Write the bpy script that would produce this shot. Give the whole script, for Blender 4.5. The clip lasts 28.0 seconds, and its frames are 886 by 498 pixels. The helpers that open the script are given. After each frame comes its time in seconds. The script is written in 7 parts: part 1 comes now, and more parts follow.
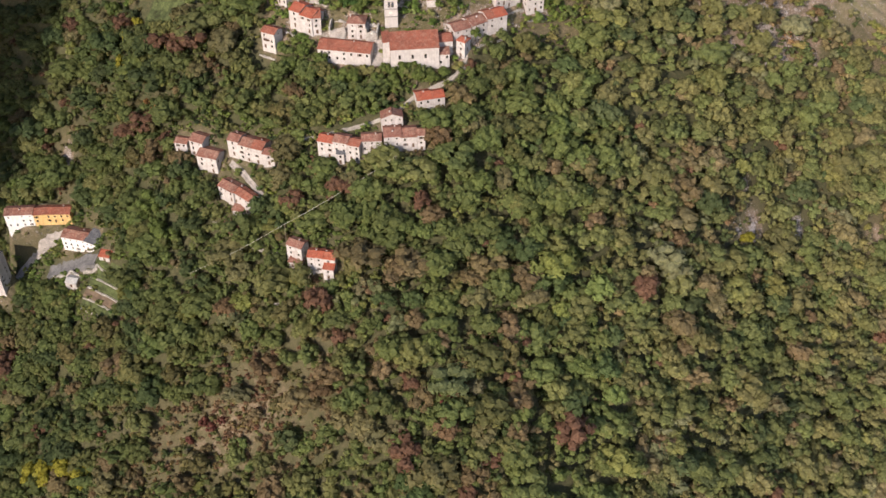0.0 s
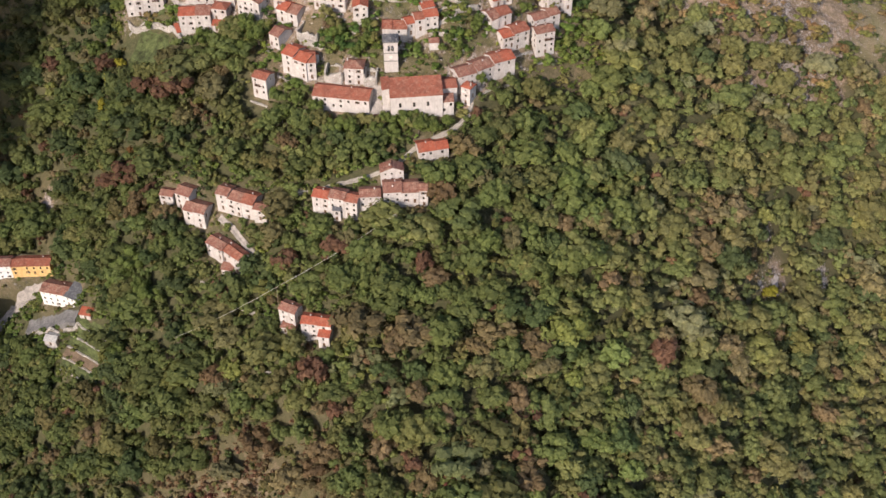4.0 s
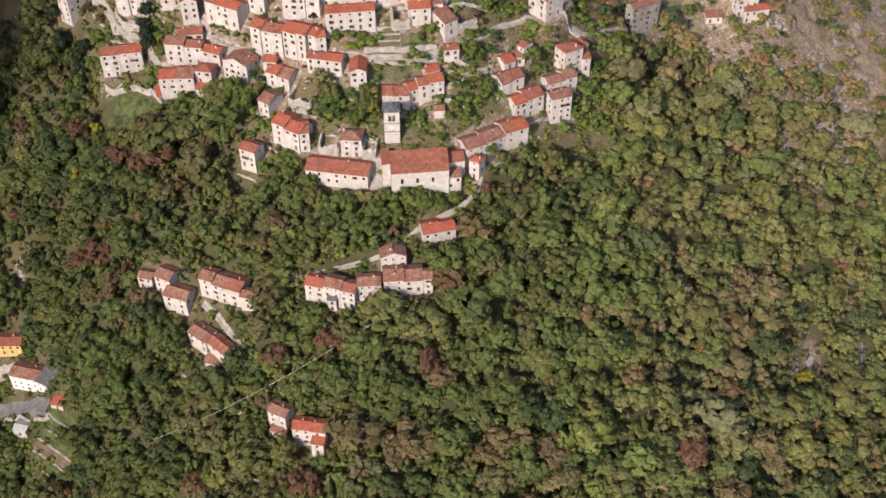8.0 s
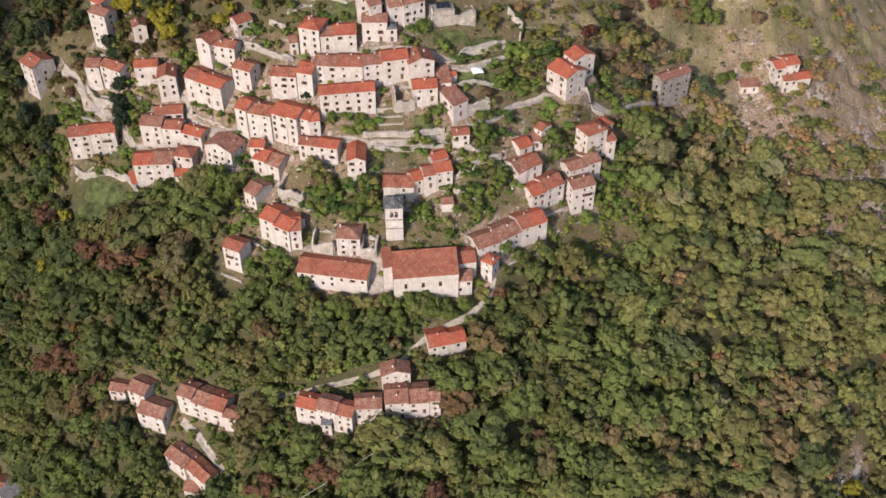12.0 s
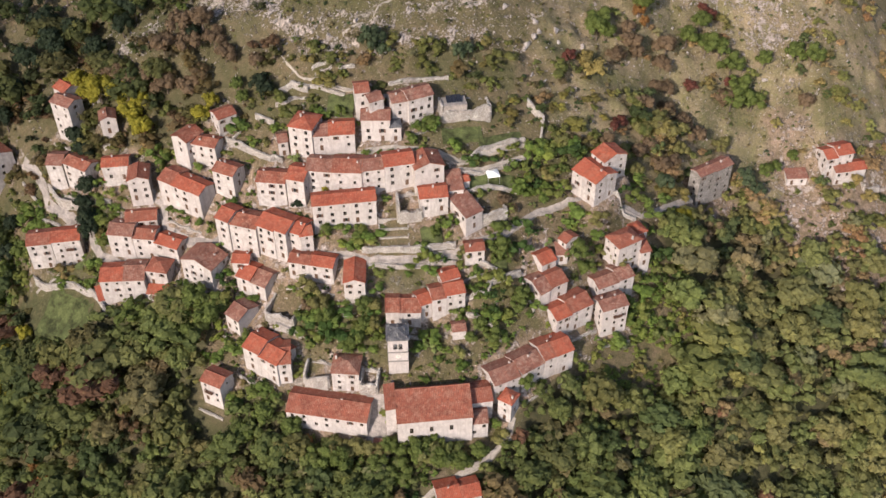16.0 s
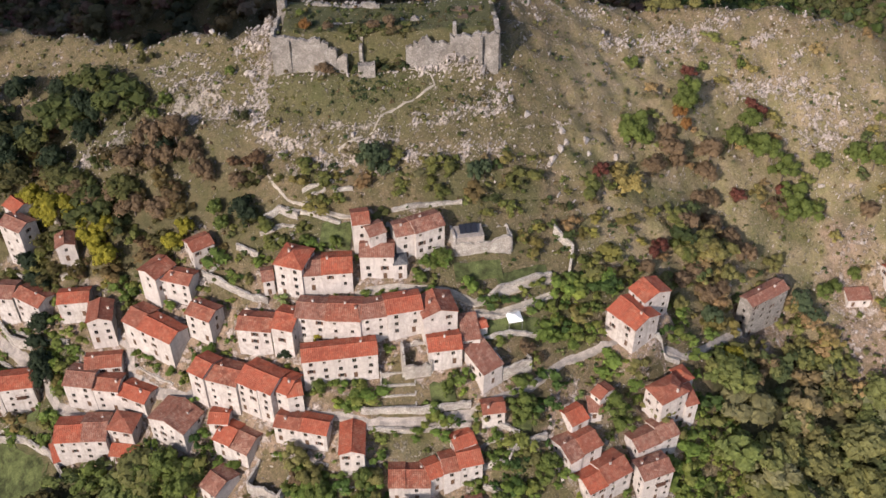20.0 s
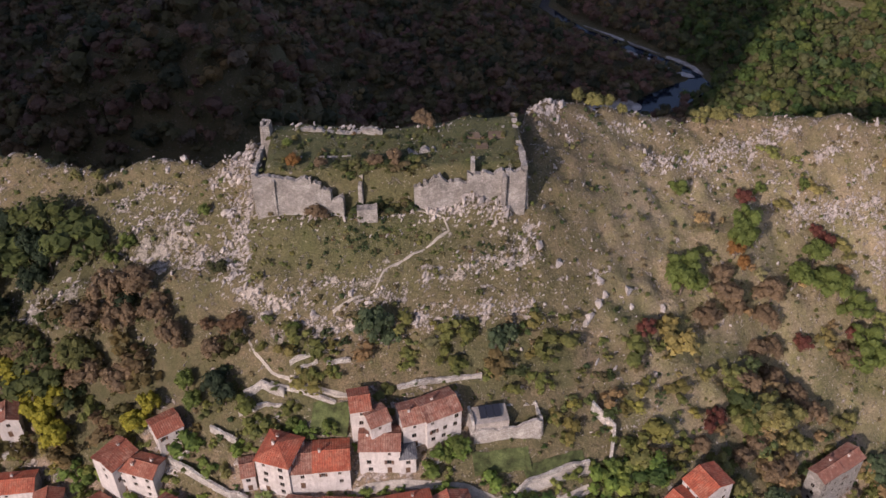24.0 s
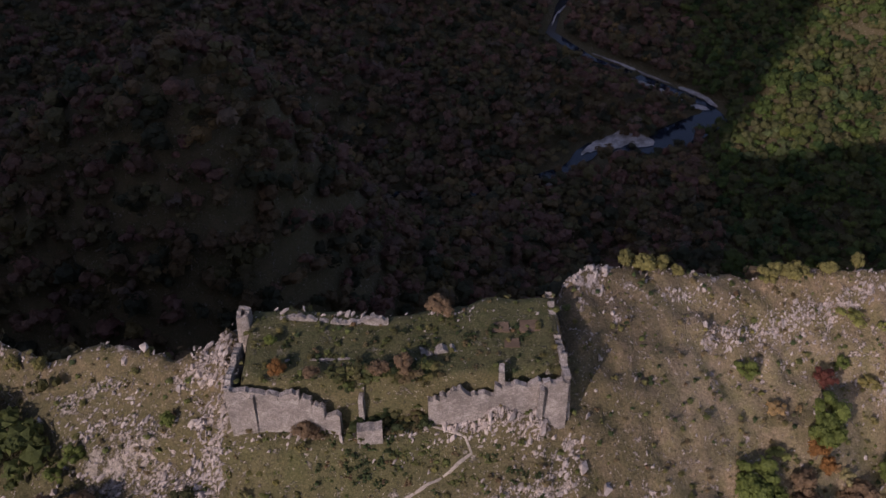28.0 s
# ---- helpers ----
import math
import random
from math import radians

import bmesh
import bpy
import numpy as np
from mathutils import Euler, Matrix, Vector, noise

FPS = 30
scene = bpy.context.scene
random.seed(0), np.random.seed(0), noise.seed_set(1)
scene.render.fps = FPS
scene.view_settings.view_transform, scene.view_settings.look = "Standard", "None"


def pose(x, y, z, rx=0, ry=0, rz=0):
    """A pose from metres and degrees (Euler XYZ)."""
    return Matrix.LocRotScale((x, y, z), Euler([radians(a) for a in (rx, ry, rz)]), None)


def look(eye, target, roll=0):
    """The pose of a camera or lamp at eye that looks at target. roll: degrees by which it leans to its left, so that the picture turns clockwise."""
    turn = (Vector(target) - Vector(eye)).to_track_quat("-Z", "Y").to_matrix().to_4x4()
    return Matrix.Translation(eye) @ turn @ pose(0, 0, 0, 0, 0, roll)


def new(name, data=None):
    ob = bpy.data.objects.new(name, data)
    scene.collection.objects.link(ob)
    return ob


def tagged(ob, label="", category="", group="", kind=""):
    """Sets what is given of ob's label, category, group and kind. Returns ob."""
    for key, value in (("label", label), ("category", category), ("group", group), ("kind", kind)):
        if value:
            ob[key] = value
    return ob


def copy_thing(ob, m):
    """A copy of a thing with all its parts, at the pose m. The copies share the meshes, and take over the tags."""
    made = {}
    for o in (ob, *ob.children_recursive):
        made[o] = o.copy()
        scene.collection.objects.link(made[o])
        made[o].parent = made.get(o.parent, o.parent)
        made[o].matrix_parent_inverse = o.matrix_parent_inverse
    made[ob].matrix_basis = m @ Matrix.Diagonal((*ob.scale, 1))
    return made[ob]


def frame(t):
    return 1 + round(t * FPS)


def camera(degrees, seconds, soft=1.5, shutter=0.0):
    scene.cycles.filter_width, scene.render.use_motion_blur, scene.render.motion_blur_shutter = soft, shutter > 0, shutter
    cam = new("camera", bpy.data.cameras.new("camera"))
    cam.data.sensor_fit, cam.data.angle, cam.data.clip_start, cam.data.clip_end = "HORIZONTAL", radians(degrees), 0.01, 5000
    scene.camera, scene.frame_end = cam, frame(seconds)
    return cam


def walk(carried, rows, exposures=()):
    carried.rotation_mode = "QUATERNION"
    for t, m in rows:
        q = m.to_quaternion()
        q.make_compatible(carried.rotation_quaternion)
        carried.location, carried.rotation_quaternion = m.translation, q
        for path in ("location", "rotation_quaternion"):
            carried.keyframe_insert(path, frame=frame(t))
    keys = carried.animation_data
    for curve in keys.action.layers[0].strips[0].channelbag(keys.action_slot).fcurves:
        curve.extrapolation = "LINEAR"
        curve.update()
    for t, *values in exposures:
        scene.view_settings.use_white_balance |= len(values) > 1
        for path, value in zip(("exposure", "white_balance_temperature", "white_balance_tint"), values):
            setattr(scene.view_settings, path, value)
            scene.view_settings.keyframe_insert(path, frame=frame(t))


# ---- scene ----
cam = camera(47.07, 28.0, soft=1.6)
# seconds, x, y, z, yaw, pitch, roll
ROWS = [
    (0.0, 0.00, -396.90, 220.00, -0.000, -41.410, 0.000),
    (0.5, -0.16, -392.83, 220.08, -0.004, -41.407, -0.000),
    (1.0, -0.32, -388.43, 220.09, -0.007, -41.407, 0.004),
    (1.5, -0.54, -383.62, 219.99, -0.011, -41.407, -0.000),
    (2.0, -0.73, -379.22, 219.89, -0.014, -41.410, 0.000),
    (2.5, -0.92, -374.74, 219.75, -0.018, -41.414, 0.000),
    (3.0, -1.21, -369.14, 219.53, -0.018, -41.410, -0.004),
    (3.5, -1.40, -364.46, 219.40, -0.022, -41.417, 0.004),
    (5.5, -2.46, -340.99, 218.93, -0.036, -41.443, -0.007),
    (6.0, -2.75, -335.27, 218.85, -0.040, -41.443, -0.007),
    (6.5, -3.05, -329.05, 218.88, -0.043, -41.446, -0.011),
    (7.0, -3.40, -322.23, 218.91, -0.043, -41.450, -0.011),
    (7.5, -3.70, -316.18, 218.86, -0.047, -41.443, -0.007),
    (8.0, -4.05, -309.65, 219.01, -0.050, -41.446, -0.011),
    (8.5, -4.43, -302.48, 218.99, -0.050, -41.446, -0.014),
    (9.0, -4.75, -296.24, 219.03, -0.058, -41.446, -0.014),
    (9.5, -5.13, -289.53, 218.94, -0.061, -41.446, -0.014),
    (10.0, -5.48, -282.34, 218.94, -0.061, -41.450, -0.014),
    (10.5, -5.80, -276.07, 219.02, -0.065, -41.446, -0.018),
    (11.0, -6.21, -268.81, 218.99, -0.072, -41.446, -0.018),
    (11.5, -6.56, -261.96, 218.93, -0.072, -41.439, -0.018),
    (12.0, -6.88, -255.49, 219.02, -0.072, -41.439, -0.014),
    (12.5, -7.29, -247.99, 219.03, -0.072, -41.439, -0.022),
    (14.5, -8.72, -220.84, 218.88, -0.076, -41.432, -0.025),
    (15.0, -9.15, -213.12, 218.91, -0.076, -41.432, -0.029),
    (15.5, -9.61, -205.31, 218.94, -0.076, -41.428, -0.029),
    (16.0, -10.04, -197.99, 218.96, -0.076, -41.432, -0.025),
    (16.5, -10.45, -191.10, 218.96, -0.076, -41.435, -0.025),
    (17.0, -10.85, -183.27, 219.01, -0.079, -41.432, -0.025),
    (17.5, -11.23, -175.86, 219.02, -0.079, -41.432, -0.025),
    (18.0, -11.61, -168.50, 219.09, -0.076, -41.428, -0.022),
    (18.5, -12.01, -161.13, 219.18, -0.079, -41.432, -0.022),
    (19.0, -12.42, -153.72, 219.20, -0.083, -41.432, -0.022),
    (19.5, -12.82, -146.37, 219.26, -0.083, -41.432, -0.018),
    (20.0, -13.23, -138.98, 219.26, -0.083, -41.428, -0.025),
    (20.5, -13.66, -131.61, 219.35, -0.086, -41.432, -0.025),
    (21.0, -14.07, -124.17, 219.41, -0.083, -41.439, -0.025),
    (21.5, -14.45, -116.81, 219.36, -0.083, -41.435, -0.029),
    (23.5, -16.17, -87.80, 219.41, -0.086, -41.439, -0.032),
    (24.0, -16.63, -79.87, 219.44, -0.086, -41.453, -0.036),
    (24.5, -17.09, -72.39, 219.43, -0.090, -41.453, -0.040),
    (25.0, -17.50, -65.53, 219.50, -0.086, -41.446, -0.040),
    (25.5, -17.96, -58.07, 219.58, -0.090, -41.453, -0.047),
    (26.0, -18.41, -50.55, 219.61, -0.090, -41.461, -0.050),
    (26.5, -18.93, -42.58, 219.70, -0.094, -41.464, -0.058),
    (27.0, -19.36, -35.59, 219.81, -0.094, -41.468, -0.058),
    (27.5, -19.87, -28.11, 219.91, -0.097, -41.471, -0.065),
    (28.0, -20.38, -20.13, 220.00, -0.097, -41.471, -0.072),
]
walk(cam, [(t, pose(x, y, z, 90 + pitch, roll, yaw)) for t, x, y, z, yaw, pitch, roll in ROWS], exposures=((0.0, 0.47, 6500, 16), (9.0, 0.44, 6500, 16), (15.0, 0.40, 6500, 17), (19.0, 0.40, 6500, 17), (24.0, 0.13, 6450, 27), (28.0, -0.4, 6450, 34)))

# ---- light ----
SUN_FROM_SOUTH, SUN_HEIGHT = 32.0, 29.0
world = bpy.data.worlds.new("sky_world")
scene.world = world
world.use_nodes = True
sky = world.node_tree.nodes.new("ShaderNodeTexSky")
sky.sky_type = "NISHITA"
sky.sun_disc = False
sky.sun_elevation = radians(SUN_HEIGHT)
sky.sun_rotation = radians(180 + SUN_FROM_SOUTH)
sky.air_density, sky.dust_density = 1.0, 1.5
world.node_tree.links.new(sky.outputs[0], world.node_tree.nodes["Background"].inputs[0])
world.node_tree.nodes["Background"].inputs[1].default_value = 0.15
sun = new("sun", bpy.data.lights.new("sun", "SUN"))
sun.data.energy, sun.data.angle, sun.data.color = 4.1, radians(0.6), (1.0, 0.93, 0.82)
_a, _e = radians(SUN_FROM_SOUTH), radians(SUN_HEIGHT)
sun.matrix_world = look((-math.sin(_a) * math.cos(_e), -math.cos(_a) * math.cos(_e), math.sin(_e)), (0, 0, 0))


# ---- materials ----
def material(name, rough=0.9):
    m = bpy.data.materials.new(name)
    m.use_nodes = True
    b = m.node_tree.nodes["Principled BSDF"]
    b.inputs["Roughness"].default_value = rough
    b.inputs["Specular IOR Level"].default_value = 0.25
    return m, m.node_tree, b


def node(nt, kind, **values):
    n = nt.nodes.new(kind)
    for k, v in values.items():
        n.inputs[k].default_value = v
    return n


def noise_of(nt, scale, detail=4.0, rough=0.6, coords=None):
    n = node(nt, "ShaderNodeTexNoise", Scale=scale, Detail=detail, Roughness=rough)
    if coords is not None:
        nt.links.new(coords, n.inputs["Vector"])
    return n.outputs["Fac"]


def ramp(nt, fac, stops):
    n = nt.nodes.new("ShaderNodeValToRGB")
    while len(n.color_ramp.elements) < len(stops):
        n.color_ramp.elements.new(0.5)
    for e, (p, c) in zip(n.color_ramp.elements, stops):
        e.position, e.color = p, (*c, 1.0) if len(c) == 3 else c
    nt.links.new(fac, n.inputs[0])
    return n.outputs[0]


def mix(nt, fac, a, b, how="MIX"):
    n = nt.nodes.new("ShaderNodeMix")
    n.data_type, n.blend_type = "RGBA", how
    for sock, v in ((n.inputs[0], fac), (n.inputs[6], a), (n.inputs[7], b)):
        if isinstance(v, bpy.types.NodeSocket):
            nt.links.new(v, sock)
        elif isinstance(v, (int, float)):
            sock.default_value = v
        else:
            sock.default_value = (*v, 1.0)
    return n.outputs[2]


def calc(nt, how, a, b=0.0):
    n = nt.nodes.new("ShaderNodeMath")
    n.operation = how
    for sock, v in ((n.inputs[0], a), (n.inputs[1], b)):
        if isinstance(v, bpy.types.NodeSocket):
            nt.links.new(v, sock)
        else:
            sock.default_value = v
    return n.outputs[0]


def bump(nt, b, height, strength=0.5, distance=0.1):
    n = node(nt, "ShaderNodeBump", Strength=strength, Distance=distance)
    nt.links.new(height, n.inputs["Height"])
    nt.links.new(n.outputs[0], b.inputs["Normal"])


def attribute(nt, name, out="Fac"):
    n = nt.nodes.new("ShaderNodeAttribute")
    n.attribute_name = name
    return n.outputs[out]


def object_coords(nt):
    return nt.nodes.new("ShaderNodeTexCoord").outputs["Object"]


def object_random(nt):
    return nt.nodes.new("ShaderNodeObjectInfo").outputs["Random"]


def wall_material(name, light, dark, stains):
    """Old plaster and stone: worn patches, rain streaks and grain."""
    m, nt, b = material(name, 0.95)
    c = object_coords(nt)
    shift = node(nt, "ShaderNodeVectorMath")
    nt.links.new(c, shift.inputs[0])
    nt.links.new(calc(nt, "MULTIPLY", object_random(nt), 90.0), shift.inputs[1])
    c = shift.outputs[0]
    squash = node(nt, "ShaderNodeMapping", Scale=(1.0, 1.0, 0.16))
    nt.links.new(c, squash.inputs[0])
    big, fine, mid = noise_of(nt, 0.3, 6, 0.7, c), noise_of(nt, 4.0, 4, 0.7, c), noise_of(nt, 0.95, 6, 0.7, c)
    streak = noise_of(nt, 1.1, 5, 0.65, squash.outputs[0])
    col = mix(nt, ramp(nt, big, [(0.38, (0, 0, 0)), (0.62, (1, 1, 1))]), light, dark)
    col = mix(nt, ramp(nt, mid, [(0.48, (0, 0, 0)), (0.68, (0.85, 0.85, 0.85))]), col, stains)
    col = mix(nt, ramp(nt, streak, [(0.46, (0, 0, 0)), (0.64, (0.8, 0.8, 0.8))]), col, [v * 0.7 for v in dark])
    col = mix(nt, ramp(nt, fine, [(0.35, (0.45, 0.45, 0.45)), (0.6, (0, 0, 0))]), col, [v * 0.75 for v in stains])
    col = mix(nt, calc(nt, "MULTIPLY", object_random(nt), 0.4), col, dark)
    nt.links.new(col, b.inputs["Base Color"])
    bump(nt, b, fine, 0.7, 0.1)
    return m


def rubble_material(name, light, dark, joint, size):
    """Rubble masonry: stones told apart by tone, with shaded joints between them."""
    m, nt, b = material(name, 0.95)
    c = object_coords(nt)
    wobble = mix(nt, 0.12, c, node(nt, "ShaderNodeTexNoise", Scale=1.5).outputs["Color"])
    cells = node(nt, "ShaderNodeTexVoronoi", Scale=1 / size)
    nt.links.new(wobble, cells.inputs["Vector"])
    edge = node(nt, "ShaderNodeTexVoronoi", Scale=1 / size)
    edge.feature = "DISTANCE_TO_EDGE"
    nt.links.new(wobble, edge.inputs["Vector"])
    tone = nt.nodes.new("ShaderNodeSeparateColor")
    nt.links.new(cells.outputs["Color"], tone.inputs[0])
    big, fine = noise_of(nt, 0.25, 6, 0.7, c), noise_of(nt, 3.0, 4, 0.7, c)
    col = mix(nt, tone.outputs[0], light, dark)
    col = mix(nt, ramp(nt, big, [(0.45, (0, 0, 0)), (0.65, (0.7, 0.7, 0.7))]), col, [v * 0.62 for v in dark])
    pale = noise_of(nt, 0.55, 5, 0.75, c)
    col = mix(nt, ramp(nt, pale, [(0.52, (0, 0, 0)), (0.66, (0.75, 0.75, 0.75))]), col, [min(v * 1.3, 0.7) for v in light])
    gap = ramp(nt, edge.outputs["Distance"], [(0.0, (1, 1, 1)), (0.12, (0, 0, 0))])
    col = mix(nt, calc(nt, "MULTIPLY", gap, 0.6), col, joint)
    nt.links.new(col, b.inputs["Base Color"])
    bump(nt, b, calc(nt, "ADD", calc(nt, "SUBTRACT", fine, gap), tone.outputs[1]), 0.9, 0.18)
    return m


def tile_material(name, base, alt, lichen):
    """Rows of clay tiles that run down the slope, with patches of lichen and replaced tiles."""
    m, nt, b = material(name, 0.85)
    c = object_coords(nt)
    sep = nt.nodes.new("ShaderNodeSeparateXYZ")
    nt.links.new(c, sep.inputs[0])
    along = calc(nt, "MULTIPLY", sep.outputs[0], 1 / 0.5)
    course = calc(nt, "MULTIPLY", sep.outputs[1], 1 / 0.45)
    rib = calc(nt, "ABSOLUTE", calc(nt, "SUBTRACT", calc(nt, "FRACT", along), 0.5))
    lap = calc(nt, "FRACT", course)
    cell = nt.nodes.new("ShaderNodeCombineXYZ")
    nt.links.new(calc(nt, "FLOOR", along), cell.inputs[0])
    nt.links.new(calc(nt, "FLOOR", course), cell.inputs[1])
    nt.links.new(object_random(nt), cell.inputs[2])
    white = nt.nodes.new("ShaderNodeTexWhiteNoise")
    nt.links.new(cell.outputs[0], white.inputs[0])
    col = mix(nt, white.outputs[0], base, alt)
    strip = nt.nodes.new("ShaderNodeTexWhiteNoise")
    strip.noise_dimensions = "2D"
    lane = nt.nodes.new("ShaderNodeCombineXYZ")
    nt.links.new(calc(nt, "FLOOR", along), lane.inputs[0])
    nt.links.new(object_random(nt), lane.inputs[1])
    nt.links.new(lane.outputs[0], strip.inputs[0])
    col = mix(nt, calc(nt, "MULTIPLY", strip.outputs[0], 0.4), col, [v * 0.6 for v in alt])
    worn = noise_of(nt, 0.28, 5, 0.65, c)
    col = mix(nt, ramp(nt, worn, [(0.47, (0, 0, 0)), (0.6, (0.8, 0.8, 0.8))]), col, [v * 0.5 for v in alt])
    patch = noise_of(nt, 0.6, 6, 0.7, c)
    col = mix(nt, ramp(nt, patch, [(0.47, (0, 0, 0)), (0.62, (0.9, 0.9, 0.9))]), col, lichen)
    col = mix(nt, calc(nt, "MULTIPLY", object_random(nt), 0.5), col, alt)
    moss = noise_of(nt, 1.7, 5, 0.75, c)
    col = mix(nt, ramp(nt, moss, [(0.54, (0, 0, 0)), (0.68, (0.85, 0.85, 0.85))]), col, [v * 0.42 for v in alt])
    chalk = noise_of(nt, 1.25, 5, 0.75, c)
    col = mix(nt, ramp(nt, chalk, [(0.57, (0, 0, 0)), (0.70, (0.8, 0.8, 0.8))]), col, [min(v * 1.35 + 0.03, 0.7) for v in lichen])
    col = mix(nt, ramp(nt, rib, [(0.0, (0.6, 0.6, 0.6)), (0.2, (0, 0, 0))]), col, [v * 0.4 for v in alt])
    nt.links.new(col, b.inputs["Base Color"])
    bump(nt, b, calc(nt, "ADD", rib, calc(nt, "MULTIPLY", lap, 0.35)), 0.8, 0.12)
    return m


def plain_material(name, colour, rough=0.8, var=0.25, scale=3.0, metal=0.0):
    m, nt, b = material(name, rough)
    n = noise_of(nt, scale, 5, 0.65, object_coords(nt))
    col = mix(nt, n, [v * (1 + var) for v in colour], [v * (1 - var) for v in colour])
    if var > 0.2:
        wide = noise_of(nt, scale * 0.3, 6, 0.7, object_coords(nt))
        col = mix(nt, ramp(nt, wide, [(0.42, (0, 0, 0)), (0.62, (1, 1, 1))]), col, [v * (1 - 1.4 * var) for v in colour])
        speck = noise_of(nt, scale * 4.0, 3, 0.8, object_coords(nt))
        col = mix(nt, ramp(nt, speck, [(0.5, (0, 0, 0)), (0.62, (0.8, 0.8, 0.8))]), col, [v * 0.5 for v in colour])
    nt.links.new(col, b.inputs["Base Color"])
    b.inputs["Metallic"].default_value = metal
    bump(nt, b, n, 0.3, 0.05)
    return m


def leaf_material(name, colour=None):
    """Foliage: one tint a tree, varied from spray to spray."""
    m, nt, b = material(name, 0.75)
    if colour is None:
        col = attribute(nt, "leaf_tint", "Color")
    else:
        col = mix(nt, calc(nt, "MULTIPLY", object_random(nt), 0.5), colour, [v * 0.65 for v in colour])
    isle = nt.nodes.new("ShaderNodeNewGeometry").outputs["Random Per Island"]
    v = nt.nodes.new("ShaderNodeMix")
    v.data_type, v.blend_type = "RGBA", "MULTIPLY"
    v.inputs[0].default_value = 1.0
    nt.links.new(col, v.inputs[6])
    nt.links.new(ramp(nt, isle, [(0.0, (0.84, 0.84, 0.8)), (0.6, (1.0, 1.0, 1.0)), (1.0, (1.17, 1.15, 1.05))]), v.inputs[7])
    spots = node(nt, "ShaderNodeTexNoise", Scale=1.1 if colour is None else 14.0, Detail=3.0, Roughness=0.75)
    nt.links.new(object_coords(nt), spots.inputs["Vector"])
    leafy = mix(nt, 1.0, v.outputs[2], ramp(nt, spots.outputs["Fac"], [(0.36, (0.72, 0.74, 0.7)), (0.5, (1.0, 1.0, 1.0)), (0.66, (1.24, 1.22, 1.14))]), "MULTIPLY")
    bump(nt, b, spots.outputs["Fac"], 0.8, 0.5 if colour is None else 0.05)
    nt.links.new(leafy, b.inputs["Base Color"])
    trans = node(nt, "ShaderNodeBsdfTranslucent")
    nt.links.new(leafy, trans.inputs[0])
    both = node(nt, "ShaderNodeMixShader", Fac=0.42)
    nt.links.new(b.outputs[0], both.inputs[1])
    nt.links.new(trans.outputs[0], both.inputs[2])
    nt.links.new(both.outputs[0], nt.nodes["Material Output"].inputs[0])
    return m


STONE_WALL = wall_material("pale_plastered_stone", (0.63, 0.575, 0.545), (0.47, 0.42, 0.39), (0.29, 0.255, 0.23))
WHITE_WALL = wall_material("white_render", (0.80, 0.78, 0.75), (0.70, 0.67, 0.64), (0.5, 0.45, 0.4))
OCHRE_WALL = wall_material("ochre_render", (0.74, 0.50, 0.21), (0.66, 0.43, 0.17), (0.45, 0.27, 0.13))
RUIN_WALL = rubble_material("bare_rubble_stone", (0.43, 0.39, 0.355), (0.27, 0.24, 0.215), (0.15, 0.135, 0.115), 0.31)
DRY_WALL = rubble_material("dry_stone", (0.58, 0.52, 0.47), (0.42, 0.37, 0.33), (0.16, 0.145, 0.115), 0.4)
TILES = {
    "n": tile_material("new_clay_tiles", (0.47, 0.122, 0.062), (0.34, 0.085, 0.048), (0.35, 0.14, 0.085)),
    "m": tile_material("clay_tiles", (0.39, 0.12, 0.068), (0.25, 0.08, 0.05), (0.33, 0.165, 0.11)),
    "o": tile_material("weathered_clay_tiles", (0.35, 0.145, 0.095), (0.21, 0.088, 0.062), (0.34, 0.205, 0.15)),
    "p": tile_material("pale_roof_sheets", (0.50, 0.48, 0.45), (0.42, 0.40, 0.38), (0.5, 0.47, 0.43)),
    "k": tile_material("grey_slates", (0.15, 0.15, 0.16), (0.09, 0.09, 0.10), (0.19, 0.185, 0.18)),
}
FRAME = plain_material("window_wood", (0.22, 0.17, 0.13), 0.7)
FRAME_W = plain_material("white_window_wood", (0.6, 0.57, 0.52), 0.6)
SHUTTER = plain_material("brown_shutter", (0.12, 0.06, 0.04), 0.7)
DOOR = plain_material("door_wood", (0.14, 0.08, 0.05), 0.7)
STRING = plain_material("grey_string_stone", (0.24, 0.225, 0.21), 0.9)
SILL = plain_material("sill_stone", (0.5, 0.46, 0.41), 0.9)
METAL = plain_material("dull_metal", (0.25, 0.25, 0.26), 0.5, 0.15, 2.0, 0.6)
CANVAS = plain_material("white_canvas", (0.8, 0.8, 0.78), 0.8, 0.05)
WOOD = plain_material("grey_timber", (0.2, 0.16, 0.12), 0.9)
CABLE = plain_material("cable_sheath", (0.45, 0.43, 0.38), 0.6, 0.1)
GRAVEL = plain_material("gravel_path", (0.38, 0.335, 0.285), 0.95, 0.3, 0.8)
ASPHALT = plain_material("worn_asphalt", (0.17, 0.16, 0.155), 0.92, 0.3, 1.2)
PAVING = plain_material("stone_paving", (0.36, 0.315, 0.28), 0.9, 0.3, 1.5)
LAWN = plain_material("garden_grass", (0.10, 0.118, 0.042), 0.95, 0.55, 0.9)
RIVER_GRAVEL = plain_material("washed_river_gravel", (0.50, 0.455, 0.425), 0.95, 0.45, 0.25)
SOIL = plain_material("garden_soil", (0.17, 0.12, 0.08), 0.95, 0.3, 0.9)
PANEL = plain_material("solar_panel_glass", (0.02, 0.022, 0.03), 0.25, 0.1)
CLOCK = plain_material("clock_dial", (0.6, 0.56, 0.5), 0.7, 0.05)
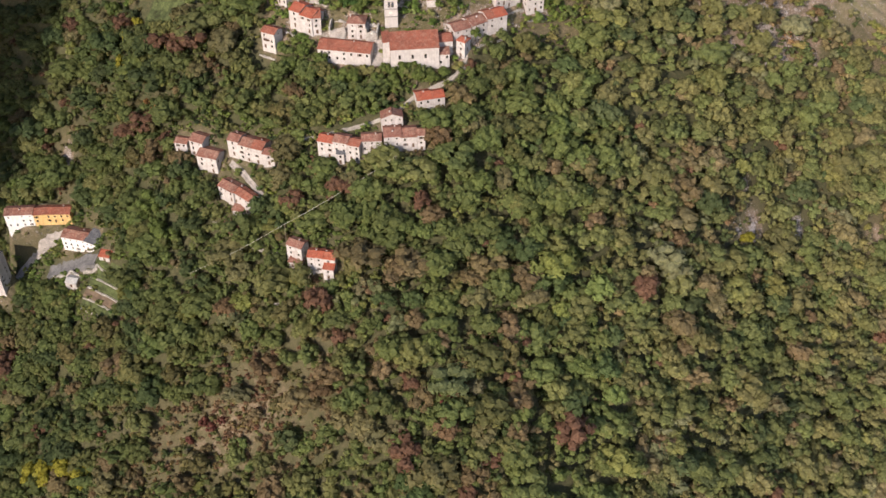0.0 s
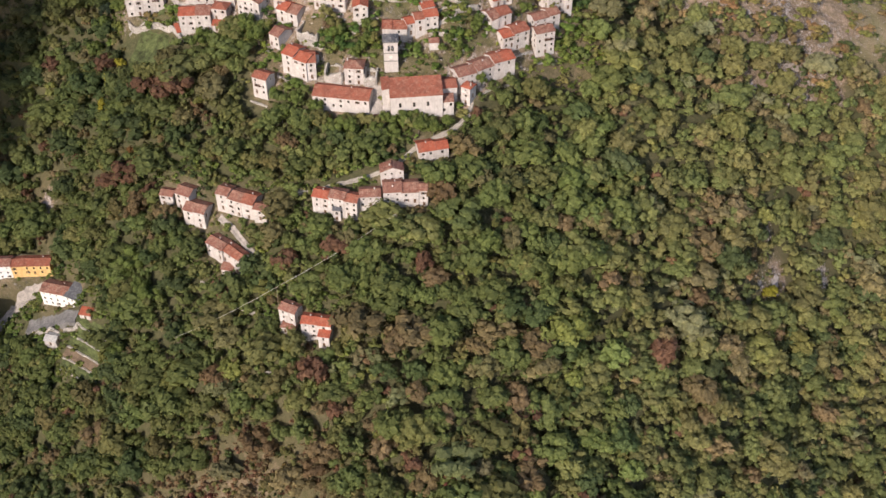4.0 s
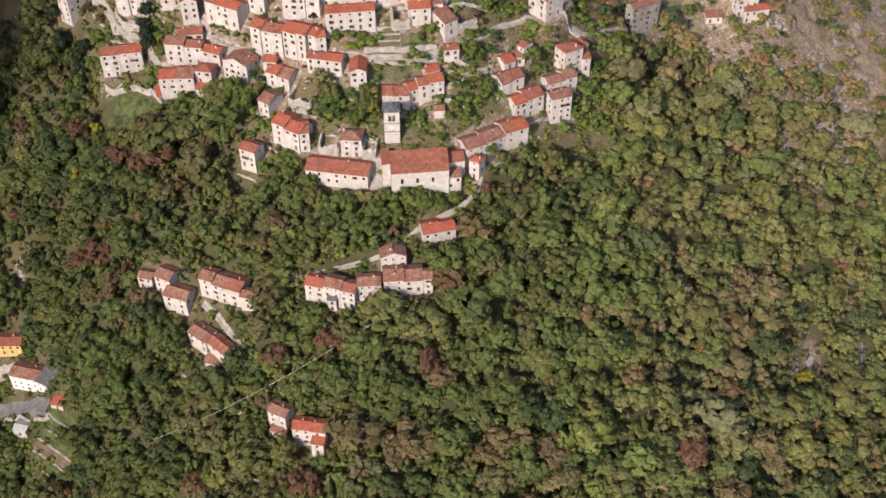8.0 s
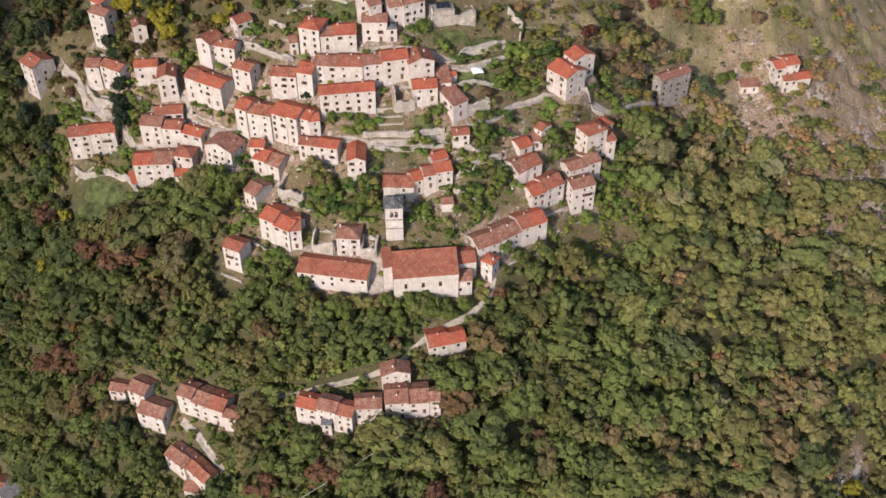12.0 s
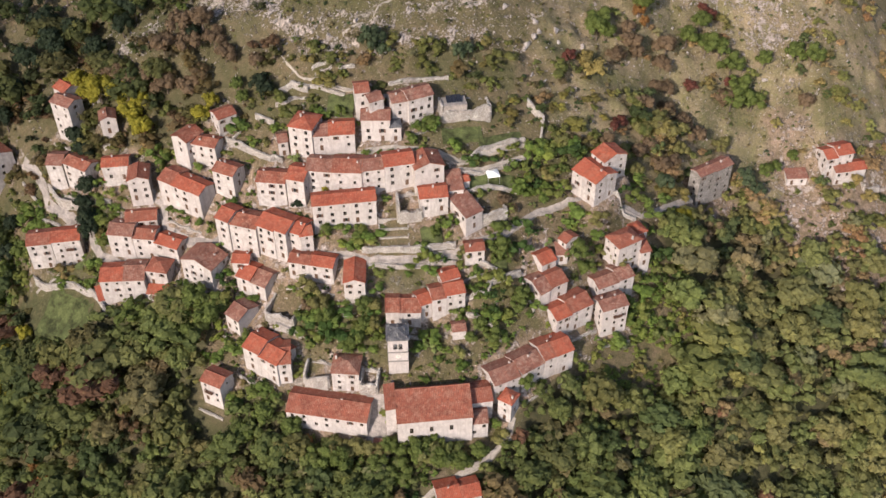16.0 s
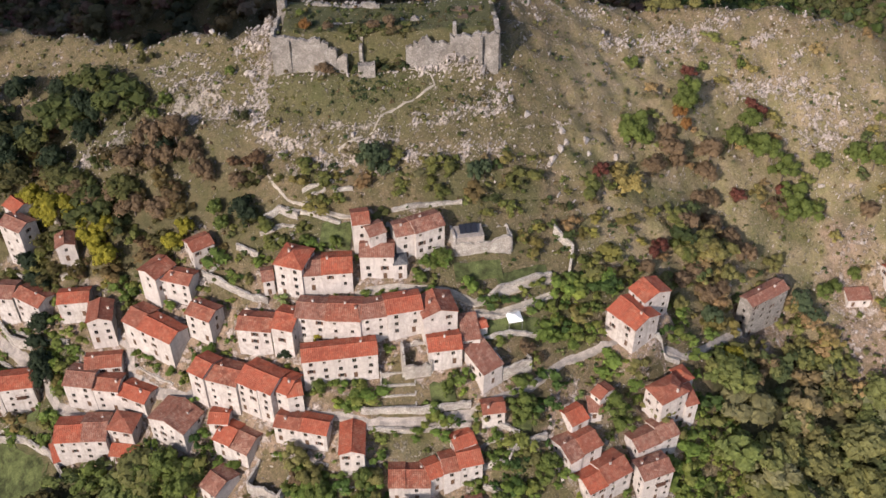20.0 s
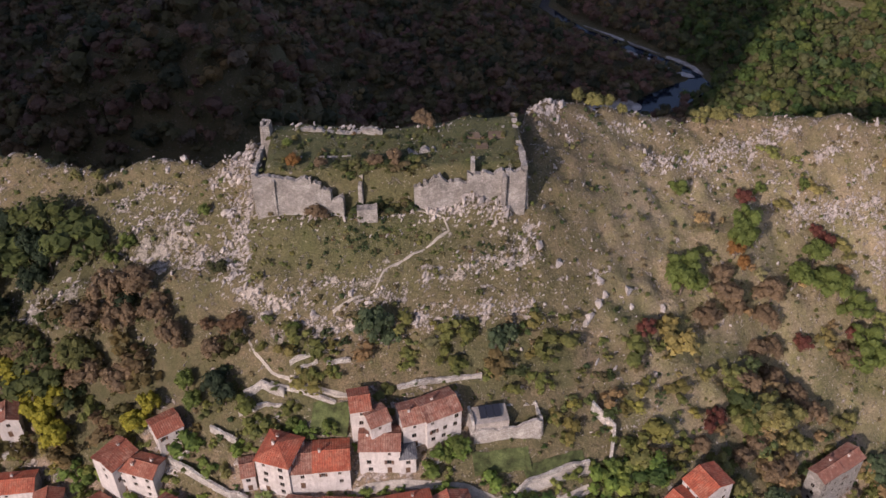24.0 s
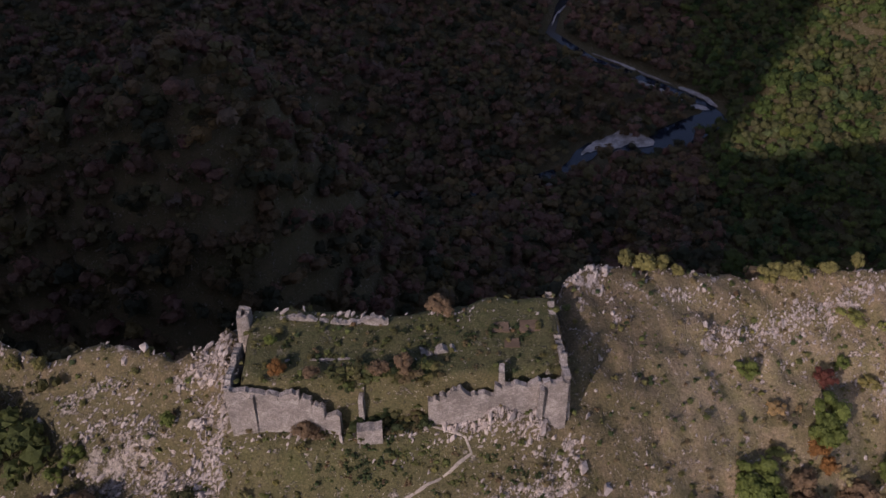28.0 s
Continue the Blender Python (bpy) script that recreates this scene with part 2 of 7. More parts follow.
BARK = plain_material("bark", (0.13, 0.10, 0.08), 0.95, 0.35, 2.0)
ROCK = wall_material("limestone", (0.53, 0.47, 0.43), (0.38, 0.33, 0.295), (0.20, 0.175, 0.15))
LEAVES = leaf_material("mixed_leaves")

_m, _nt, _b = material("dark_window_glass", 0.08)
_b.inputs["Base Color"].default_value = (0.03, 0.035, 0.04, 1)
_b.inputs["Transmission Weight"].default_value = 0.5
GLASS = _m

_m, _nt, _b = material("river_water", 0.12)
_b.inputs["Base Color"].default_value = (0.012, 0.018, 0.03, 1)
_b.inputs["Specular IOR Level"].default_value = 0.5
bump(_nt, _b, noise_of(_nt, 0.4, 4), 0.25, 0.3)
WATER = _m

# the hillside: dry grass, greener grass, bare soil and limestone
_m, _nt, _b = material("hillside_ground", 0.97)
_c = object_coords(_nt)
_n1, _n2, _n3, _n4 = noise_of(_nt, 0.035, 5, 0.6, _c), noise_of(_nt, 0.16, 6, 0.65, _c), noise_of(_nt, 0.9, 5, 0.7, _c), noise_of(_nt, 0.33, 6, 0.7, _c)
_n6 = noise_of(_nt, 0.42, 6, 0.7, _c)
_grass = mix(_nt, ramp(_nt, _n2, [(0.36, (0, 0, 0)), (0.62, (1, 1, 1))]), (0.112, 0.094, 0.044), (0.205, 0.150, 0.094))
_grass = mix(_nt, ramp(_nt, _n1, [(0.45, (0, 0, 0)), (0.6, (0.7, 0.7, 0.7))]), _grass, (0.165, 0.118, 0.075))
_grass = mix(_nt, ramp(_nt, _n6, [(0.42, (0, 0, 0)), (0.66, (0.85, 0.85, 0.85))]), _grass, (0.092, 0.082, 0.036))
_grass = mix(_nt, ramp(_nt, _n3, [(0.45, (0, 0, 0)), (0.72, (0.75, 0.75, 0.75))]), _grass, (0.06, 0.052, 0.027))
_straw = mix(_nt, ramp(_nt, _n2, [(0.38, (0, 0, 0)), (0.6, (1, 1, 1))]), (0.21, 0.18, 0.085), (0.30, 0.228, 0.145))
_straw = mix(_nt, ramp(_nt, _n3, [(0.45, (0, 0, 0)), (0.75, (0.6, 0.6, 0.6))]), _straw, (0.11, 0.098, 0.048))
_grass = mix(_nt, attribute(_nt, "straw_lit"), _grass, _straw)
_soil = mix(_nt, ramp(_nt, _n6, [(0.35, (0, 0, 0)), (0.65, (1, 1, 1))]), (0.33, 0.235, 0.175), (0.14, 0.105, 0.06))
_rock = mix(_nt, ramp(_nt, _n3, [(0.3, (0, 0, 0)), (0.7, (1, 1, 1))]), (0.56, 0.475, 0.43), (0.25, 0.205, 0.175))
_col = mix(_nt, ramp(_nt, calc(_nt, "ADD", attribute(_nt, "bare"), calc(_nt, "SUBTRACT", _n2, 0.5)), [(0.42, (0, 0, 0)), (0.62, (1, 1, 1))]), _grass, _soil)
_n5 = noise_of(_nt, 0.75, 6, 0.75, _c)
_rk = ramp(_nt, calc(_nt, "ADD", attribute(_nt, "rocky"), calc(_nt, "MULTIPLY", calc(_nt, "SUBTRACT", calc(_nt, "ADD", _n4, _n5), 1.0), 2.4)), [(0.62, (0, 0, 0)), (0.78, (1, 1, 1))])
_col = mix(_nt, _rk, _col, _rock)
_col = mix(_nt, calc(_nt, "MULTIPLY", attribute(_nt, "lush_dim"), ramp(_nt, _n6, [(0.3, (1, 1, 1)), (0.7, (0.45, 0.45, 0.45))])), _col, (0.056, 0.066, 0.023))
_n7 = noise_of(_nt, 2.6, 4, 0.75, _c)
_col = mix(_nt, 1.0, _col, ramp(_nt, _n7, [(0.34, (0.52, 0.52, 0.5)), (0.5, (1.0, 1.0, 1.0)), (0.66, (1.35, 1.32, 1.25))]), "MULTIPLY")
_n8 = noise_of(_nt, 1.3, 3, 0.85, _c)
_chips = calc(_nt, "MULTIPLY", ramp(_nt, _n8, [(0.635, (0, 0, 0)), (0.67, (1, 1, 1))]), calc(_nt, "MINIMUM", calc(_nt, "MULTIPLY", attribute(_nt, "rocky"), 2.0), 0.8))
_col = mix(_nt, _chips, _col, (0.47, 0.41, 0.365))
_litter = mix(_nt, ramp(_nt, _n3, [(0.38, (0, 0, 0)), (0.62, (1, 1, 1))]), (0.034, 0.036, 0.016), (0.105, 0.095, 0.046))
_litter = mix(_nt, ramp(_nt, _n4, [(0.42, (0, 0, 0)), (0.6, (0.8, 0.8, 0.8))]), _litter, (0.045, 0.052, 0.02))
_col = mix(_nt, attribute(_nt, "litter"), _col, _litter)
_nt.links.new(_col, _b.inputs["Base Color"])
bump(_nt, _b, calc(_nt, "ADD", calc(_nt, "ADD", _n3, calc(_nt, "MULTIPLY", _n7, 0.5)), calc(_nt, "MULTIPLY", _rk, 0.7)), 0.9, 0.4)
GROUND = _m


import functools

# ---- the lie of the land ----
GRID_X = (-240, -180, -130, -90, -45, 0, 45, 90, 130, 180, 240)
GRID_Y = (-220, -160, -110, -60, -20, 20, 60, 100, 140)
HEIGHTS = (
    (-251, -219, -183, -160, -141, -134, -147, -174, -207, -259, -306),
    (-212, -182, -149, -128, -102, -86, -104, -134, -167, -218, -264),
    (-181, -148, -111, -90, -67, -64, -80, -104, -134, -184, -229),
    (-159, -118, -72, -53, -34, -32, -46, -72, -101, -149, -192),
    (-144, -95, -40, -21, -12, -10, -27, -51, -74, -116, -154),
    (-106, -60, -9, 8, 22, 21, 1, -18, -40, -78, -112),
    (-57, -13, 23, 39, 52, 50, 30, 0, -8, -40, -69),
    (-4, 36, 54, 69, 82, 77, 52, 29, 22, -14, -46),
    (29, 65, 75, 90, 98, 88, 69, 62, 48, 4, -36),
)
TABLE = np.array(HEIGHTS, float)


def spline_weights(knots, q):
    """Weights of a smooth curve through the knots, straight beyond both ends."""
    k, q = np.array(knots, float), np.asarray(q, float)
    n = len(k)
    slope = np.zeros((n, n))
    for j in range(n):
        a, b = max(j - 1, 0), min(j + 1, n - 1)
        slope[j, b] += 1 / (k[b] - k[a])
        slope[j, a] -= 1 / (k[b] - k[a])
    i = np.clip(np.searchsorted(k, q) - 1, 0, n - 2)
    h = k[i + 1] - k[i]
    t = np.clip((q - k[i]) / h, 0, 1)[:, None]
    eye = np.eye(n)
    h = h[:, None]
    w = (1 + 2 * t) * (1 - t) ** 2 * eye[i] + t * (1 - t) ** 2 * h * slope[i] + t * t * (3 - 2 * t) * eye[i + 1] + t * t * (t - 1) * h * slope[i + 1]
    w += np.minimum(q - k[0], 0)[:, None] * slope[0] + np.maximum(q - k[-1], 0)[:, None] * slope[-1]
    return w


def smooth(a, b, v):
    t = np.clip((v - a) / (b - a), 0, 1)
    return t * t * (3 - 2 * t)


RIDGE = ((-1500, 180), (-400, 165), (-200, 146), (-140, 134), (-118, 126), (-108, 120), (-96, 114), (-87, 116), (-76, 112), (-69, 109), (-63, 111), (-57, 115), (-45, 114), (-28, 113), (-18, 115), (0, 123), (12, 132.5), (27, 137.5), (43, 141.5), (66, 145), (92, 146), (130, 149), (200, 160), (1500, 240))
RIVER = ((320, 1500), (180, 1180), (116, 1042), (101, 982), (115, 960), (141, 927), (169, 906), (195, 882), (220, 861), (246, 839), (249, 815), (215, 790), (180, 765), (124, 765), (94, 730), (56, 713), (-10, 690), (-120, 700), (-260, 640), (-500, 620), (-1200, 500))
RIVER_Z = -346.0


def line_distance(x, y, line):
    best = np.full(np.shape(x), 1e9)
    for (ax, ay), (bx, by) in zip(line[:-1], line[1:]):
        dx, dy = bx - ax, by - ay
        t = np.clip(((x - ax) * dx + (y - ay) * dy) / (dx * dx + dy * dy), 0, 1)
        best = np.minimum(best, np.hypot(x - ax - t * dx, y - ay - t * dy))
    return best


@functools.lru_cache(maxsize=None)
def wave_set(size, seed):
    r = np.random.RandomState(seed)
    a, p = r.uniform(0, 2 * np.pi, 9), r.uniform(0, 2 * np.pi, 9)
    f = 2 * np.pi / (size * r.uniform(0.6, 1.7, 9))
    return np.cos(a) * f, np.sin(a) * f, p


def waves(x, y, size, seed):
    """Smooth ups and downs between -1 and 1."""
    u, v, p = wave_set(size, seed)
    x, y = np.asarray(x, float), np.asarray(y, float)
    if x.size < 50:
        return np.sin(x[..., None] * u + y[..., None] * v + p).sum(-1) / 4.5
    return sum(np.sin(x * u[k] + y * v[k] + p[k]) for k in range(9)) / 4.5


def ridge_line(x):
    xs, ys = zip(*RIDGE)
    return np.interp(x, xs, ys)


# knolls and hollows: middle, height, width
KNOLLS = ((36, 44, 5, 11), (-14, 9, -5, 9), (-65, 19, -4.5, 9), (80, 5, 6, 10), (62, 6, -4, 8), (57, 108, 5, 10), (66, 90, -7, 9), (111, 80, -5, 10), (-97, 33, -3.5, 9), (-100, 84, 4, 10), (-208, -8, 11, 18))


def south_slope(x, y):
    knolls = sum(h * np.exp(-((x - a) ** 2 + (y - b) ** 2) / r ** 2) for a, b, h, r in KNOLLS)
    wx, wy = spline_weights(GRID_X, np.clip(x, -420, 420)), spline_weights(GRID_Y, np.clip(y, -420, 170))
    return np.einsum("ij,jk,ik->i", wy, TABLE, wx) + knolls


LOTS = []  # plots of the houses: middle, half width, half depth, turn, level of the front, fall from back to front


def lot(x, y, eave, w, d, h, rot, kind, tiles, wall="stone"):
    t = radians(rot)
    c, s = math.cos(t), math.sin(t)
    front, back = (south_slope(np.array([x - k * s * d / 2]), np.array([y + k * c * d / 2]))[0] for k in (-1, 1))
    LOTS.append((x, y, w / 2, d / 2, c, s, eave - h, min(max((back - front) / d, 0.0), 0.9)))
    PLANNED.append((x, y, eave, w, d, h, rot, kind, tiles, wall))


PLANNED = []


def level_plots(x, y, z):
    """The ground round a house runs level along its front."""
    if not LOTS:
        return z
    L = np.array(LOTS)
    out = z.copy()
    near = np.where((np.abs(x) < 225) & (y > -90) & (y < 125))[0]
    for i in range(0, len(near), 20000):
        j = near[i:i + 20000]
        dx, dy = x[j][:, None] - L[:, 0], y[j][:, None] - L[:, 1]
        u, v = dx * L[:, 4] + dy * L[:, 5], -dx * L[:, 5] + dy * L[:, 4]
        far = np.hypot(np.maximum(np.abs(u) - L[:, 2], 0), np.maximum(np.abs(v) - L[:, 3], 0))
        w = smooth(3.6, 0.9, far)
        aim = L[:, 6] + np.clip(v + L[:, 3], -2.5, 2 * L[:, 3] + 2.5) * L[:, 7]
        aim = np.clip(aim, z[j][:, None] - 6, z[j][:, None] + 13)
        total = w.sum(1)
        best = w.max(1)
        out[j] = z[j] * (1 - best) + best * (w * aim).sum(1) / np.maximum(total, 1e-6)
    return out


def ground_z(x, y):
    """Height of the land, with the castle's terrace, the cliff behind the ridge and the valley beyond."""
    x, y = np.atleast_1d(np.asarray(x, float)), np.atleast_1d(np.asarray(y, float))
    x, y = np.broadcast_arrays(x, y)
    shape = x.shape
    x, y = x.ravel(), y.ravel()
    edge = ridge_line(x)
    s = south_slope(x, np.minimum(y, edge))
    s = s + 0.5 * waves(x, y, 18, 3) + 0.25 * waves(x, y, 6, 4)
    s = s + smooth(55, 80, y) * (1.0 * waves(x, y, 9, 5) + 0.5 * waves(x, y, 4, 6))
    s = level_plots(x, y, s)
    # the rocky step west of the castle
    s = s - 3.0 * smooth(-56, -62, x) * smooth(84, 92, y)
    # the castle's terrace
    inside = smooth(-57.5, -56, x) * smooth(2.5, 1, x) * smooth(0, 1.2, y - np.interp(x, (-57, -42, -22, -11, 2), (95.4, 95.2, 96.3, 97.0, 97.8))) * smooth(123, 117, y)
    s = s * (1 - inside) + (86.2 + 0.35 * waves(x, y, 9, 8)) * inside
    low = smooth(-60, -57, x) * smooth(5, 2, x) * smooth(84, 90, y) * (1 - inside)
    s = s - low * np.maximum(s - (77.0 + 0.03 * (x + 30)), 0)
    # the heap of fallen stones before the east wall
    s = s + 3.4 * smooth(-14, -11, x) * smooth(-1.5, -3.5, x) * np.exp(-((y - 95.0) / 1.7) ** 2) * (y < 96.4)
    d = np.maximum(y - edge, 0)
    spur = 258 * np.exp(-(((x + 165) / np.where(x > -165, 120, 200)) ** 2) - ((y - 470) / 130) ** 2)
    far = 0.62 * np.maximum(y - 1010 - 0.25 * np.maximum(x, 0), 0) + 0.35 * np.maximum(x - 420, 0)
    west = 0.22 * np.maximum(-x - 60, 0) * smooth(500, 950, y) * smooth(20, 120, line_distance(x, y, RIVER))
    v = -334 + spur + far + west + 14 * waves(x, y, 210, 11) + 5 * waves(x, y, 60, 12)
    rd = line_distance(x, y, RIVER)
    v = RIVER_Z - 2 + (v - RIVER_Z + 2) * smooth(20, 95, rd)
    cliff = s - 3 * smooth(0, 3, d) - 1.5 * d - 14 * smooth(2, 24, d) + (3 * waves(x, y, 30, 14)) * smooth(0, 20, d)
    k = 18.0
    z = np.where(d > 0, np.logaddexp(cliff / k, v / k) * k, s)
    z = np.where((d > 0) & (d < 60), np.minimum(z, s - 3 * smooth(0, 3, d) - 1.0 * d), z)
    # an unseen mountain added in the west, shaped to cast shade over the valley
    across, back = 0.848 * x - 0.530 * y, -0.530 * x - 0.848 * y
    shade_crest = np.interp(across, (-1500, -1150, -600, -300, -212, -196, -188, -178), (150, 800, 850, 790, 695, 680, 330, -420))
    z = np.maximum(z, shade_crest - np.where(back < 600, 3.0 * (600 - back), 0.5 * (back - 600)) + 9 * waves(x, y, 90, 15))
    return z.reshape(shape)


def gz(x, y):
    return float(ground_z(x, y)[0])


def grid_lines(core, step, outer, growth):
    a, b = core
    lines = list(np.arange(a, b + 0.01, step))
    s, p = step, b
    while p < outer[1]:
        s = min(s * growth, 60)
        p += s
        lines.append(p)
    s, p = step, a
    while p > outer[0]:
        s = min(s * growth, 60)
        p -= s
        lines.insert(0, p)
    return np.array(lines)


def inside_polygon(x, y, poly):
    hit = np.zeros(np.shape(x), bool)
    for (ax, ay), (bx, by) in zip(poly, poly[1:] + poly[:1]):
        cross = ((ay > y) != (by > y)) & (x < (bx - ax) * (y - ay) / (by - ay + 1e-9) + ax)
        hit ^= cross
    return hit


VILLAGE = [(-149, 37), (-116, 25), (-106, 18), (-94, 19), (-73, 15), (-81, 1), (-70, -10), (-54, -10), (-45, -18), (-25, -22), (7, -21), (12, -11), (31, 5), (57, 17), (60, 35), (58, 50), (70, 54), (90, 68), (104, 76), (137, 77), (143, 112), (77, 112), (9, 78), (-57, 71), (-92, 65), (-139, 75), (-153, 77)]
EAST_BANK = [(53, 39), (63, 40), (69, 33), (71, 23), (67, 12), (56, 2), (37, -3), (30, 2), (41, 11), (48, 19), (54, 31)]
SCREE_EAST = [(102, 71), (212, 141), (193, 52), (142, 32), (113, 54)]
# places where limestone shows: middle, half-lengths, strength
OUTCROPS = [(-38, 77, 24, 4, 0.5), (2, 77.5, 24, 4, 0.55), (-4, 87, 20, 4, 0.45), (18, 84, 4, 8, 0.6), (-80, 94, 13, 8, 1.1), (-61, 98, 5, 12, 0.8), (-108, 87, 14, 6, 1.1), (-88, 105, 10, 4, 0.8), (60, 130, 36, 10, 0.6), (105, 120, 20, 18, 0.8), (112, 92, 10, 8, 0.7), (160, 58, 16, 12, 1.1), (122, 60, 10, 8, 0.8)]
OUTCROPS += [(32, 6, 3, 2, 0.9), (52, 21, 3, 3, 0.8), (60, 16, 3, 2, 0.7), (175, 75, 14, 12, 0.8), (30, 62, 14, 6, 0.6), (112, 76, 12, 4, 0.9), (148, -27, 4, 7, 1.3), (140, -32, 5, 6, 0.9), (145, -12, 3, 7, 0.8), (176, -12, 4, 7, 1.2), (-184, 5, 5, 8, 1.0), (-118, 78, 12, 5, 0.8), (8, 128, 8, 5, 1.0), (36, 45, 9, 3, 0.7), (58, 50, 8, 3, 0.7), (-112, 44, 5, 6, 0.7)]

# limestone beds that crop out in bands: width and line
ROCK_BANDS = []


def rock_band(width, *line):
    ROCK_BANDS.append((width, line))


rock_band(3.0, (-21, 81), (-10, 83), (-4, 86), (4, 88))
rock_band(3.2, (-33, 71), (-26, 72), (-14, 75), (4, 79))
rock_band(4.0, (-60, 80), (-51, 77), (-46, 79))
rock_band(4.0, (-52, 72), (-43, 73), (-36, 73))
rock_band(1.8, (-46, 80), (-36, 80), (-30, 82))
rock_band(2.5, (-36, 77), (-27, 77), (-24, 80))
rock_band(5.0, (-79, 94), (-68, 88), (-59, 90))
rock_band(3.0, (-58, 106), (-60, 95), (-61, 86))
rock_band(4.5, (-69, 105), (-63, 105), (-59, 110))
rock_band(2.6, (-14, 94.2), (-7, 94.2), (-2, 95))
rock_band(3.0, (-2, 85), (2, 92), (5, 95))
rock_band(2.2, (17, 90), (21, 89))
rock_band(4.5, (34, 124), (54, 133), (72, 140), (77, 144))
rock_band(5.0, (73, 123), (83, 125), (98, 129))
rock_band(3.0, (82, 136), (92, 141))
rock_band(2.0, (25, 130), (35, 135))
rock_band(2.0, (90, 131), (99, 137))
rock_band(3.0, (3, 126), (9, 130), (13, 131))
rock_band(2.0, (-92, 106), (-84, 108), (-76, 104))
rock_band(1.6, (-90, 100), (-80, 101), (-72, 99))

# greener grass; the wide patches by the castle and west also paint dimmer light
LUSH_AND_DIM = [(-18, 15, 13, 4, 0.95), (-28, 3, 9, 6, 0.8), (4, 8, 9, 5, 0.7), (4, 58, 14, 5, 0.6), (-58, 62, 10, 5, 0.6), (28, 22, 8, 7, 0.6), (-35, 89, 38, 12, 0.9), (-98, 96, 34, 18, 0.7), (-30, 95, 9, 5, 0.8), (-130, 30, 14, 8, 1.0), (-90, 106, 14, 3, 0.7), (-45, 88, 14, 3, 0.8), (-8, 51, 12, 4, 0.7), (-70, 82, 8, 4, 0.6), (8, 50, 10, 2, 0.9), (-40, 57, 9, 4, 0.7), (-55, -2, 9, 5, 0.8), (0, 68, 12, 3, 0.7), (20, 12, 12, 8, 0.5), (-10, 2, 14, 6, 0.5), (70, 100, 22, 18, 0.35), (130, 100, 25, 20, 0.4)]


# clearings of reddish soil and stones on the wooded slope: middle, half-lengths
CLEARINGS = [(149, -25, 6, 9), (129, -21, 4, 4), (128, -47, 4, 3), (223, 0, 6, 7), (-184, 6, 5, 8), (185, 66, 9, 6), (200, 88, 8, 7), (118, 63, 9, 7), (109, 92, 10, 8), (123, 68, 7, 5), (154, 85, 10, 8), (164, 77, 8, 6), (133, 91, 8, 6), (166, 66, 10, 8), (199, 71, 8, 6), (185, 56, 6, 4), (110, 58, 9, 7), (107, 84, 8, 6), (85, 79, 6, 4), (77, 60, 6, 4), (85, 65, 6, 4), (71, 58, 4, 4)]


def cleared(x, y):
    best = np.zeros(np.shape(x))
    for cx, cy, a, b in CLEARINGS:
        best = np.maximum(best, np.exp(-((x - cx) / a) ** 2 - ((y - cy) / b) ** 2))
    return best


def yard_near(x, y):
    """How close the trodden ground beside a house is, 0 to 1."""
    best = np.zeros(np.shape(x))
    for cx, cy, a, b, c, s, _z, _f in LOTS:
        k = np.where((np.abs(x - cx) < a + b + 5) & (np.abs(y - cy) < a + b + 5))[0]
        if len(k):
            dx, dy = x[k] - cx, y[k] - cy
            far = np.hypot(np.maximum(np.abs(dx * c + dy * s) - a, 0), np.maximum(np.abs(dy * c - dx * s) - b, 0))
            best[k] = np.maximum(best[k], smooth(4.6, 1.2, far))
    return best


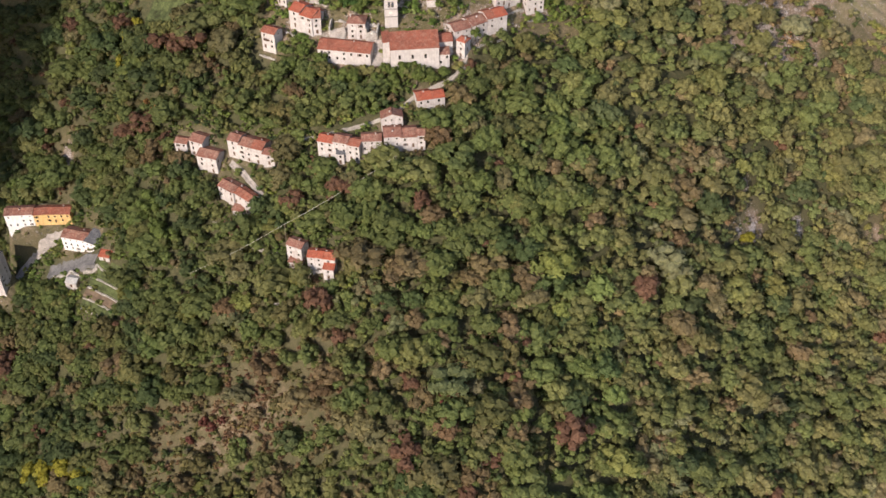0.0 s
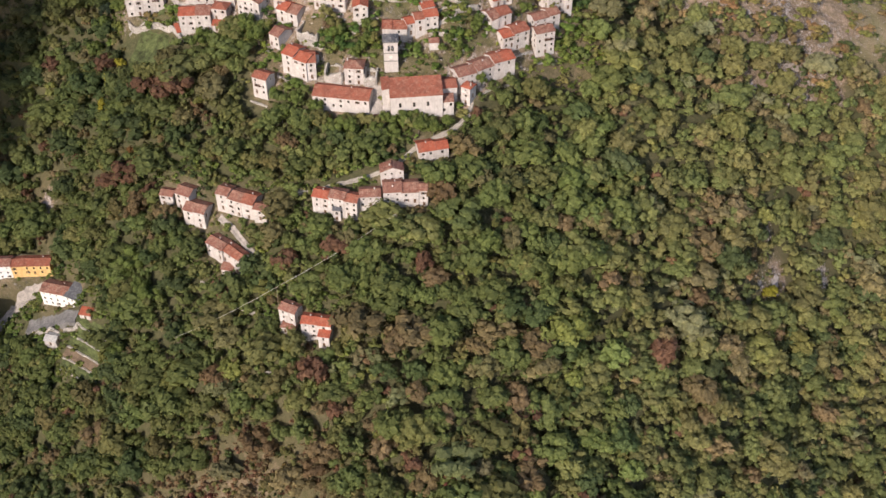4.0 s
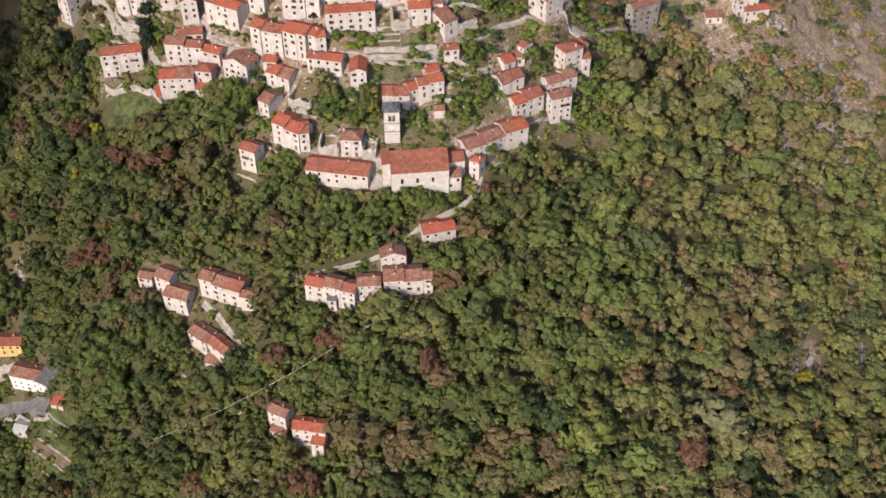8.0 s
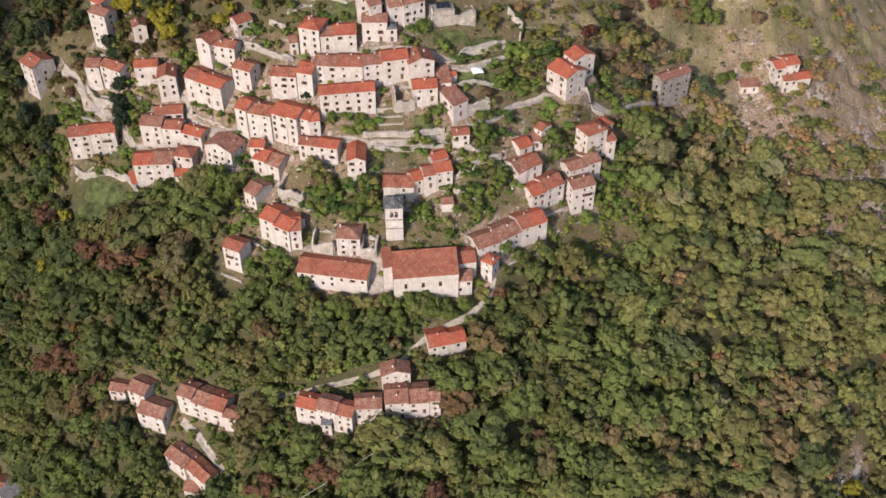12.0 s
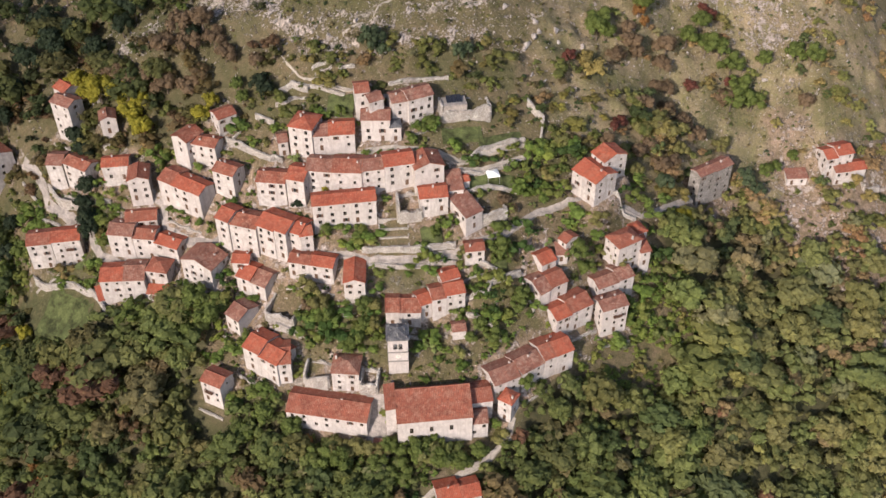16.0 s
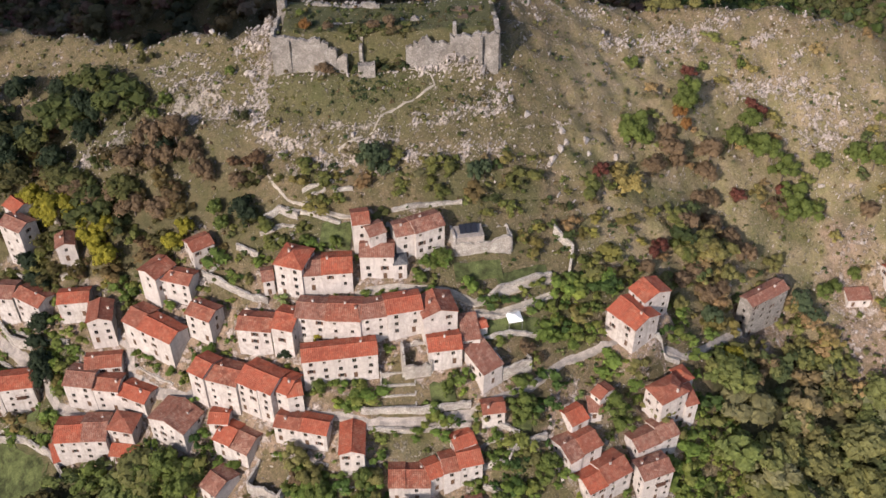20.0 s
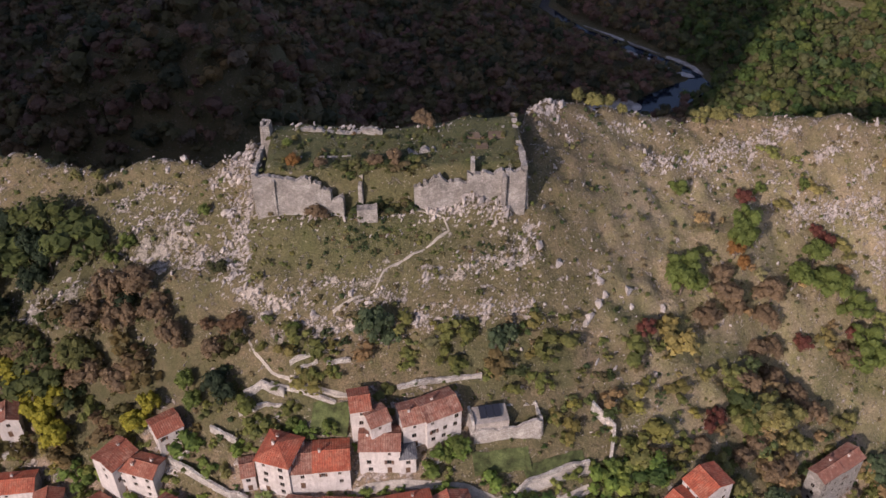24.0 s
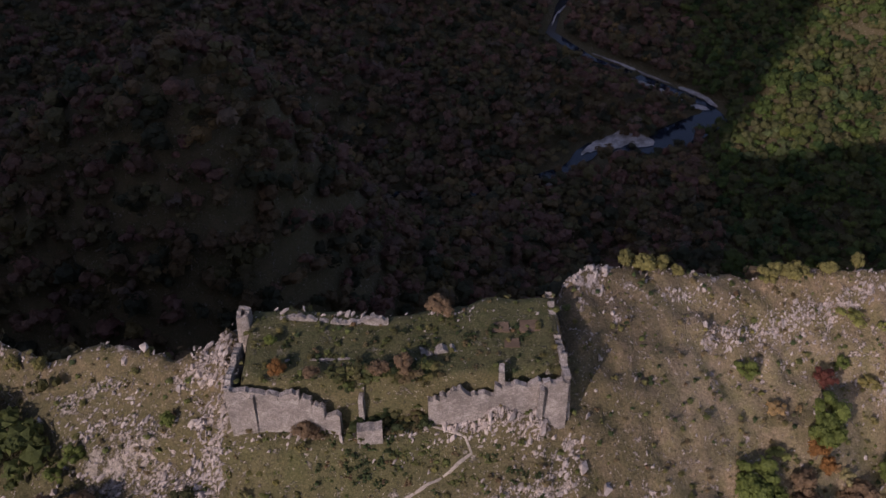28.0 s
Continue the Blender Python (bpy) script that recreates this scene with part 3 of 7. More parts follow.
def cover(x, y):
    """How rocky, bare and littered with leaves the ground is."""
    rocky = np.zeros(np.shape(x))
    for cx, cy, a, b, s in OUTCROPS:
        rocky = np.maximum(rocky, 0.8 * s * np.exp(-((x - cx) / a) ** 2 - ((y - cy) / b) ** 2))
    for width, line in ROCK_BANDS:
        rocky = np.maximum(rocky, 0.66 * smooth(width * 0.75, width * 0.2, line_distance(x, y, line) + 0.5 * waves(x, y, 5, 63)))
    rocky = np.maximum(rocky, 0.34 * smooth(66, 78, y))
    edge = ridge_line(x)
    rocky = np.maximum(rocky, 0.55 * smooth(-3, 0, y - edge) * smooth(30, 8, y - edge) * smooth(-200, -130, x))
    inside = inside_polygon(x, y, VILLAGE)
    yard = yard_near(x, y)
    bare = np.where(inside, 0.2, 0.0) + 0.5 * yard
    rocky = np.maximum(rocky, np.where(inside, 0.27, 0) + 0.3 * yard)
    rocky = np.maximum(rocky, np.where(inside_polygon(x, y, SCREE_EAST), 0.42 + 0.3 * waves(x, y, 16, 61), 0))
    bare = np.maximum(bare, 0.52 * np.exp(-((x + 82) / 42) ** 2 - ((y + 134) / 20) ** 2))
    bare = np.maximum(bare, np.where(inside_polygon(x, y, SCREE_EAST), 0.72, 0))
    # paler ground in the east, part dry grass, part brighter light put into colour
    bare = np.maximum(bare, 0.15 * smooth(12, 34, x) * smooth(70, 84, y))
    dry = np.exp(-((x + 82) / 42) ** 2 - ((y + 134) / 20) ** 2)
    wood = np.where(inside | ((y > 62) & (x > -98)) | (y > 108), 0.0, 0.85 * (1 - 0.88 * dry))
    wood = np.where(inside_polygon(x, y, SCREE_EAST), 0.1, wood)
    wood = np.where(inside_polygon(x, y, EAST_BANK), 0.15, wood)
    wood = np.maximum(wood, 0.75 * smooth(-58, -70, x) * smooth(56, 62, y) * smooth(88, 76, y + 4 * waves(x, y, 14, 44)))
    wood = np.where(y > edge + 12, 0.9, wood)
    open_ground = cleared(x, y)
    bare = np.maximum(bare, 0.95 * open_ground)
    rocky = np.maximum(rocky, 0.55 * open_ground)
    wood = wood * (1 - open_ground)
    wood = wood * (1 - 0.9 * np.minimum(rocky, 1) ** 0.5)
    lush_dim = smooth(-58, -55, x) * smooth(2, 0, x) * smooth(96, 99, y) * smooth(122, 118, y)
    for cx, cy, a, b, s in LUSH_AND_DIM:
        lush_dim = np.maximum(lush_dim, s * np.exp(-((x - cx) / a) ** 2 - ((y - cy) / b) ** 2))
    lush_dim = np.maximum(lush_dim, np.where(inside, 0.75 * smooth(0.0, 0.5, waves(x, y, 21, 62)) * (1 - yard), 0))
    # straw grass of the east meadow, also painting in the stronger sun lower down
    straw_lit = smooth(8, 36, x) * smooth(50, 64, y - 0.15 * np.maximum(x - 60, 0)) * smooth(150, 118, y - 0.1 * np.maximum(x - 60, 0)) * (0.85 + 0.3 * waves(x, y, 22, 64))
    return rocky, bare, wood, lush_dim, np.clip(straw_lit, 0, 1)


def mesh_from(name, verts, faces_loops, corners, mat, attributes=()):
    """A mesh from arrays: vertices, flat face corners, corners a face."""
    me = bpy.data.meshes.new(name)
    nf = len(faces_loops) // corners
    me.vertices.add(len(verts))
    me.vertices.foreach_set("co", np.asarray(verts, np.float32).ravel())
    me.loops.add(len(faces_loops))
    me.loops.foreach_set("vertex_index", np.asarray(faces_loops, np.int32))
    me.polygons.add(nf)
    me.polygons.foreach_set("loop_start", np.arange(0, nf * corners, corners, dtype=np.int32))
    for key, data in attributes:
        kind = "FLOAT_COLOR" if np.ndim(data) == 2 else "FLOAT"
        at = me.attributes.new(key, kind, "POINT")
        at.data.foreach_set("color" if kind == "FLOAT_COLOR" else "value", np.asarray(data, np.float32).ravel())
    me.polygons.foreach_set("use_smooth", np.zeros(nf, bool))
    me.update(calc_edges=True)
    me.materials.append(mat)
    return me


def land():
    gx = grid_lines((-190, 190), 1.8, (-1500, 1400), 1.09)
    gy = grid_lines((-190, 160), 1.6, (-900, 1750), 1.06)
    # finer lines where the river shows in the valley
    gx = np.union1d(gx[(gx < 190) | (gx > 290)], np.arange(190, 290, 7.0))
    gy = np.union1d(gy[(gy < 690) | (gy > 1060)], np.arange(690, 1060, 7.0))
    X, Y = np.meshgrid(gx, gy)
    Z = ground_z(X, Y)
    nx, ny = len(gx), len(gy)
    i = np.arange(nx * ny).reshape(ny, nx)
    quads = np.stack([i[:-1, :-1], i[:-1, 1:], i[1:, 1:], i[1:, :-1]], -1).ravel()
    rocky, bare, wood, lush_dim, straw_lit = cover(X.ravel(), Y.ravel())
    me = mesh_from("ground", np.stack([X, Y, Z], -1).reshape(-1, 3), quads, 4, GROUND, (("rocky", rocky), ("bare", bare), ("litter", wood), ("lush_dim", lush_dim), ("straw_lit", straw_lit)))
    me.polygons.foreach_set("use_smooth", np.ones(len(me.polygons), bool))
    tagged(new("ground", me), "steep hillside of dry grass, soil and limestone", "ground", kind="structure")




# ---- helpers for things ----
def part(name, bm, mat, parent, label="", m=None):
    me = bpy.data.meshes.new(name)
    bm.normal_update()
    bm.to_mesh(me)
    bm.free()
    me.materials.append(mat)
    return hang(name, me, parent, label, m)


def hang(name, me, parent, label="", m=None):
    ob = new(name, me)
    ob.parent = parent
    if m is not None:
        ob.matrix_basis = m
    if label:
        tagged(ob, label)
    return ob


def thing(name, m, label, category, group="", kind=""):
    ob = new(name)
    ob.empty_display_size = 0.5
    ob.matrix_basis = m
    return tagged(ob, label, category, group, kind)


def box(bm, x0, x1, y0, y1, z0, z1):
    v = [bm.verts.new((x, y, z)) for z in (z0, z1) for x, y in ((x0, y0), (x1, y0), (x1, y1), (x0, y1))]
    for f in ((3, 2, 1, 0), (4, 5, 6, 7), (0, 1, 5, 4), (1, 2, 6, 5), (2, 3, 7, 6), (3, 0, 4, 7)):
        bm.faces.new([v[i] for i in f])
    return v


def face(bm, pts):
    return bm.faces.new([bm.verts.new(p) for p in pts])


def slab(bm, pts, thick):
    """A plate of that thickness under the given corners."""
    top = [bm.verts.new(p) for p in pts]
    low = [bm.verts.new((p[0], p[1], p[2] - thick)) for p in pts]
    bm.faces.new(top)
    bm.faces.new(low[::-1])
    n = len(pts)
    for i in range(n):
        j = (i + 1) % n
        bm.faces.new((top[i], low[i], low[j], top[j]))


def pierced_wall(bm, place, length, height, holes, deep=0.16):
    """A wall face along its own u and z, with the holes cut through it and their reveals."""
    us = sorted({0.0, length, *[v for h in holes for v in h[:2]]})
    zs = sorted({0.0, height, *[v for h in holes for v in h[2:]]})
    for u0, u1 in zip(us[:-1], us[1:]):
        for z0, z1 in zip(zs[:-1], zs[1:]):
            uc, zc = (u0 + u1) / 2, (z0 + z1) / 2
            if not any(a < uc < b and c < zc < d for a, b, c, d in holes):
                face(bm, [place(u0, 0, z0), place(u1, 0, z0), place(u1, 0, z1), place(u0, 0, z1)])
    for a, b, c, d in holes:
        for p, q in (((a, c), (b, c)), ((b, c), (b, d)), ((b, d), (a, d)), ((a, d), (a, c))):
            face(bm, [place(p[0], 0, p[1]), place(p[0], deep, p[1]), place(q[0], deep, q[1]), place(q[0], 0, q[1])])


_shared = {}


def window_mesh(w, h, white):
    key = ("window", w, h, white)
    if key not in _shared:
        bm = bmesh.new()
        t = 0.07
        box(bm, -w / 2, w / 2, -0.03, 0.03, 0, t), box(bm, -w / 2, w / 2, -0.03, 0.03, h - t, h)
        box(bm, -w / 2, -w / 2 + t, -0.03, 0.03, t, h - t), box(bm, w / 2 - t, w / 2, -0.03, 0.03, t, h - t)
        box(bm, -0.03, 0.03, -0.028, 0.028, t, h - t)
        me = bpy.data.meshes.new("window")
        bm.to_mesh(me), bm.free()
        me.materials.append(FRAME_W if white else FRAME)
        bm = bmesh.new()
        box(bm, -w / 2 + t, w / 2 - t, -0.008, 0.008, t, h - t)
        pane = bpy.data.meshes.new("pane")
        bm.to_mesh(pane), bm.free()
        pane.materials.append(GLASS)
        bm = bmesh.new()
        box(bm, -w / 2 - 0.08, w / 2 + 0.08, -0.19, -0.12, -0.08, 0)
        sill = bpy.data.meshes.new("sill")
        bm.to_mesh(sill), bm.free()
        sill.materials.append(SILL)
        bm = bmesh.new()
        box(bm, -w / 4 + 0.02, w / 4 - 0.02, -0.22, -0.182, 0.02, h - 0.02)
        for k in range(4):
            box(bm, -w / 4 + 0.06, w / 4 - 0.06, -0.232, -0.216, h * (0.12 + 0.22 * k), h * (0.24 + 0.22 * k))
        shut = bpy.data.meshes.new("shutter")
        bm.to_mesh(shut), bm.free()
        shut.materials.append(SHUTTER)
        bm = bmesh.new()
        box(bm, -w / 2, w / 2, -0.03, 0.03, 0, h)
        for k in range(4):
            c = -w / 2 + w * (k + 0.5) / 4
            box(bm, c - w / 10, c + w / 10, -0.05, -0.028, 0.1, h - 0.12)
        leaf = bpy.data.meshes.new("door")
        bm.to_mesh(leaf), bm.free()
        leaf.materials.append(DOOR)
        _shared[key] = (me, pane, sill, shut, leaf)
    return _shared[key]


def roof_parts(root, kind, tiles, w, d, top, pitch, ridge=0.5, over=0.3, wall_bm=None):
    """Roof over a w by d plan with its eaves at top; adds the gable walls to wall_bm. Returns the highest point."""
    name_mat = TILES[tiles]
    a, b = w / 2, d / 2
    th = 0.2
    lift = 0.05
    if kind == "s":
        rise = d * pitch * 0.7
        bm = bmesh.new()
        k = rise / d
        slab(bm, [(-a - over, -b - over, top + lift - k * over + th), (a + over, -b - over, top + lift - k * over + th), (a + over, b + over, top + lift + rise + k * over + th), (-a - over, b + over, top + lift + rise + k * over + th)], th)
        part("roof", bm, name_mat, root)
        for s in (-1, 1):
            face(wall_bm, [(s * a, -b, top), (s * a, b, top), (s * a, b, top + rise)])
        face(wall_bm, [(-a, b, top), (a, b, top), (a, b, top + rise), (-a, b, top + rise)])
        return top + rise
    if kind == "h":
        rise = min(a, b) * pitch * 1.15
        r = max(a - b, 0.0)
        q = max(b - a, 0.0)
        bm = bmesh.new()
        zt, ze = top + rise + th, top + lift - over * pitch + th
        e = [(-a - over, -b - over, ze), (a + over, -b - over, ze), (a + over, b + over, ze), (-a - over, b + over, ze)]
        p, n = ((-r, 0, zt), (r, 0, zt)) if r >= q else ((0, -q, zt), (0, q, zt))
        E = [bm.verts.new(v) for v in e]
        L = [bm.verts.new((v[0], v[1], v[2] - th)) for v in e]
        for i in range(4):
            j = (i + 1) % 4
            bm.faces.new((E[i], L[i], L[j], E[j]))
        bm.faces.new(L[::-1])
        if r < 0.05 and q < 0.05:
            A = bm.verts.new((0, 0, zt))
            for i in range(4):
                bm.faces.new((E[i], E[(i + 1) % 4], A))
        else:
            A, B = bm.verts.new(p), bm.verts.new(n)
            if r >= q:
                for f in ((E[0], E[1], B, A), (E[1], E[2], B), (E[2], E[3], A, B), (E[3], E[0], A)):
                    bm.faces.new(f)
            else:
                for f in ((E[0], E[1], A), (E[1], E[2], B, A), (E[2], E[3], B), (E[3], E[0], A, B)):
                    bm.faces.new(f)
        part("roof", bm, name_mat, root)
        return top + rise
    turned = kind == "t"
    if turned:
        a, b = b, a
    # built with the ridge along local x, then turned for a front gable
    yr = -b + 2 * b * ridge
    rise = min(ridge, 1 - ridge) * 2 * b * pitch if ridge == 0.5 else 2 * b * ridge * pitch
    sf, sb = rise / (yr + b), rise / (b - yr)
    turn = pose(0, 0, 0, 0, 0, 90 if turned else 0)
    rnd = random.Random(int(w * 100 + d * 37 + top * 11))
    zr = top + rise + lift + th
    for low_y, k in ((-b - over, sf), (b + over, sb)):
        bm = bmesh.new()
        ze = zr - k * abs(low_y - yr)
        n = max(2, int((2 * a) / 2.5))
        xs = [-a - over * 0.7 + (2 * a + over * 1.4) * i / n for i in range(n + 1)]
        rows = []
        for fy, fz, sag in ((low_y, ze, 0.05), ((low_y + yr) / 2, (ze + zr) / 2, 0.09), (yr, zr, 0.05)):
            rows.append([bm.verts.new((x, fy, fz - rnd.random() * sag)) for x in xs])
        under = [[bm.verts.new((v.co.x, v.co.y, v.co.z - th)) for v in (r[0], r[-1])] for r in rows]
        flip = low_y > yr
        for r0, r1 in zip(rows[:-1], rows[1:]):
            for i in range(n):
                q = [r0[i], r0[i + 1], r1[i + 1], r1[i]]
                bm.faces.new(q[::-1] if flip else q)
        q = [under[0][0], under[0][1], rows[0][-1], *rows[0][1:-1][::-1], rows[0][0]]
        bm.faces.new(q[::-1] if flip else q)
        for e in (0, -1):
            for j in range(2):
                bm.faces.new([under[j][e], rows[j][e], rows[j + 1][e], under[j + 1][e]])
        bm.faces.new([under[0][0], under[2][0], under[2][1], under[0][1]])
        part("roof_slope", bm, name_mat, root, m=turn)
    bm = bmesh.new()
    n = max(2, int(2 * a / 0.9))
    for i in range(n):
        x0 = -a - over * 0.7 + (2 * a + over * 1.4) * i / n
        x1 = -a - over * 0.7 + (2 * a + over * 1.4) * (i + 1.08) / n
        face(bm, [(x0, yr - 0.2, zr - 0.05), (x1, yr - 0.18, zr - 0.03), (x1, yr, zr + 0.11), (x0, yr, zr + 0.08)])
        face(bm, [(x0, yr, zr + 0.08), (x1, yr, zr + 0.11), (x1, yr + 0.18, zr - 0.03), (x0, yr + 0.2, zr - 0.05)])
    part("ridge_tiles", bm, name_mat, root, m=turn)
    for s in (-1, 1):
        pts = [(s * a, -b, top), (s * a, b, top), (s * a, yr, top + rise)]
        face(wall_bm, [tuple(turn @ Vector(p)) for p in (pts if s > 0 else pts[::-1])])
    return top + rise


def chimney(root, x, y, z, tall=1.3):
    bm = bmesh.new()
    box(bm, x - 0.24, x + 0.24, y - 0.22, y + 0.22, z - 1.2, z + tall)
    c = part("chimney", bm, STONE_WALL, root)
    bm = bmesh.new()
    for s in (-1, 1):
        box(bm, x + s * 0.2 - 0.05, x + s * 0.2 + 0.05, y - 0.24, y + 0.24, z + tall, z + tall + 0.2)
    slab(bm, [(x - 0.33, y - 0.3, z + tall + 0.27), (x + 0.33, y - 0.3, z + tall + 0.27), (x + 0.33, y + 0.3, z + tall + 0.27), (x - 0.33, y + 0.3, z + tall + 0.27)], 0.07)
    part("chimney_cap", bm, TILES["o"], c)


FOOTPRINTS = []
WORDS = {"n": "bright red clay-tiled roof", "m": "faded red clay-tiled roof", "o": "weathered brown tiled roof", "k": "grey slate roof", "p": "pale grey sheet roof"}


def house(x, y, eave, w, d, h, rot, kind, tiles, wall="stone", windows=True, pitch=0.38, name="house", label="", category="house", group="houses of the hill village", ridge=0.5, over=0.3):
    """A stone house on the slope. x, y: its middle; eave: height of its eaves; h: front wall; rot: turn of its front, in degrees."""
    rnd = random.Random(int(x * 31 + y * 17 + eave * 7))
    rot += rnd.uniform(-0.4, 0.4)
    m2 = pose(x, y, 0, 0, 0, rot)
    corners = [m2 @ Vector((sx * w / 2, sy * d / 2, 0)) for sx in (-1, 1) for sy in (-1, 1)]
    base = min(min(gz(c.x, c.y) for c in corners) - 0.6, eave - h - 0.3)
    top = eave - base
    FOOTPRINTS.append((x, y, w / 2, d / 2, radians(rot)))
    size = "small" if w * h < 35 else "tall" if h >= 9.5 else "long" if w > 13 else "two-storey" if h > 5.6 else "low"
    tone = {"stone": "pale stone", "white": "white-rendered", "ochre": "ochre-yellow rendered", "ruin": "bare stone"}[wall]
    root = thing(name, pose(x, y, base, 0, 0, rot), label or "%s %s house with a %s" % (size, tone, WORDS[tiles]), category, group)
    mat = {"stone": STONE_WALL, "white": WHITE_WALL, "ochre": OCHRE_WALL, "ruin": RUIN_WALL}[wall]
    bm = bmesh.new()
    white = wall == "white"
    sides = {
        "front": (w, lambda u, v, z: (u - w / 2, -d / 2 + v, z), pose(0, -d / 2, 0), 0),
        "right": (d, lambda u, v, z: (w / 2 - v, u - d / 2, z), pose(w / 2, 0, 0, 0, 0, 90), 1),
        "back": (w, lambda u, v, z: (w / 2 - u, d / 2 - v, z), pose(0, d / 2, 0, 0, 0, 180), 2),
        "left": (d, lambda u, v, z: (-w / 2 + v, d / 2 - u, z), pose(-w / 2, 0, 0, 0, 0, 270), 3),
    }
    for side, (length, place, turn, k) in sides.items():
        holes, fit = [], []
        mid = m2 @ Vector(place(length / 2, -0.3, 0))
        land_z = max(gz(mid.x, mid.y), eave - h if side == "front" else -999) - base
        if windows and length > 2.4:
            n = max(1, int(length / rnd.uniform(2.5, 3.3)))
            rows = max(1, int((top - land_z) / 2.35))
            ww, wh = rnd.choice(((0.95, 1.2), (0.85, 1.1), (1.0, 1.3)))
            door_col = rnd.randrange(n) if side in ("front", "right") else -1
            for r in range(rows):
                zt = top - 0.75 - 2.4 * r
                if zt - wh < land_z + 0.5:
                    break
                for c in range(n):
                    if rnd.random() < (0.14 if side == "front" else 0.3):
                        continue
                    u = length * (c + 0.5) / n + rnd.uniform(-0.25, 0.25)
                    last = zt - 2.4 - wh < land_z + 0.5
                    if last and c == door_col and zt - land_z > 1.7:
                        z0 = max(land_z + 0.05, zt - 2.05)
                        holes.append((u - 0.5, u + 0.5, z0, z0 + 1.95))
                        fit.append((u, z0, 1.0, 1.95, True))
                    elif r == 0 and top - land_z > 6.5 and rnd.random() < 0.45:
                        holes.append((u - 0.35, u + 0.35, zt - 0.75, zt))
                        fit.append((u, zt - 0.75, 0.7, 0.75, False))
                    else:
                        holes.append((u - ww / 2, u + ww / 2, zt - wh, zt))
                        fit.append((u, zt - wh, ww, wh, False))
        pierced_wall(bm, place, length, top, holes)
        for u, z0, a, b, is_door in fit:
            frame_me, pane, sill, shut, leaf = window_mesh(a, b, white)
            at = turn @ Matrix.Translation((u - length / 2, 0.14, z0))
            if is_door:
                hang("door", leaf, root, m=at)
                continue
            win = hang("window", frame_me, root, m=at)
            hang("pane", pane, win)
            if side != "back":
                hang("sill", sill, win)
            if b > 0.9 and rnd.random() < 0.16:
                for s in (-0.75, 0.75):
                    hang("shutter", shut, win, m=Matrix.Translation((s * a, 0, 0)))
    if h >= 7.5 and w > 6 and wall == "stone" and rnd.random() < 0.14:
        bx, bz = rnd.uniform(-0.3, 0.3) * (w - 3), top - 3.3
        bm2 = bmesh.new()
        box(bm2, bx - 1.3, bx + 1.3, -d / 2 - 1.0, -d / 2 + 0.05, bz - 0.12, bz)
        balcony = part("balcony", bm2, SHUTTER, root, "brown wooden balcony")
        bm2 = bmesh.new()
        for q in range(9):
            box(bm2, bx - 1.28 + q * 0.31, bx - 1.2 + q * 0.31, -d / 2 - 0.98, -d / 2 - 0.92, bz, bz + 0.95)
        box(bm2, bx - 1.3, bx + 1.3, -d / 2 - 1.0, -d / 2 - 0.9, bz + 0.95, bz + 1.02)
        for s in (-1, 1):
            box(bm2, bx + s * 1.26 - 0.04, bx + s * 1.26 + 0.04, -d / 2 - 0.92, -d / 2 - 0.01, bz + 0.88, bz + 0.95)
        part("railing", bm2, SHUTTER, balcony)
    high = roof_parts(root, kind, tiles, w, d, top, pitch, ridge, over, bm)
    part("wall", bm, mat, root)
    if kind != "s" and w > 4 and category == "house":
        for _ in range(rnd.choice((1, 1, 2)) if w > 7 else rnd.choice((0, 1))):
            cx, cy = rnd.uniform(-0.4, 0.4) * w, rnd.uniform(-0.22, 0.3) * d
            if kind == "t":
                z = high - abs(cx) * pitch
            else:
                z = high - abs(cy - (ridge - 0.5) * d) * pitch
            chimney(root, cx, cy, z + 0.25, rnd.uniform(0.5, 0.9))
    return root


# ---- the village ----
lot(-134.1, 40.0, 13.9, 7.2, 7.3, 9.7, 9, "g", "m")
lot(-126.2, 41.2, 14.2, 8.6, 6.9, 10.0, 9, "g", "n")
lot(-108.3, 25.6, 12.6, 6.6, 8.1, 8.5, 3, "g", "n")
lot(-101.8, 26.4, 12.6, 6.5, 9.0, 8.5, 2, "g", "o")
lot(-94.2, 26.5, 14.5, 6.5, 6.0, 6.5, -11, "h", "m")
lot(-106.2, 36.8, 20.5, 7.6, 7.3, 9.0, -7, "g", "o")
lot(-99.2, 35.5, 19.7, 6.6, 6.1, 8.2, -6, "g", "m")
lot(-91.5, 33.4, 18.5, 8.1, 6.0, 5.5, -23, "g", "n")
lot(-101.4, 41.4, 21.8, 9.3, 6.0, 5.0, 7, "g", "m")
lot(-79.9, 24.7, 19.4, 11.0, 8.0, 8.0, -28, "t", "o")
lot(-90.8, 46.4, 33.1, 5.3, 7.9, 9.2, -30, "g", "m")
lot(-86.1, 43.0, 33.1, 6.3, 7.0, 9.2, -30, "g", "n")
lot(-81.5, 40.0, 33.4, 4.6, 6.6, 9.5, -31, "g", "n")
lot(-101.9, 48.4, 32.4, 6.2, 7.5, 9.5, 9, "t", "m")
lot(-110.1, 54.1, 32.6, 8.0, 5.5, 7.0, 7, "g", "n")
lot(-130.3, 59.6, 29.6, 5.1, 7.0, 10.0, -3, "g", "o")
lot(-122.1, 56.7, 30.3, 9.2, 6.0, 8.5, -29, "g", "m")
lot(-86.5, 54.1, 42.7, 6.3, 7.0, 10.0, -35, "t", "m")
lot(-81.1, 52.5, 41.5, 9.2, 5.5, 7.5, -17, "g", "m")
lot(-73.1, 43.0, 38.3, 7.2, 6.0, 9.0, -25, "g", "m")
lot(-49.9, 49.3, 50.7, 7.3, 8.0, 10.5, -17, "h", "n")
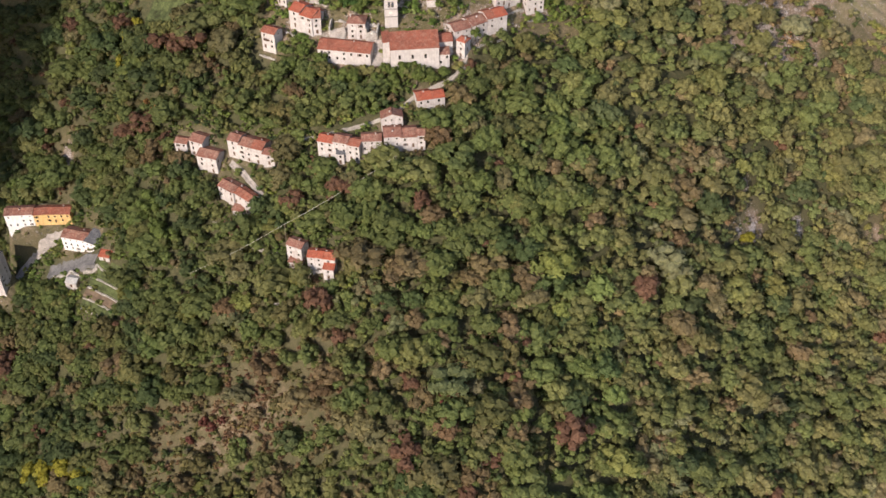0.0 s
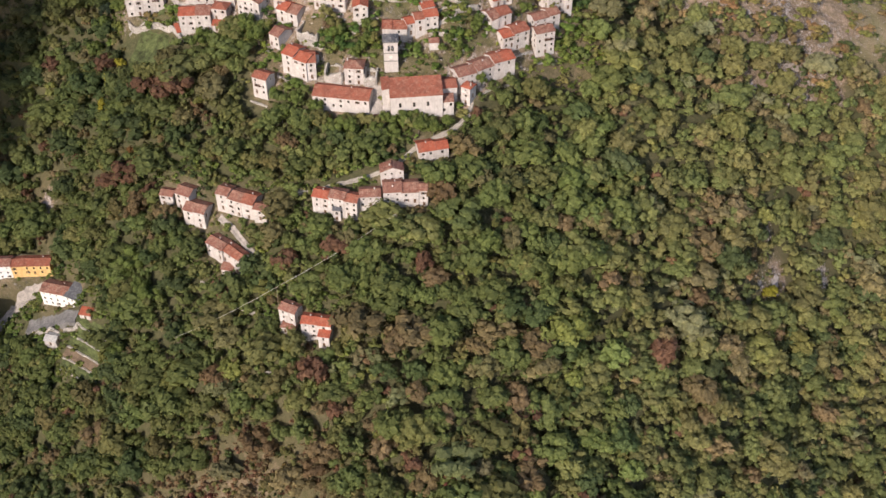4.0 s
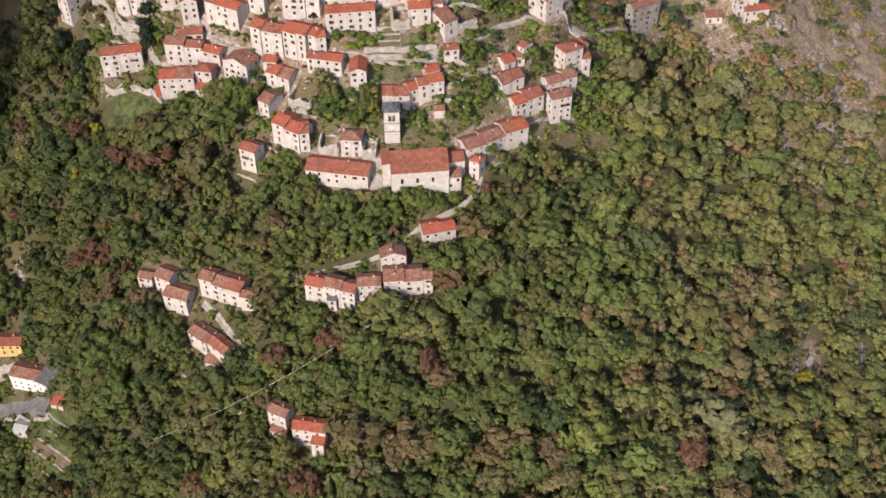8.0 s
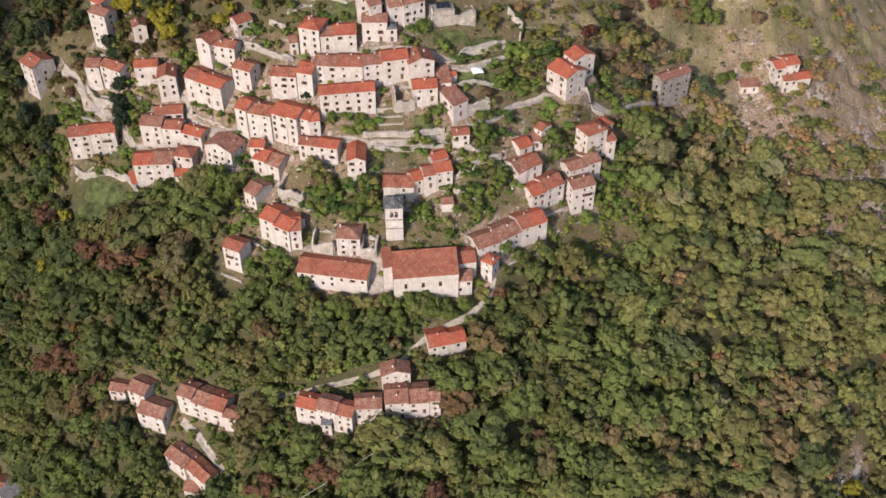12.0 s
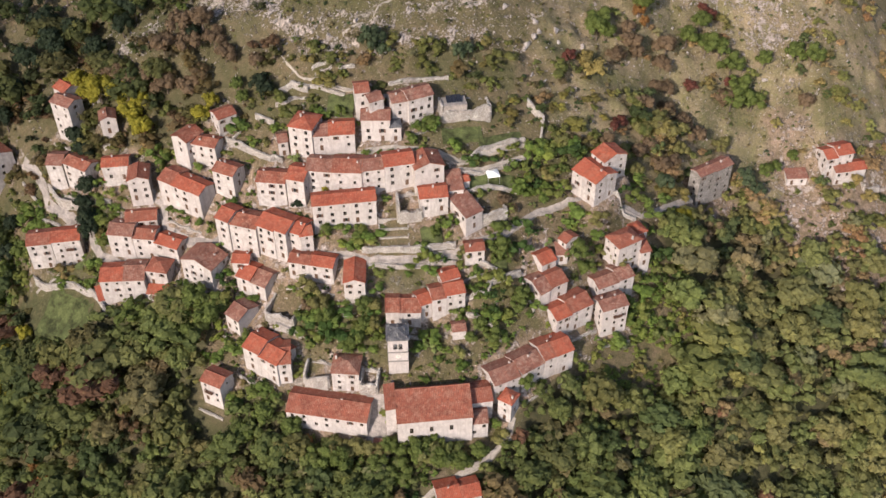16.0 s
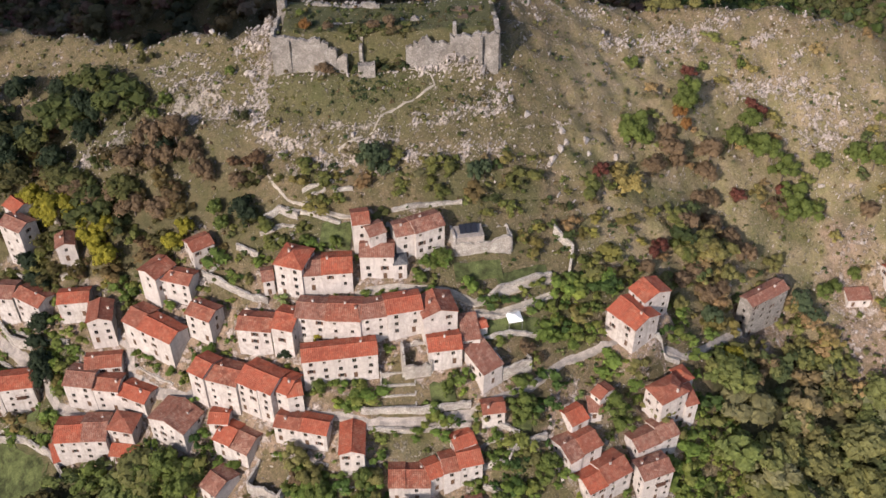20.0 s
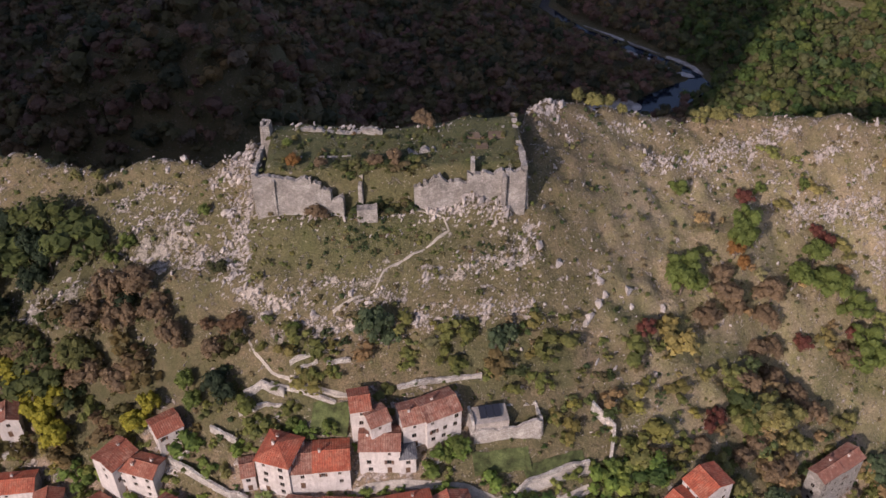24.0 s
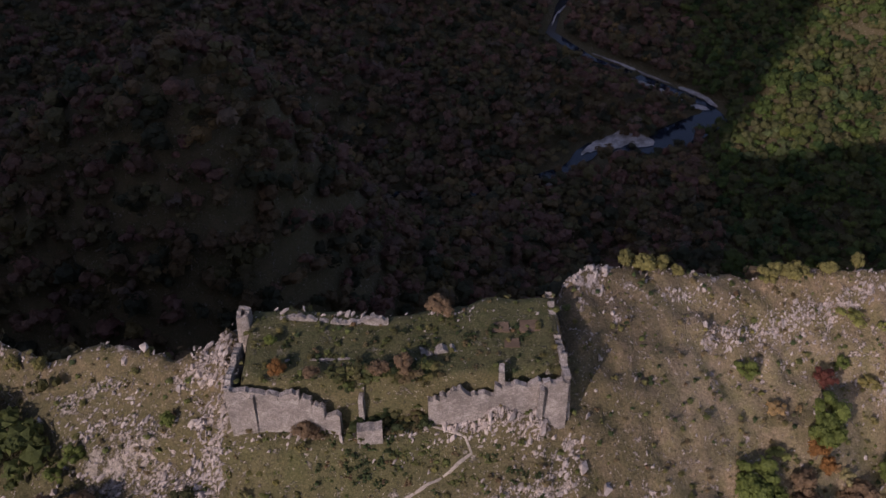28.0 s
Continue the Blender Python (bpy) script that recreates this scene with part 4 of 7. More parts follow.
lot(-45.4, 48.8, 48.2, 4.7, 7.5, 6.7, 5, "g", "o")
lot(-39.4, 49.4, 48.5, 7.4, 7.8, 7.0, 5, "g", "n")
lot(-44.8, 39.5, 42.5, 7.9, 7.5, 8.5, -7, "g", "o")
lot(-37.0, 38.5, 43.1, 8.4, 8.3, 9.2, -2, "g", "m")
lot(-30.4, 38.7, 43.3, 6.6, 7.0, 8.2, 11, "g", "o")
lot(-22.8, 39.4, 44.6, 8.7, 7.0, 9.0, 12, "g", "n")
lot(-14.5, 39.3, 43.8, 8.6, 7.5, 9.0, 16, "t", "m")
lot(-38.2, 30.4, 37.4, 18.2, 6.0, 9.0, 9, "g", "n")
lot(-59.2, 38.5, 38.8, 8.6, 6.5, 8.5, -6, "g", "m")
lot(-51.2, 37.4, 41.0, 5.4, 8.0, 10.0, -15, "g", "n")
lot(-72.0, 31.5, 30.6, 4.7, 7.5, 11.0, -30, "g", "n")
lot(-66.7, 30.0, 29.7, 8.8, 7.5, 10.5, -17, "g", "m")
lot(-58.8, 28.4, 30.6, 6.1, 8.7, 10.7, -28, "g", "n")
lot(-54.4, 25.8, 31.2, 4.0, 8.1, 11.3, -27, "g", "n")
lot(-51.2, 25.9, 30.5, 4.8, 7.0, 8.5, -25, "g", "n")
lot(-49.3, 24.5, 30.1, 3.7, 5.5, 7.5, 14, "g", "n")
lot(-66.0, 21.5, 17.2, 4.8, 8.1, 6.0, -26, "g", "n")
lot(-61.3, 19.5, 16.7, 5.3, 8.7, 5.5, -28, "g", "o")
lot(-68.6, 24.2, 19.8, 4.9, 5.0, 6.0, -4, "g", "n")
lot(-50.3, 19.3, 24.1, 6.3, 5.2, 6.5, -12, "g", "m")
lot(-43.8, 18.2, 24.1, 7.0, 5.8, 6.5, -12, "g", "n")
lot(-34.8, 14.8, 22.7, 5.9, 9.5, 8.0, 2, "t", "n")
lot(-24.1, 9.9, 15.2, 3.8, 7.9, 6.0, 1, "g", "m")
lot(-19.1, 10.1, 14.9, 6.2, 7.9, 5.7, 1, "g", "m")
lot(-15.5, 10.9, 16.3, 3.6, 6.0, 7.5, 25, "g", "n")
lot(-11.5, 11.5, 18.0, 3.9, 6.3, 7.2, 15, "g", "m")
lot(-6.9, 13.0, 18.6, 5.7, 6.6, 7.8, 15, "g", "n")
lot(-8.3, 16.5, 20.3, 5.5, 5.0, 4.5, 24, "g", "n")
lot(-5.3, 4.9, 10.6, 3.8, 4.0, 3.5, 8, "g", "o")
lot(6.7, -5.3, 2.8, 8.1, 8.0, 7.0, 27, "g", "o")
lot(13.6, -1.1, 3.3, 7.8, 8.5, 7.0, 34, "g", "o")
lot(19.2, 2.2, 4.2, 4.1, 8.5, 8.0, 28, "g", "m")
lot(23.6, 4.2, 4.2, 5.6, 8.2, 8.0, 27, "g", "n")
lot(8.7, -12.4, 0.2, 4.2, 4.5, 8.0, -32, "h", "n")
lot(-41.3, -12.1, -2.9, 23.1, 10.0, 6.5, -10, "g", "m")
lot(-36.8, -5.0, 5.5, 7.6, 7.0, 7.5, -4, "h", "o")
lot(-61.7, 1.8, 7.8, 5.8, 8.7, 9.3, -32, "g", "n")
lot(-56.6, -1.6, 7.0, 6.5, 8.3, 8.5, -33, "g", "n")
lot(-54.8, -1.6, 6.8, 3.9, 9.0, 9.0, 7, "g", "m")
lot(-74.0, -5.5, 0.8, 6.7, 6.2, 9.5, -26, "g", "m")
lot(-67.9, 11.1, 11.1, 5.3, 8.0, 6.0, -37, "g", "o")
lot(34.2, 46.7, 35.9, 4.4, 9.6, 8.5, -51, "g", "n")
lot(37.0, 42.7, 36.1, 5.3, 8.8, 8.7, -51, "g", "n")
lot(40.4, 50.2, 38.4, 6.3, 8.5, 8.0, -59, "g", "n")
lot(44.5, 32.3, 20.2, 6.6, 8.5, 9.0, -59, "h", "m")
lot(50.7, 34.1, 15.4, 3.2, 6.0, 9.0, 18, "s", "m")
lot(49.9, 39.6, 17.9, 3.7, 5.0, 6.5, 27, "h", "n")
lot(38.2, 23.6, 11.4, 7.0, 6.2, 7.5, 26, "g", "o")
lot(43.6, 26.7, 11.9, 5.4, 7.1, 8.0, 26, "g", "o")
lot(39.8, 16.6, 9.2, 8.4, 6.5, 11.0, 21, "g", "o")
lot(23.7, 12.3, 9.6, 5.2, 7.1, 7.2, 30, "g", "n")
lot(29.0, 15.9, 10.2, 7.6, 7.9, 7.8, 31, "g", "m")
lot(18.1, 17.9, 15.4, 4.4, 8.1, 6.5, 31, "g", "o")
lot(22.5, 20.2, 15.7, 5.4, 7.6, 6.8, 31, "g", "m")
lot(19.8, 25.4, 19.1, 5.1, 6.5, 4.5, 31, "g", "n")
lot(25.4, 27.6, 19.4, 3.3, 4.0, 4.5, 4, "s", "o")
lot(27.4, 29.9, 22.5, 3.2, 5.0, 5.5, -48, "g", "m")
lot(-17.4, 56.5, 56.0, 7.8, 6.5, 8.0, 25, "g", "o")
lot(-22.9, 55.0, 55.3, 5.1, 6.0, 8.0, 17, "g", "o")
lot(-29.3, 51.2, 51.8, 8.4, 6.5, 7.5, -0, "g", "o")
lot(-30.0, 53.2, 56.5, 4.4, 5.0, 10.0, 27, "g", "o")
lot(-33.6, 56.4, 57.7, 4.2, 6.0, 9.5, 11, "g", "m")
lot(-23.7, 49.9, 49.3, 3.2, 4.0, 5.0, 7, "h", "k")
lot(-57.2, 49.1, 44.9, 2.8, 5.0, 5.0, 14, "g", "o")
lot(-3.3, 30.9, 33.5, 5.9, 9.0, 7.0, 36, "s", "o")
lot(-0.8, 21.9, 26.2, 5.5, 4.5, 5.5, 8, "g", "m")
lot(-12.7, 33.2, 37.4, 8.2, 6.5, 7.0, 8, "g", "n")
lot(-6.4, 37.1, 37.3, 4.2, 7.0, 5.0, 10, "s", "o")
lot(-3.4, 38.9, 37.6, 2.3, 3.0, 3.0, 18, "g", "n")
lot(-75.8, 58.7, 47.3, 5.9, 5.5, 5.5, 35, "g", "m")
lot(-127.6, 71.4, 43.4, 7.6, 6.0, 14.0, -29, "g", "o")
lot(-129.1, 78.2, 44.3, 5.5, 6.0, 9.0, -38, "g", "n")
lot(-114.0, 66.7, 41.1, 4.8, 5.5, 7.0, 18, "t", "o")
lot(-155.5, 70.0, 24.2, 8.0, 9.0, 13.5, -41, "g", "m")
lot(75.2, 66.9, 19.4, 6.7, 4.8, 13.0, 32, "g", "o", "ruin")
lot(81.1, 70.9, 19.0, 7.6, 5.2, 13.0, 33, "g", "o", "ruin")
lot(111.2, 79.8, 7.6, 6.9, 4.0, 3.0, 3, "s", "o")
lot(120.9, 82.1, 15.2, 4.0, 6.8, 7.7, 15, "g", "n")
lot(125.7, 83.6, 16.0, 6.0, 7.0, 8.5, 16, "g", "n")
lot(125.7, 79.9, 10.7, 5.5, 5.1, 5.5, 10, "g", "m")
lot(131.1, 81.1, 10.9, 5.5, 5.4, 5.7, 11, "g", "n")
lot(-113.4, -33.0, -37.5, 5.7, 5.0, 5.0, -13, "g", "o")
lot(-105.0, -35.5, -34.5, 6.8, 7.0, 7.5, -25, "g", "o")
lot(-102.2, -40.9, -38.1, 4.6, 7.6, 7.5, -21, "g", "o")
lot(-97.8, -42.8, -37.8, 5.0, 7.1, 7.8, -20, "g", "o")
lot(-87.9, -40.7, -30.4, 5.4, 6.7, 9.0, -22, "g", "o")
lot(-82.4, -42.6, -31.4, 6.2, 7.7, 8.0, -25, "g", "o")
lot(-77.1, -44.9, -31.2, 5.4, 7.8, 8.2, -22, "g", "m")
lot(-72.6, -48.8, -32.3, 5.4, 5.0, 6.5, -18, "g", "o")
lot(-90.0, -55.3, -45.2, 8.9, 6.5, 7.0, -37, "g", "o")
lot(-84.5, -59.2, -45.4, 6.3, 5.8, 7.3, -42, "g", "m")
lot(-80.7, -62.9, -45.2, 4.2, 5.5, 7.5, -41, "g", "m")
lot(-47.7, -51.4, -23.5, 6.8, 6.1, 8.0, -16, "g", "n")
lot(-41.4, -53.1, -22.5, 6.3, 6.4, 9.0, -17, "g", "o")
lot(-35.9, -54.8, -23.0, 5.2, 6.1, 8.5, -16, "g", "m")
lot(-29.4, -52.7, -22.0, 8.1, 6.0, 7.0, 3, "g", "o")
lot(-21.0, -50.8, -20.5, 7.1, 8.2, 7.5, 5, "g", "o")
lot(-14.3, -50.3, -21.0, 6.5, 8.1, 7.0, 5, "g", "o")
lot(-9.1, -51.4, -20.3, 3.3, 5.5, 7.5, 4, "g", "o")
lot(-21.3, -44.6, -16.5, 8.8, 5.0, 7.5, 8, "t", "o")
lot(-8.6, -33.5, -14.1, 6.3, 7.6, 5.0, 15, "g", "n")
lot(-2.7, -32.5, -14.1, 5.5, 6.5, 5.0, 15, "g", "n")
lot(-59.0, -86.6, -50.2, 7.1, 5.5, 8.5, -26, "g", "o")
lot(-50.7, -92.8, -50.3, 6.4, 5.5, 8.5, -8, "g", "n")
lot(-45.1, -93.7, -50.5, 5.1, 5.5, 8.3, -9, "g", "n")
lot(-45.4, -97.8, -53.4, 4.2, 3.0, 6.5, -11, "s", "n")
lot(-203.6, -17.8, -89.6, 13.4, 7.0, 7.2, 4, "g", "o", "white")
lot(-194.0, -17.2, -90.0, 5.6, 7.0, 6.5, 7, "g", "m", "ochre")
lot(-185.0, -16.7, -90.0, 11.8, 7.0, 6.5, 1, "g", "m", "ochre")
lot(-172.4, -32.5, -91.6, 12.7, 8.0, 8.0, -14, "g", "o", "white")
lot(-172.2, -51.4, -103.6, 5.5, 5.0, 4.5, -12, "g", "p")
lot(-94.2, 21.5, 8.7, 6.8, 3.0, 2.6, -5, "s", "n")
lot(-112.4, 52.7, 27.5, 3.3, 2.5, 2.6, 10, "s", "n")
lot(-113.2, 23.4, 5.0, 1.4, 5.0, 3.5, 25, "s", "n")
lot(-26.9, -22.6, -9.8, 4.3, 4.0, 3.0, -9, "s", "o")
lot(18.8, 16.7, 14.6, 5.8, 3.0, 3.0, -64, "s", "o")
lot(-86.1, -63.6, -51.2, 4.7, 3.0, 4.0, -13, "s", "o")
lot(-42.1, -56.6, -27.1, 3.0, 2.5, 5.0, -7, "s", "k")
lot(-59.6, -89.8, -57.1, 5.7, 3.0, 3.0, -17, "s", "o")
lot(-152.9, -53.0, -86.7, 5.1, 3.5, 2.6, -13, "s", "n")
lot(-162.5, -36.5, -91.5, 8.0, 7.5, 5.5, -26, "s", "k", "white")
lot(-213.5, -40.0, -99.0, 9.0, 8.0, 6.0, -12, "g", "k")

# the houses stand on their plots
for _args in PLANNED:
    house(*_args)
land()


# ---- the church and its bell tower ----
def church():
    root = house(-12.5, -14.9, 0.6, 20.6, 12.3, 10.5, 6.5, "g", "m", name="church", label="pale stone church with a long weathered red tiled roof", category="church", group="", pitch=0.38, ridge=0.72, windows=False)
    bm = bmesh.new()
    box(bm, -13.2, -10.4, -2.5, 6.4, 0, 13.4)
    part("west_front", bm, STONE_WALL, root)
    bm = bmesh.new()
    slab(bm, [(-13.4, -2.8, 13.5), (-10.2, -2.8, 13.9), (-10.2, 6.7, 13.9), (-13.4, 6.7, 13.5)], 0.22)
    part("west_roof", bm, TILES["m"], root)
    for u in (-6.5, -1.0, 4.5):
        frame_me, pane, sill, shut, leaf = window_mesh(1.0, 2.0, False)
        win = hang("window", frame_me, root, m=pose(u, -6.19, 7.0))
        hang("pane", pane, win)
    return root


church()
house(0.4, -10.6, 0.2, 6.4, 7.4, 6.5, 10, "g", "m", name="church_choir", label="pale stone choir with red tiled roof beside the church", category="church", group="", windows=False)
house(-0.2, -15.6, -3.2, 5.3, 7.0, 6.0, 6, "g", "o", name="sacristy", label="small stone sacristy with brown tiled roof against the church", category="church", group="")


def bell_tower(x, y, base, eave, side, rot):
    root = thing("bell_tower", pose(x, y, base, 0, 0, rot), "square pale stone bell tower with grey pyramid roof and clock", "bell tower")
    a, top = side / 2, eave - base
    bm = bmesh.new()
    bells = [(side / 2 - 1.25, side / 2 - 0.2, top - 4.4, top - 1.9), (side / 2 + 0.2, side / 2 + 1.25, top - 4.4, top - 1.9)]
    for k in range(4):
        m = pose(0, 0, 0, 0, 0, 90 * k)
        pierced_wall(bm, lambda u, v, z: tuple(m @ Vector((u - a, -a + v, z))), side, top, bells, 0.55)
    part("shaft", bm, STONE_WALL, root)
    for z in (top - 5.3, top - 8.9, top - 0.55):
        bm = bmesh.new()
        for k in range(4):
            m = pose(0, 0, 0, 0, 0, 90 * k)
            v = box(bm, -a - 0.18, a + 0.18, -a - 0.18, -a + 0.001, z, z + 0.34)
            bmesh.ops.transform(bm, matrix=m, verts=v)
        part("string_course", bm, STRING, root)
    bm = bmesh.new()
    over, rise = a + 0.45, 1.7
    e = [bm.verts.new((sx * over, sy * over, top + 0.12)) for sx, sy in ((-1, -1), (1, -1), (1, 1), (-1, 1))]
    f = [bm.verts.new((v.co.x, v.co.y, top - 0.08)) for v in e]
    p = bm.verts.new((0, 0, top + rise))
    for i in range(4):
        j = (i + 1) % 4
        bm.faces.new((e[i], e[j], p)), bm.faces.new((e[i], f[i], f[j], e[j]))
    bm.faces.new(f[::-1])
    part("pyramid_roof", bm, TILES["k"], root)
    for sx, sy in ((-0.75, -0.75), (0.75, -0.75), (0.75, 0.75), (-0.75, 0.75), (0, -0.6), (0, 0.6), (-0.6, 0), (0.6, 0)):
        px, py = sx * over, sy * over
        z = top + 0.12 + (rise - 0.12) * (1 - max(abs(sx), abs(sy)))
        bm = bmesh.new()
        bmesh.ops.create_cone(bm, cap_ends=True, segments=6, radius1=0.2, radius2=0.06, depth=0.9, matrix=Matrix.Translation((px, py, z + 0.35)))
        part("pinnacle", bm, STRING, root)
    bm = bmesh.new()
    bmesh.ops.create_uvsphere(bm, u_segments=12, v_segments=8, radius=0.22, matrix=Matrix.Translation((0, 0, top + rise + 0.15)))
    box(bm, -0.04, 0.04, -0.04, 0.04, top + rise, top + rise + 1.5), box(bm, -0.35, 0.35, -0.03, 0.03, top + rise + 1.0, top + rise + 1.08)
    part("finial", bm, METAL, root)
    bm = bmesh.new()
    bmesh.ops.create_cone(bm, cap_ends=True, segments=28, radius1=0.72, radius2=0.72, depth=0.14, matrix=pose(0, -a - 0.05, top - 6.9, 90))
    dial = part("clock", bm, CLOCK, root, "pale round clock dial")
    bm = bmesh.new()
    box(bm, -0.04, 0.04, -a - 0.15, -a - 0.125, top - 6.95, top - 6.4), box(bm, -0.04, 0.4, -a - 0.15, -a - 0.125, top - 6.95, top - 6.87)
    part("clock_pointer", bm, METAL, dial)
    for s in (-0.72, 0.72):
        bm = bmesh.new()
        bmesh.ops.create_cone(bm, cap_ends=True, segments=16, radius1=0.5, radius2=0.22, depth=0.8, matrix=Matrix.Translation((s, -a + 1.0, top - 3.1)))
        part("bell", bm, METAL, root)
    for k in range(4):
        bm = bmesh.new()
        v = box(bm, -0.16, 0.16, -a - 0.01, -a + 0.5, top - 4.4, top - 1.9)
        bmesh.ops.transform(bm, matrix=pose(0, 0, 0, 0, 0, 90 * k), verts=v)
        part("mullion", bm, SILL, root)
    FOOTPRINTS.append((x, y, a, a, radians(rot)))


bell_tower(-22.3, -2.3, -1.5, 15.6, 5.6, 3)


# ---- ruins, walls and ways ----
def along(points, step):
    out = []
    for (ax, ay), (bx, by) in zip(points[:-1], points[1:]):
        n = max(1, int(math.hypot(bx - ax, by - ay) / step))
        out += [(ax + (bx - ax) * i / n, ay + (by - ay) * i / n) for i in range(n)]
    return out + [points[-1]]


def wall_run(name, label, points, height, thick=0.7, mat=None, top=None, ragged=0.25, step=1.0, category="wall", seed=0, group=""):
    """A wall along a line on the ground, with an uneven top: height above the ground, or level at top."""
    rnd = random.Random(seed + int(points[0][0] * 7 + points[0][1] * 3))
    pts = along(points, step)
    bm = bmesh.new()
    rings, drift = [], 0.0
    for i, (x, y) in enumerate(pts):
        ax, ay = pts[max(i - 1, 0)]
        bx, by = pts[min(i + 1, len(pts) - 1)]
        l = math.hypot(bx - ax, by - ay) or 1
        nx, ny = -(by - ay) / l, (bx - ax) / l
        g = gz(x, y)
        drift = 0.75 * drift + rnd.uniform(-ragged, ragged)
        z = (top if top is not None else g + height) + drift - 0.5 * ragged
        j = lambda: rnd.uniform(-0.02, 0.02)
        batter = 0.06 * max(z - g, 0)
        low = min(g, gz(x + nx * thick, y + ny * thick), gz(x - nx * thick, y - ny * thick)) - 0.8
        t = thick / 2
        rings.append([bm.verts.new(p) for p in ((x - nx * (t + batter), y - ny * (t + batter), low), (x - nx * t + j(), y - ny * t + j(), z), (x + nx * t + j(), y + ny * t + j(), z + j()), (x + nx * t, y + ny * t, low))])
    for r, q in zip(rings[:-1], rings[1:]):
        for k in range(3):
            bm.faces.new((r[k], q[k], q[k + 1], r[k + 1]))
    bm.faces.new(rings[0][::-1]), bm.faces.new(rings[-1])
    bmesh.ops.recalc_face_normals(bm, faces=bm.faces)
    me = bpy.data.meshes.new(name)
    bm.to_mesh(me), bm.free()
    me.materials.append(mat or DRY_WALL)
    return tagged(new(name, me), label, category, group)


def way(name, label, points, width, mat, lift=0.22, category="path", kind="structure"):
    """A path or a strip of garden laid on the ground."""
    pts = along(points, 1.2)
    WAYS.append((points, width))
    bm = bmesh.new()
    rnd = random.Random(int(points[0][0] * 5 + points[0][1]))
    rings = []
    for i, (x, y) in enumerate(pts):
        ax, ay = pts[max(i - 1, 0)]
        bx, by = pts[min(i + 1, len(pts) - 1)]
        l = math.hypot(bx - ax, by - ay) or 1
        nx, ny = -(by - ay) / l, (bx - ax) / l
        w = width / 2 * rnd.uniform(0.85, 1.12)
        mid = gz(x, y)
        ring = []
        n = max(2, int(width / 1.2))
        for k in range(n + 1):
            s = -w + 2 * w * k / n
            px, py = x + nx * s, y + ny * s
            g = gz(px, py)
            ring.append((px, py, max(g, 0.5 * g + 0.5 * mid) + lift))
        first, last = ring[0], ring[-1]
        ring = [(first[0] - nx * 0.3, first[1] - ny * 0.3, gz(first[0], first[1]) - 0.7), *ring, (last[0] + nx * 0.3, last[1] + ny * 0.3, gz(last[0], last[1]) - 0.7)]
        rings.append([bm.verts.new(p) for p in ring])
    for r, q in zip(rings[:-1], rings[1:]):
        for k in range(len(r) - 1):
            bm.faces.new((r[k], q[k], q[k + 1], r[k + 1]))
    bmesh.ops.recalc_face_normals(bm, faces=bm.faces)
    me = bpy.data.meshes.new(name)
    bm.to_mesh(me), bm.free()
    me.materials.append(mat)
    return tagged(new(name, me), label, category, kind=kind)


def inside_footprints(x, y, margin):
    hit = np.zeros(np.shape(x), bool)
    for cx, cy, a, b, t in FOOTPRINTS:
        dx, dy = x - cx, y - cy
        u, v = dx * math.cos(t) + dy * math.sin(t), -dx * math.sin(t) + dy * math.cos(t)
        hit |= (np.abs(u) < a + margin) & (np.abs(v) < b + margin)
    return hit


def way_distance(x, y):
    best = np.full(np.shape(x), 1e9)
    for pts, width in WAYS:
        best = np.minimum(best, line_distance(x, y, pts) - width / 2)
    return best


WAYS = []
way("lower_lane", "narrow pale gravel lane along the slope", [(-76, -48), (-70, -44), (-53, -45), (-41, -44), (-32, -43), (-23, -41), (-18, -37), (-13, -33), (-5, -28), (3, -24), (9, -18), (10, -14)], 1.6, GRAVEL)
way("stepped_alley", "pale paved alley between stone houses", [(-91, -45), (-85, -50), (-80, -56), (-76, -61)], 1.8, PAVING)
way("village_lane", "pale paved lane through the village", [(-46, 22), (-39, 21), (-31, 19.4), (-23, 19.6), (-15, 20.4), (-6, 22), (0, 25), (9, 29), (18, 36), (27, 40), (36, 44), (52, 46), (60, 52), (71, 61)], 1.5, PAVING)
way("upper_path", "pale gravel path above the houses", [(-49, 64.5), (-45, 63), (-36, 61), (-32, 61)], 0.9, GRAVEL)
way("upper_trail", "thin trodden trail above the houses", [(-62, 78), (-57, 70), (-53, 66), (-49, 64.5)], 0.4, GRAVEL, 0.12)
way("upper_lane", "pale gravel lane behind the row of houses", [(-35, 45), (-27, 46), (-20, 46), (-12, 46), (-5, 44), (2, 47), (9, 50), (15, 52)], 1.5, GRAVEL)
way("terrace_lane", "pale gravel lane along the terraces", [(-5, 42), (2, 43), (9, 46), (15, 49)], 1.2, GRAVEL)
way("west_lane", "grey paved lane below the west houses", [(-146, 69), (-141, 65), (-137, 59), (-135, 54), (-127, 48), (-120, 45), (-117, 38), (-114, 34)], 2.0, PAVING)
way("west_alley", "grey paved alley between the west houses", [(-114, 34), (-108, 31.5), (-101, 31)], 2.2, PAVING)
way("middle_alley", "grey paved alley between houses", [(-112, 54), (-101, 49), (-95, 45), (-94, 38), (-84, 32), (-78, 30), (-72, 33)], 2.2, PAVING)
way("ridge_trail", "thin trodden pale trail across the meadow", [(-22, 94), (-19, 93), (-16, 92), (-15, 90), (-19, 87), (-25, 84), (-29, 82), (-31, 79), (-40, 75)], 0.36, GRAVEL, 0.1)
way("church_square", "grey paved square beside the church", [(-28, -10), (-28, -21)], 6.0, PAVING, 0.3)
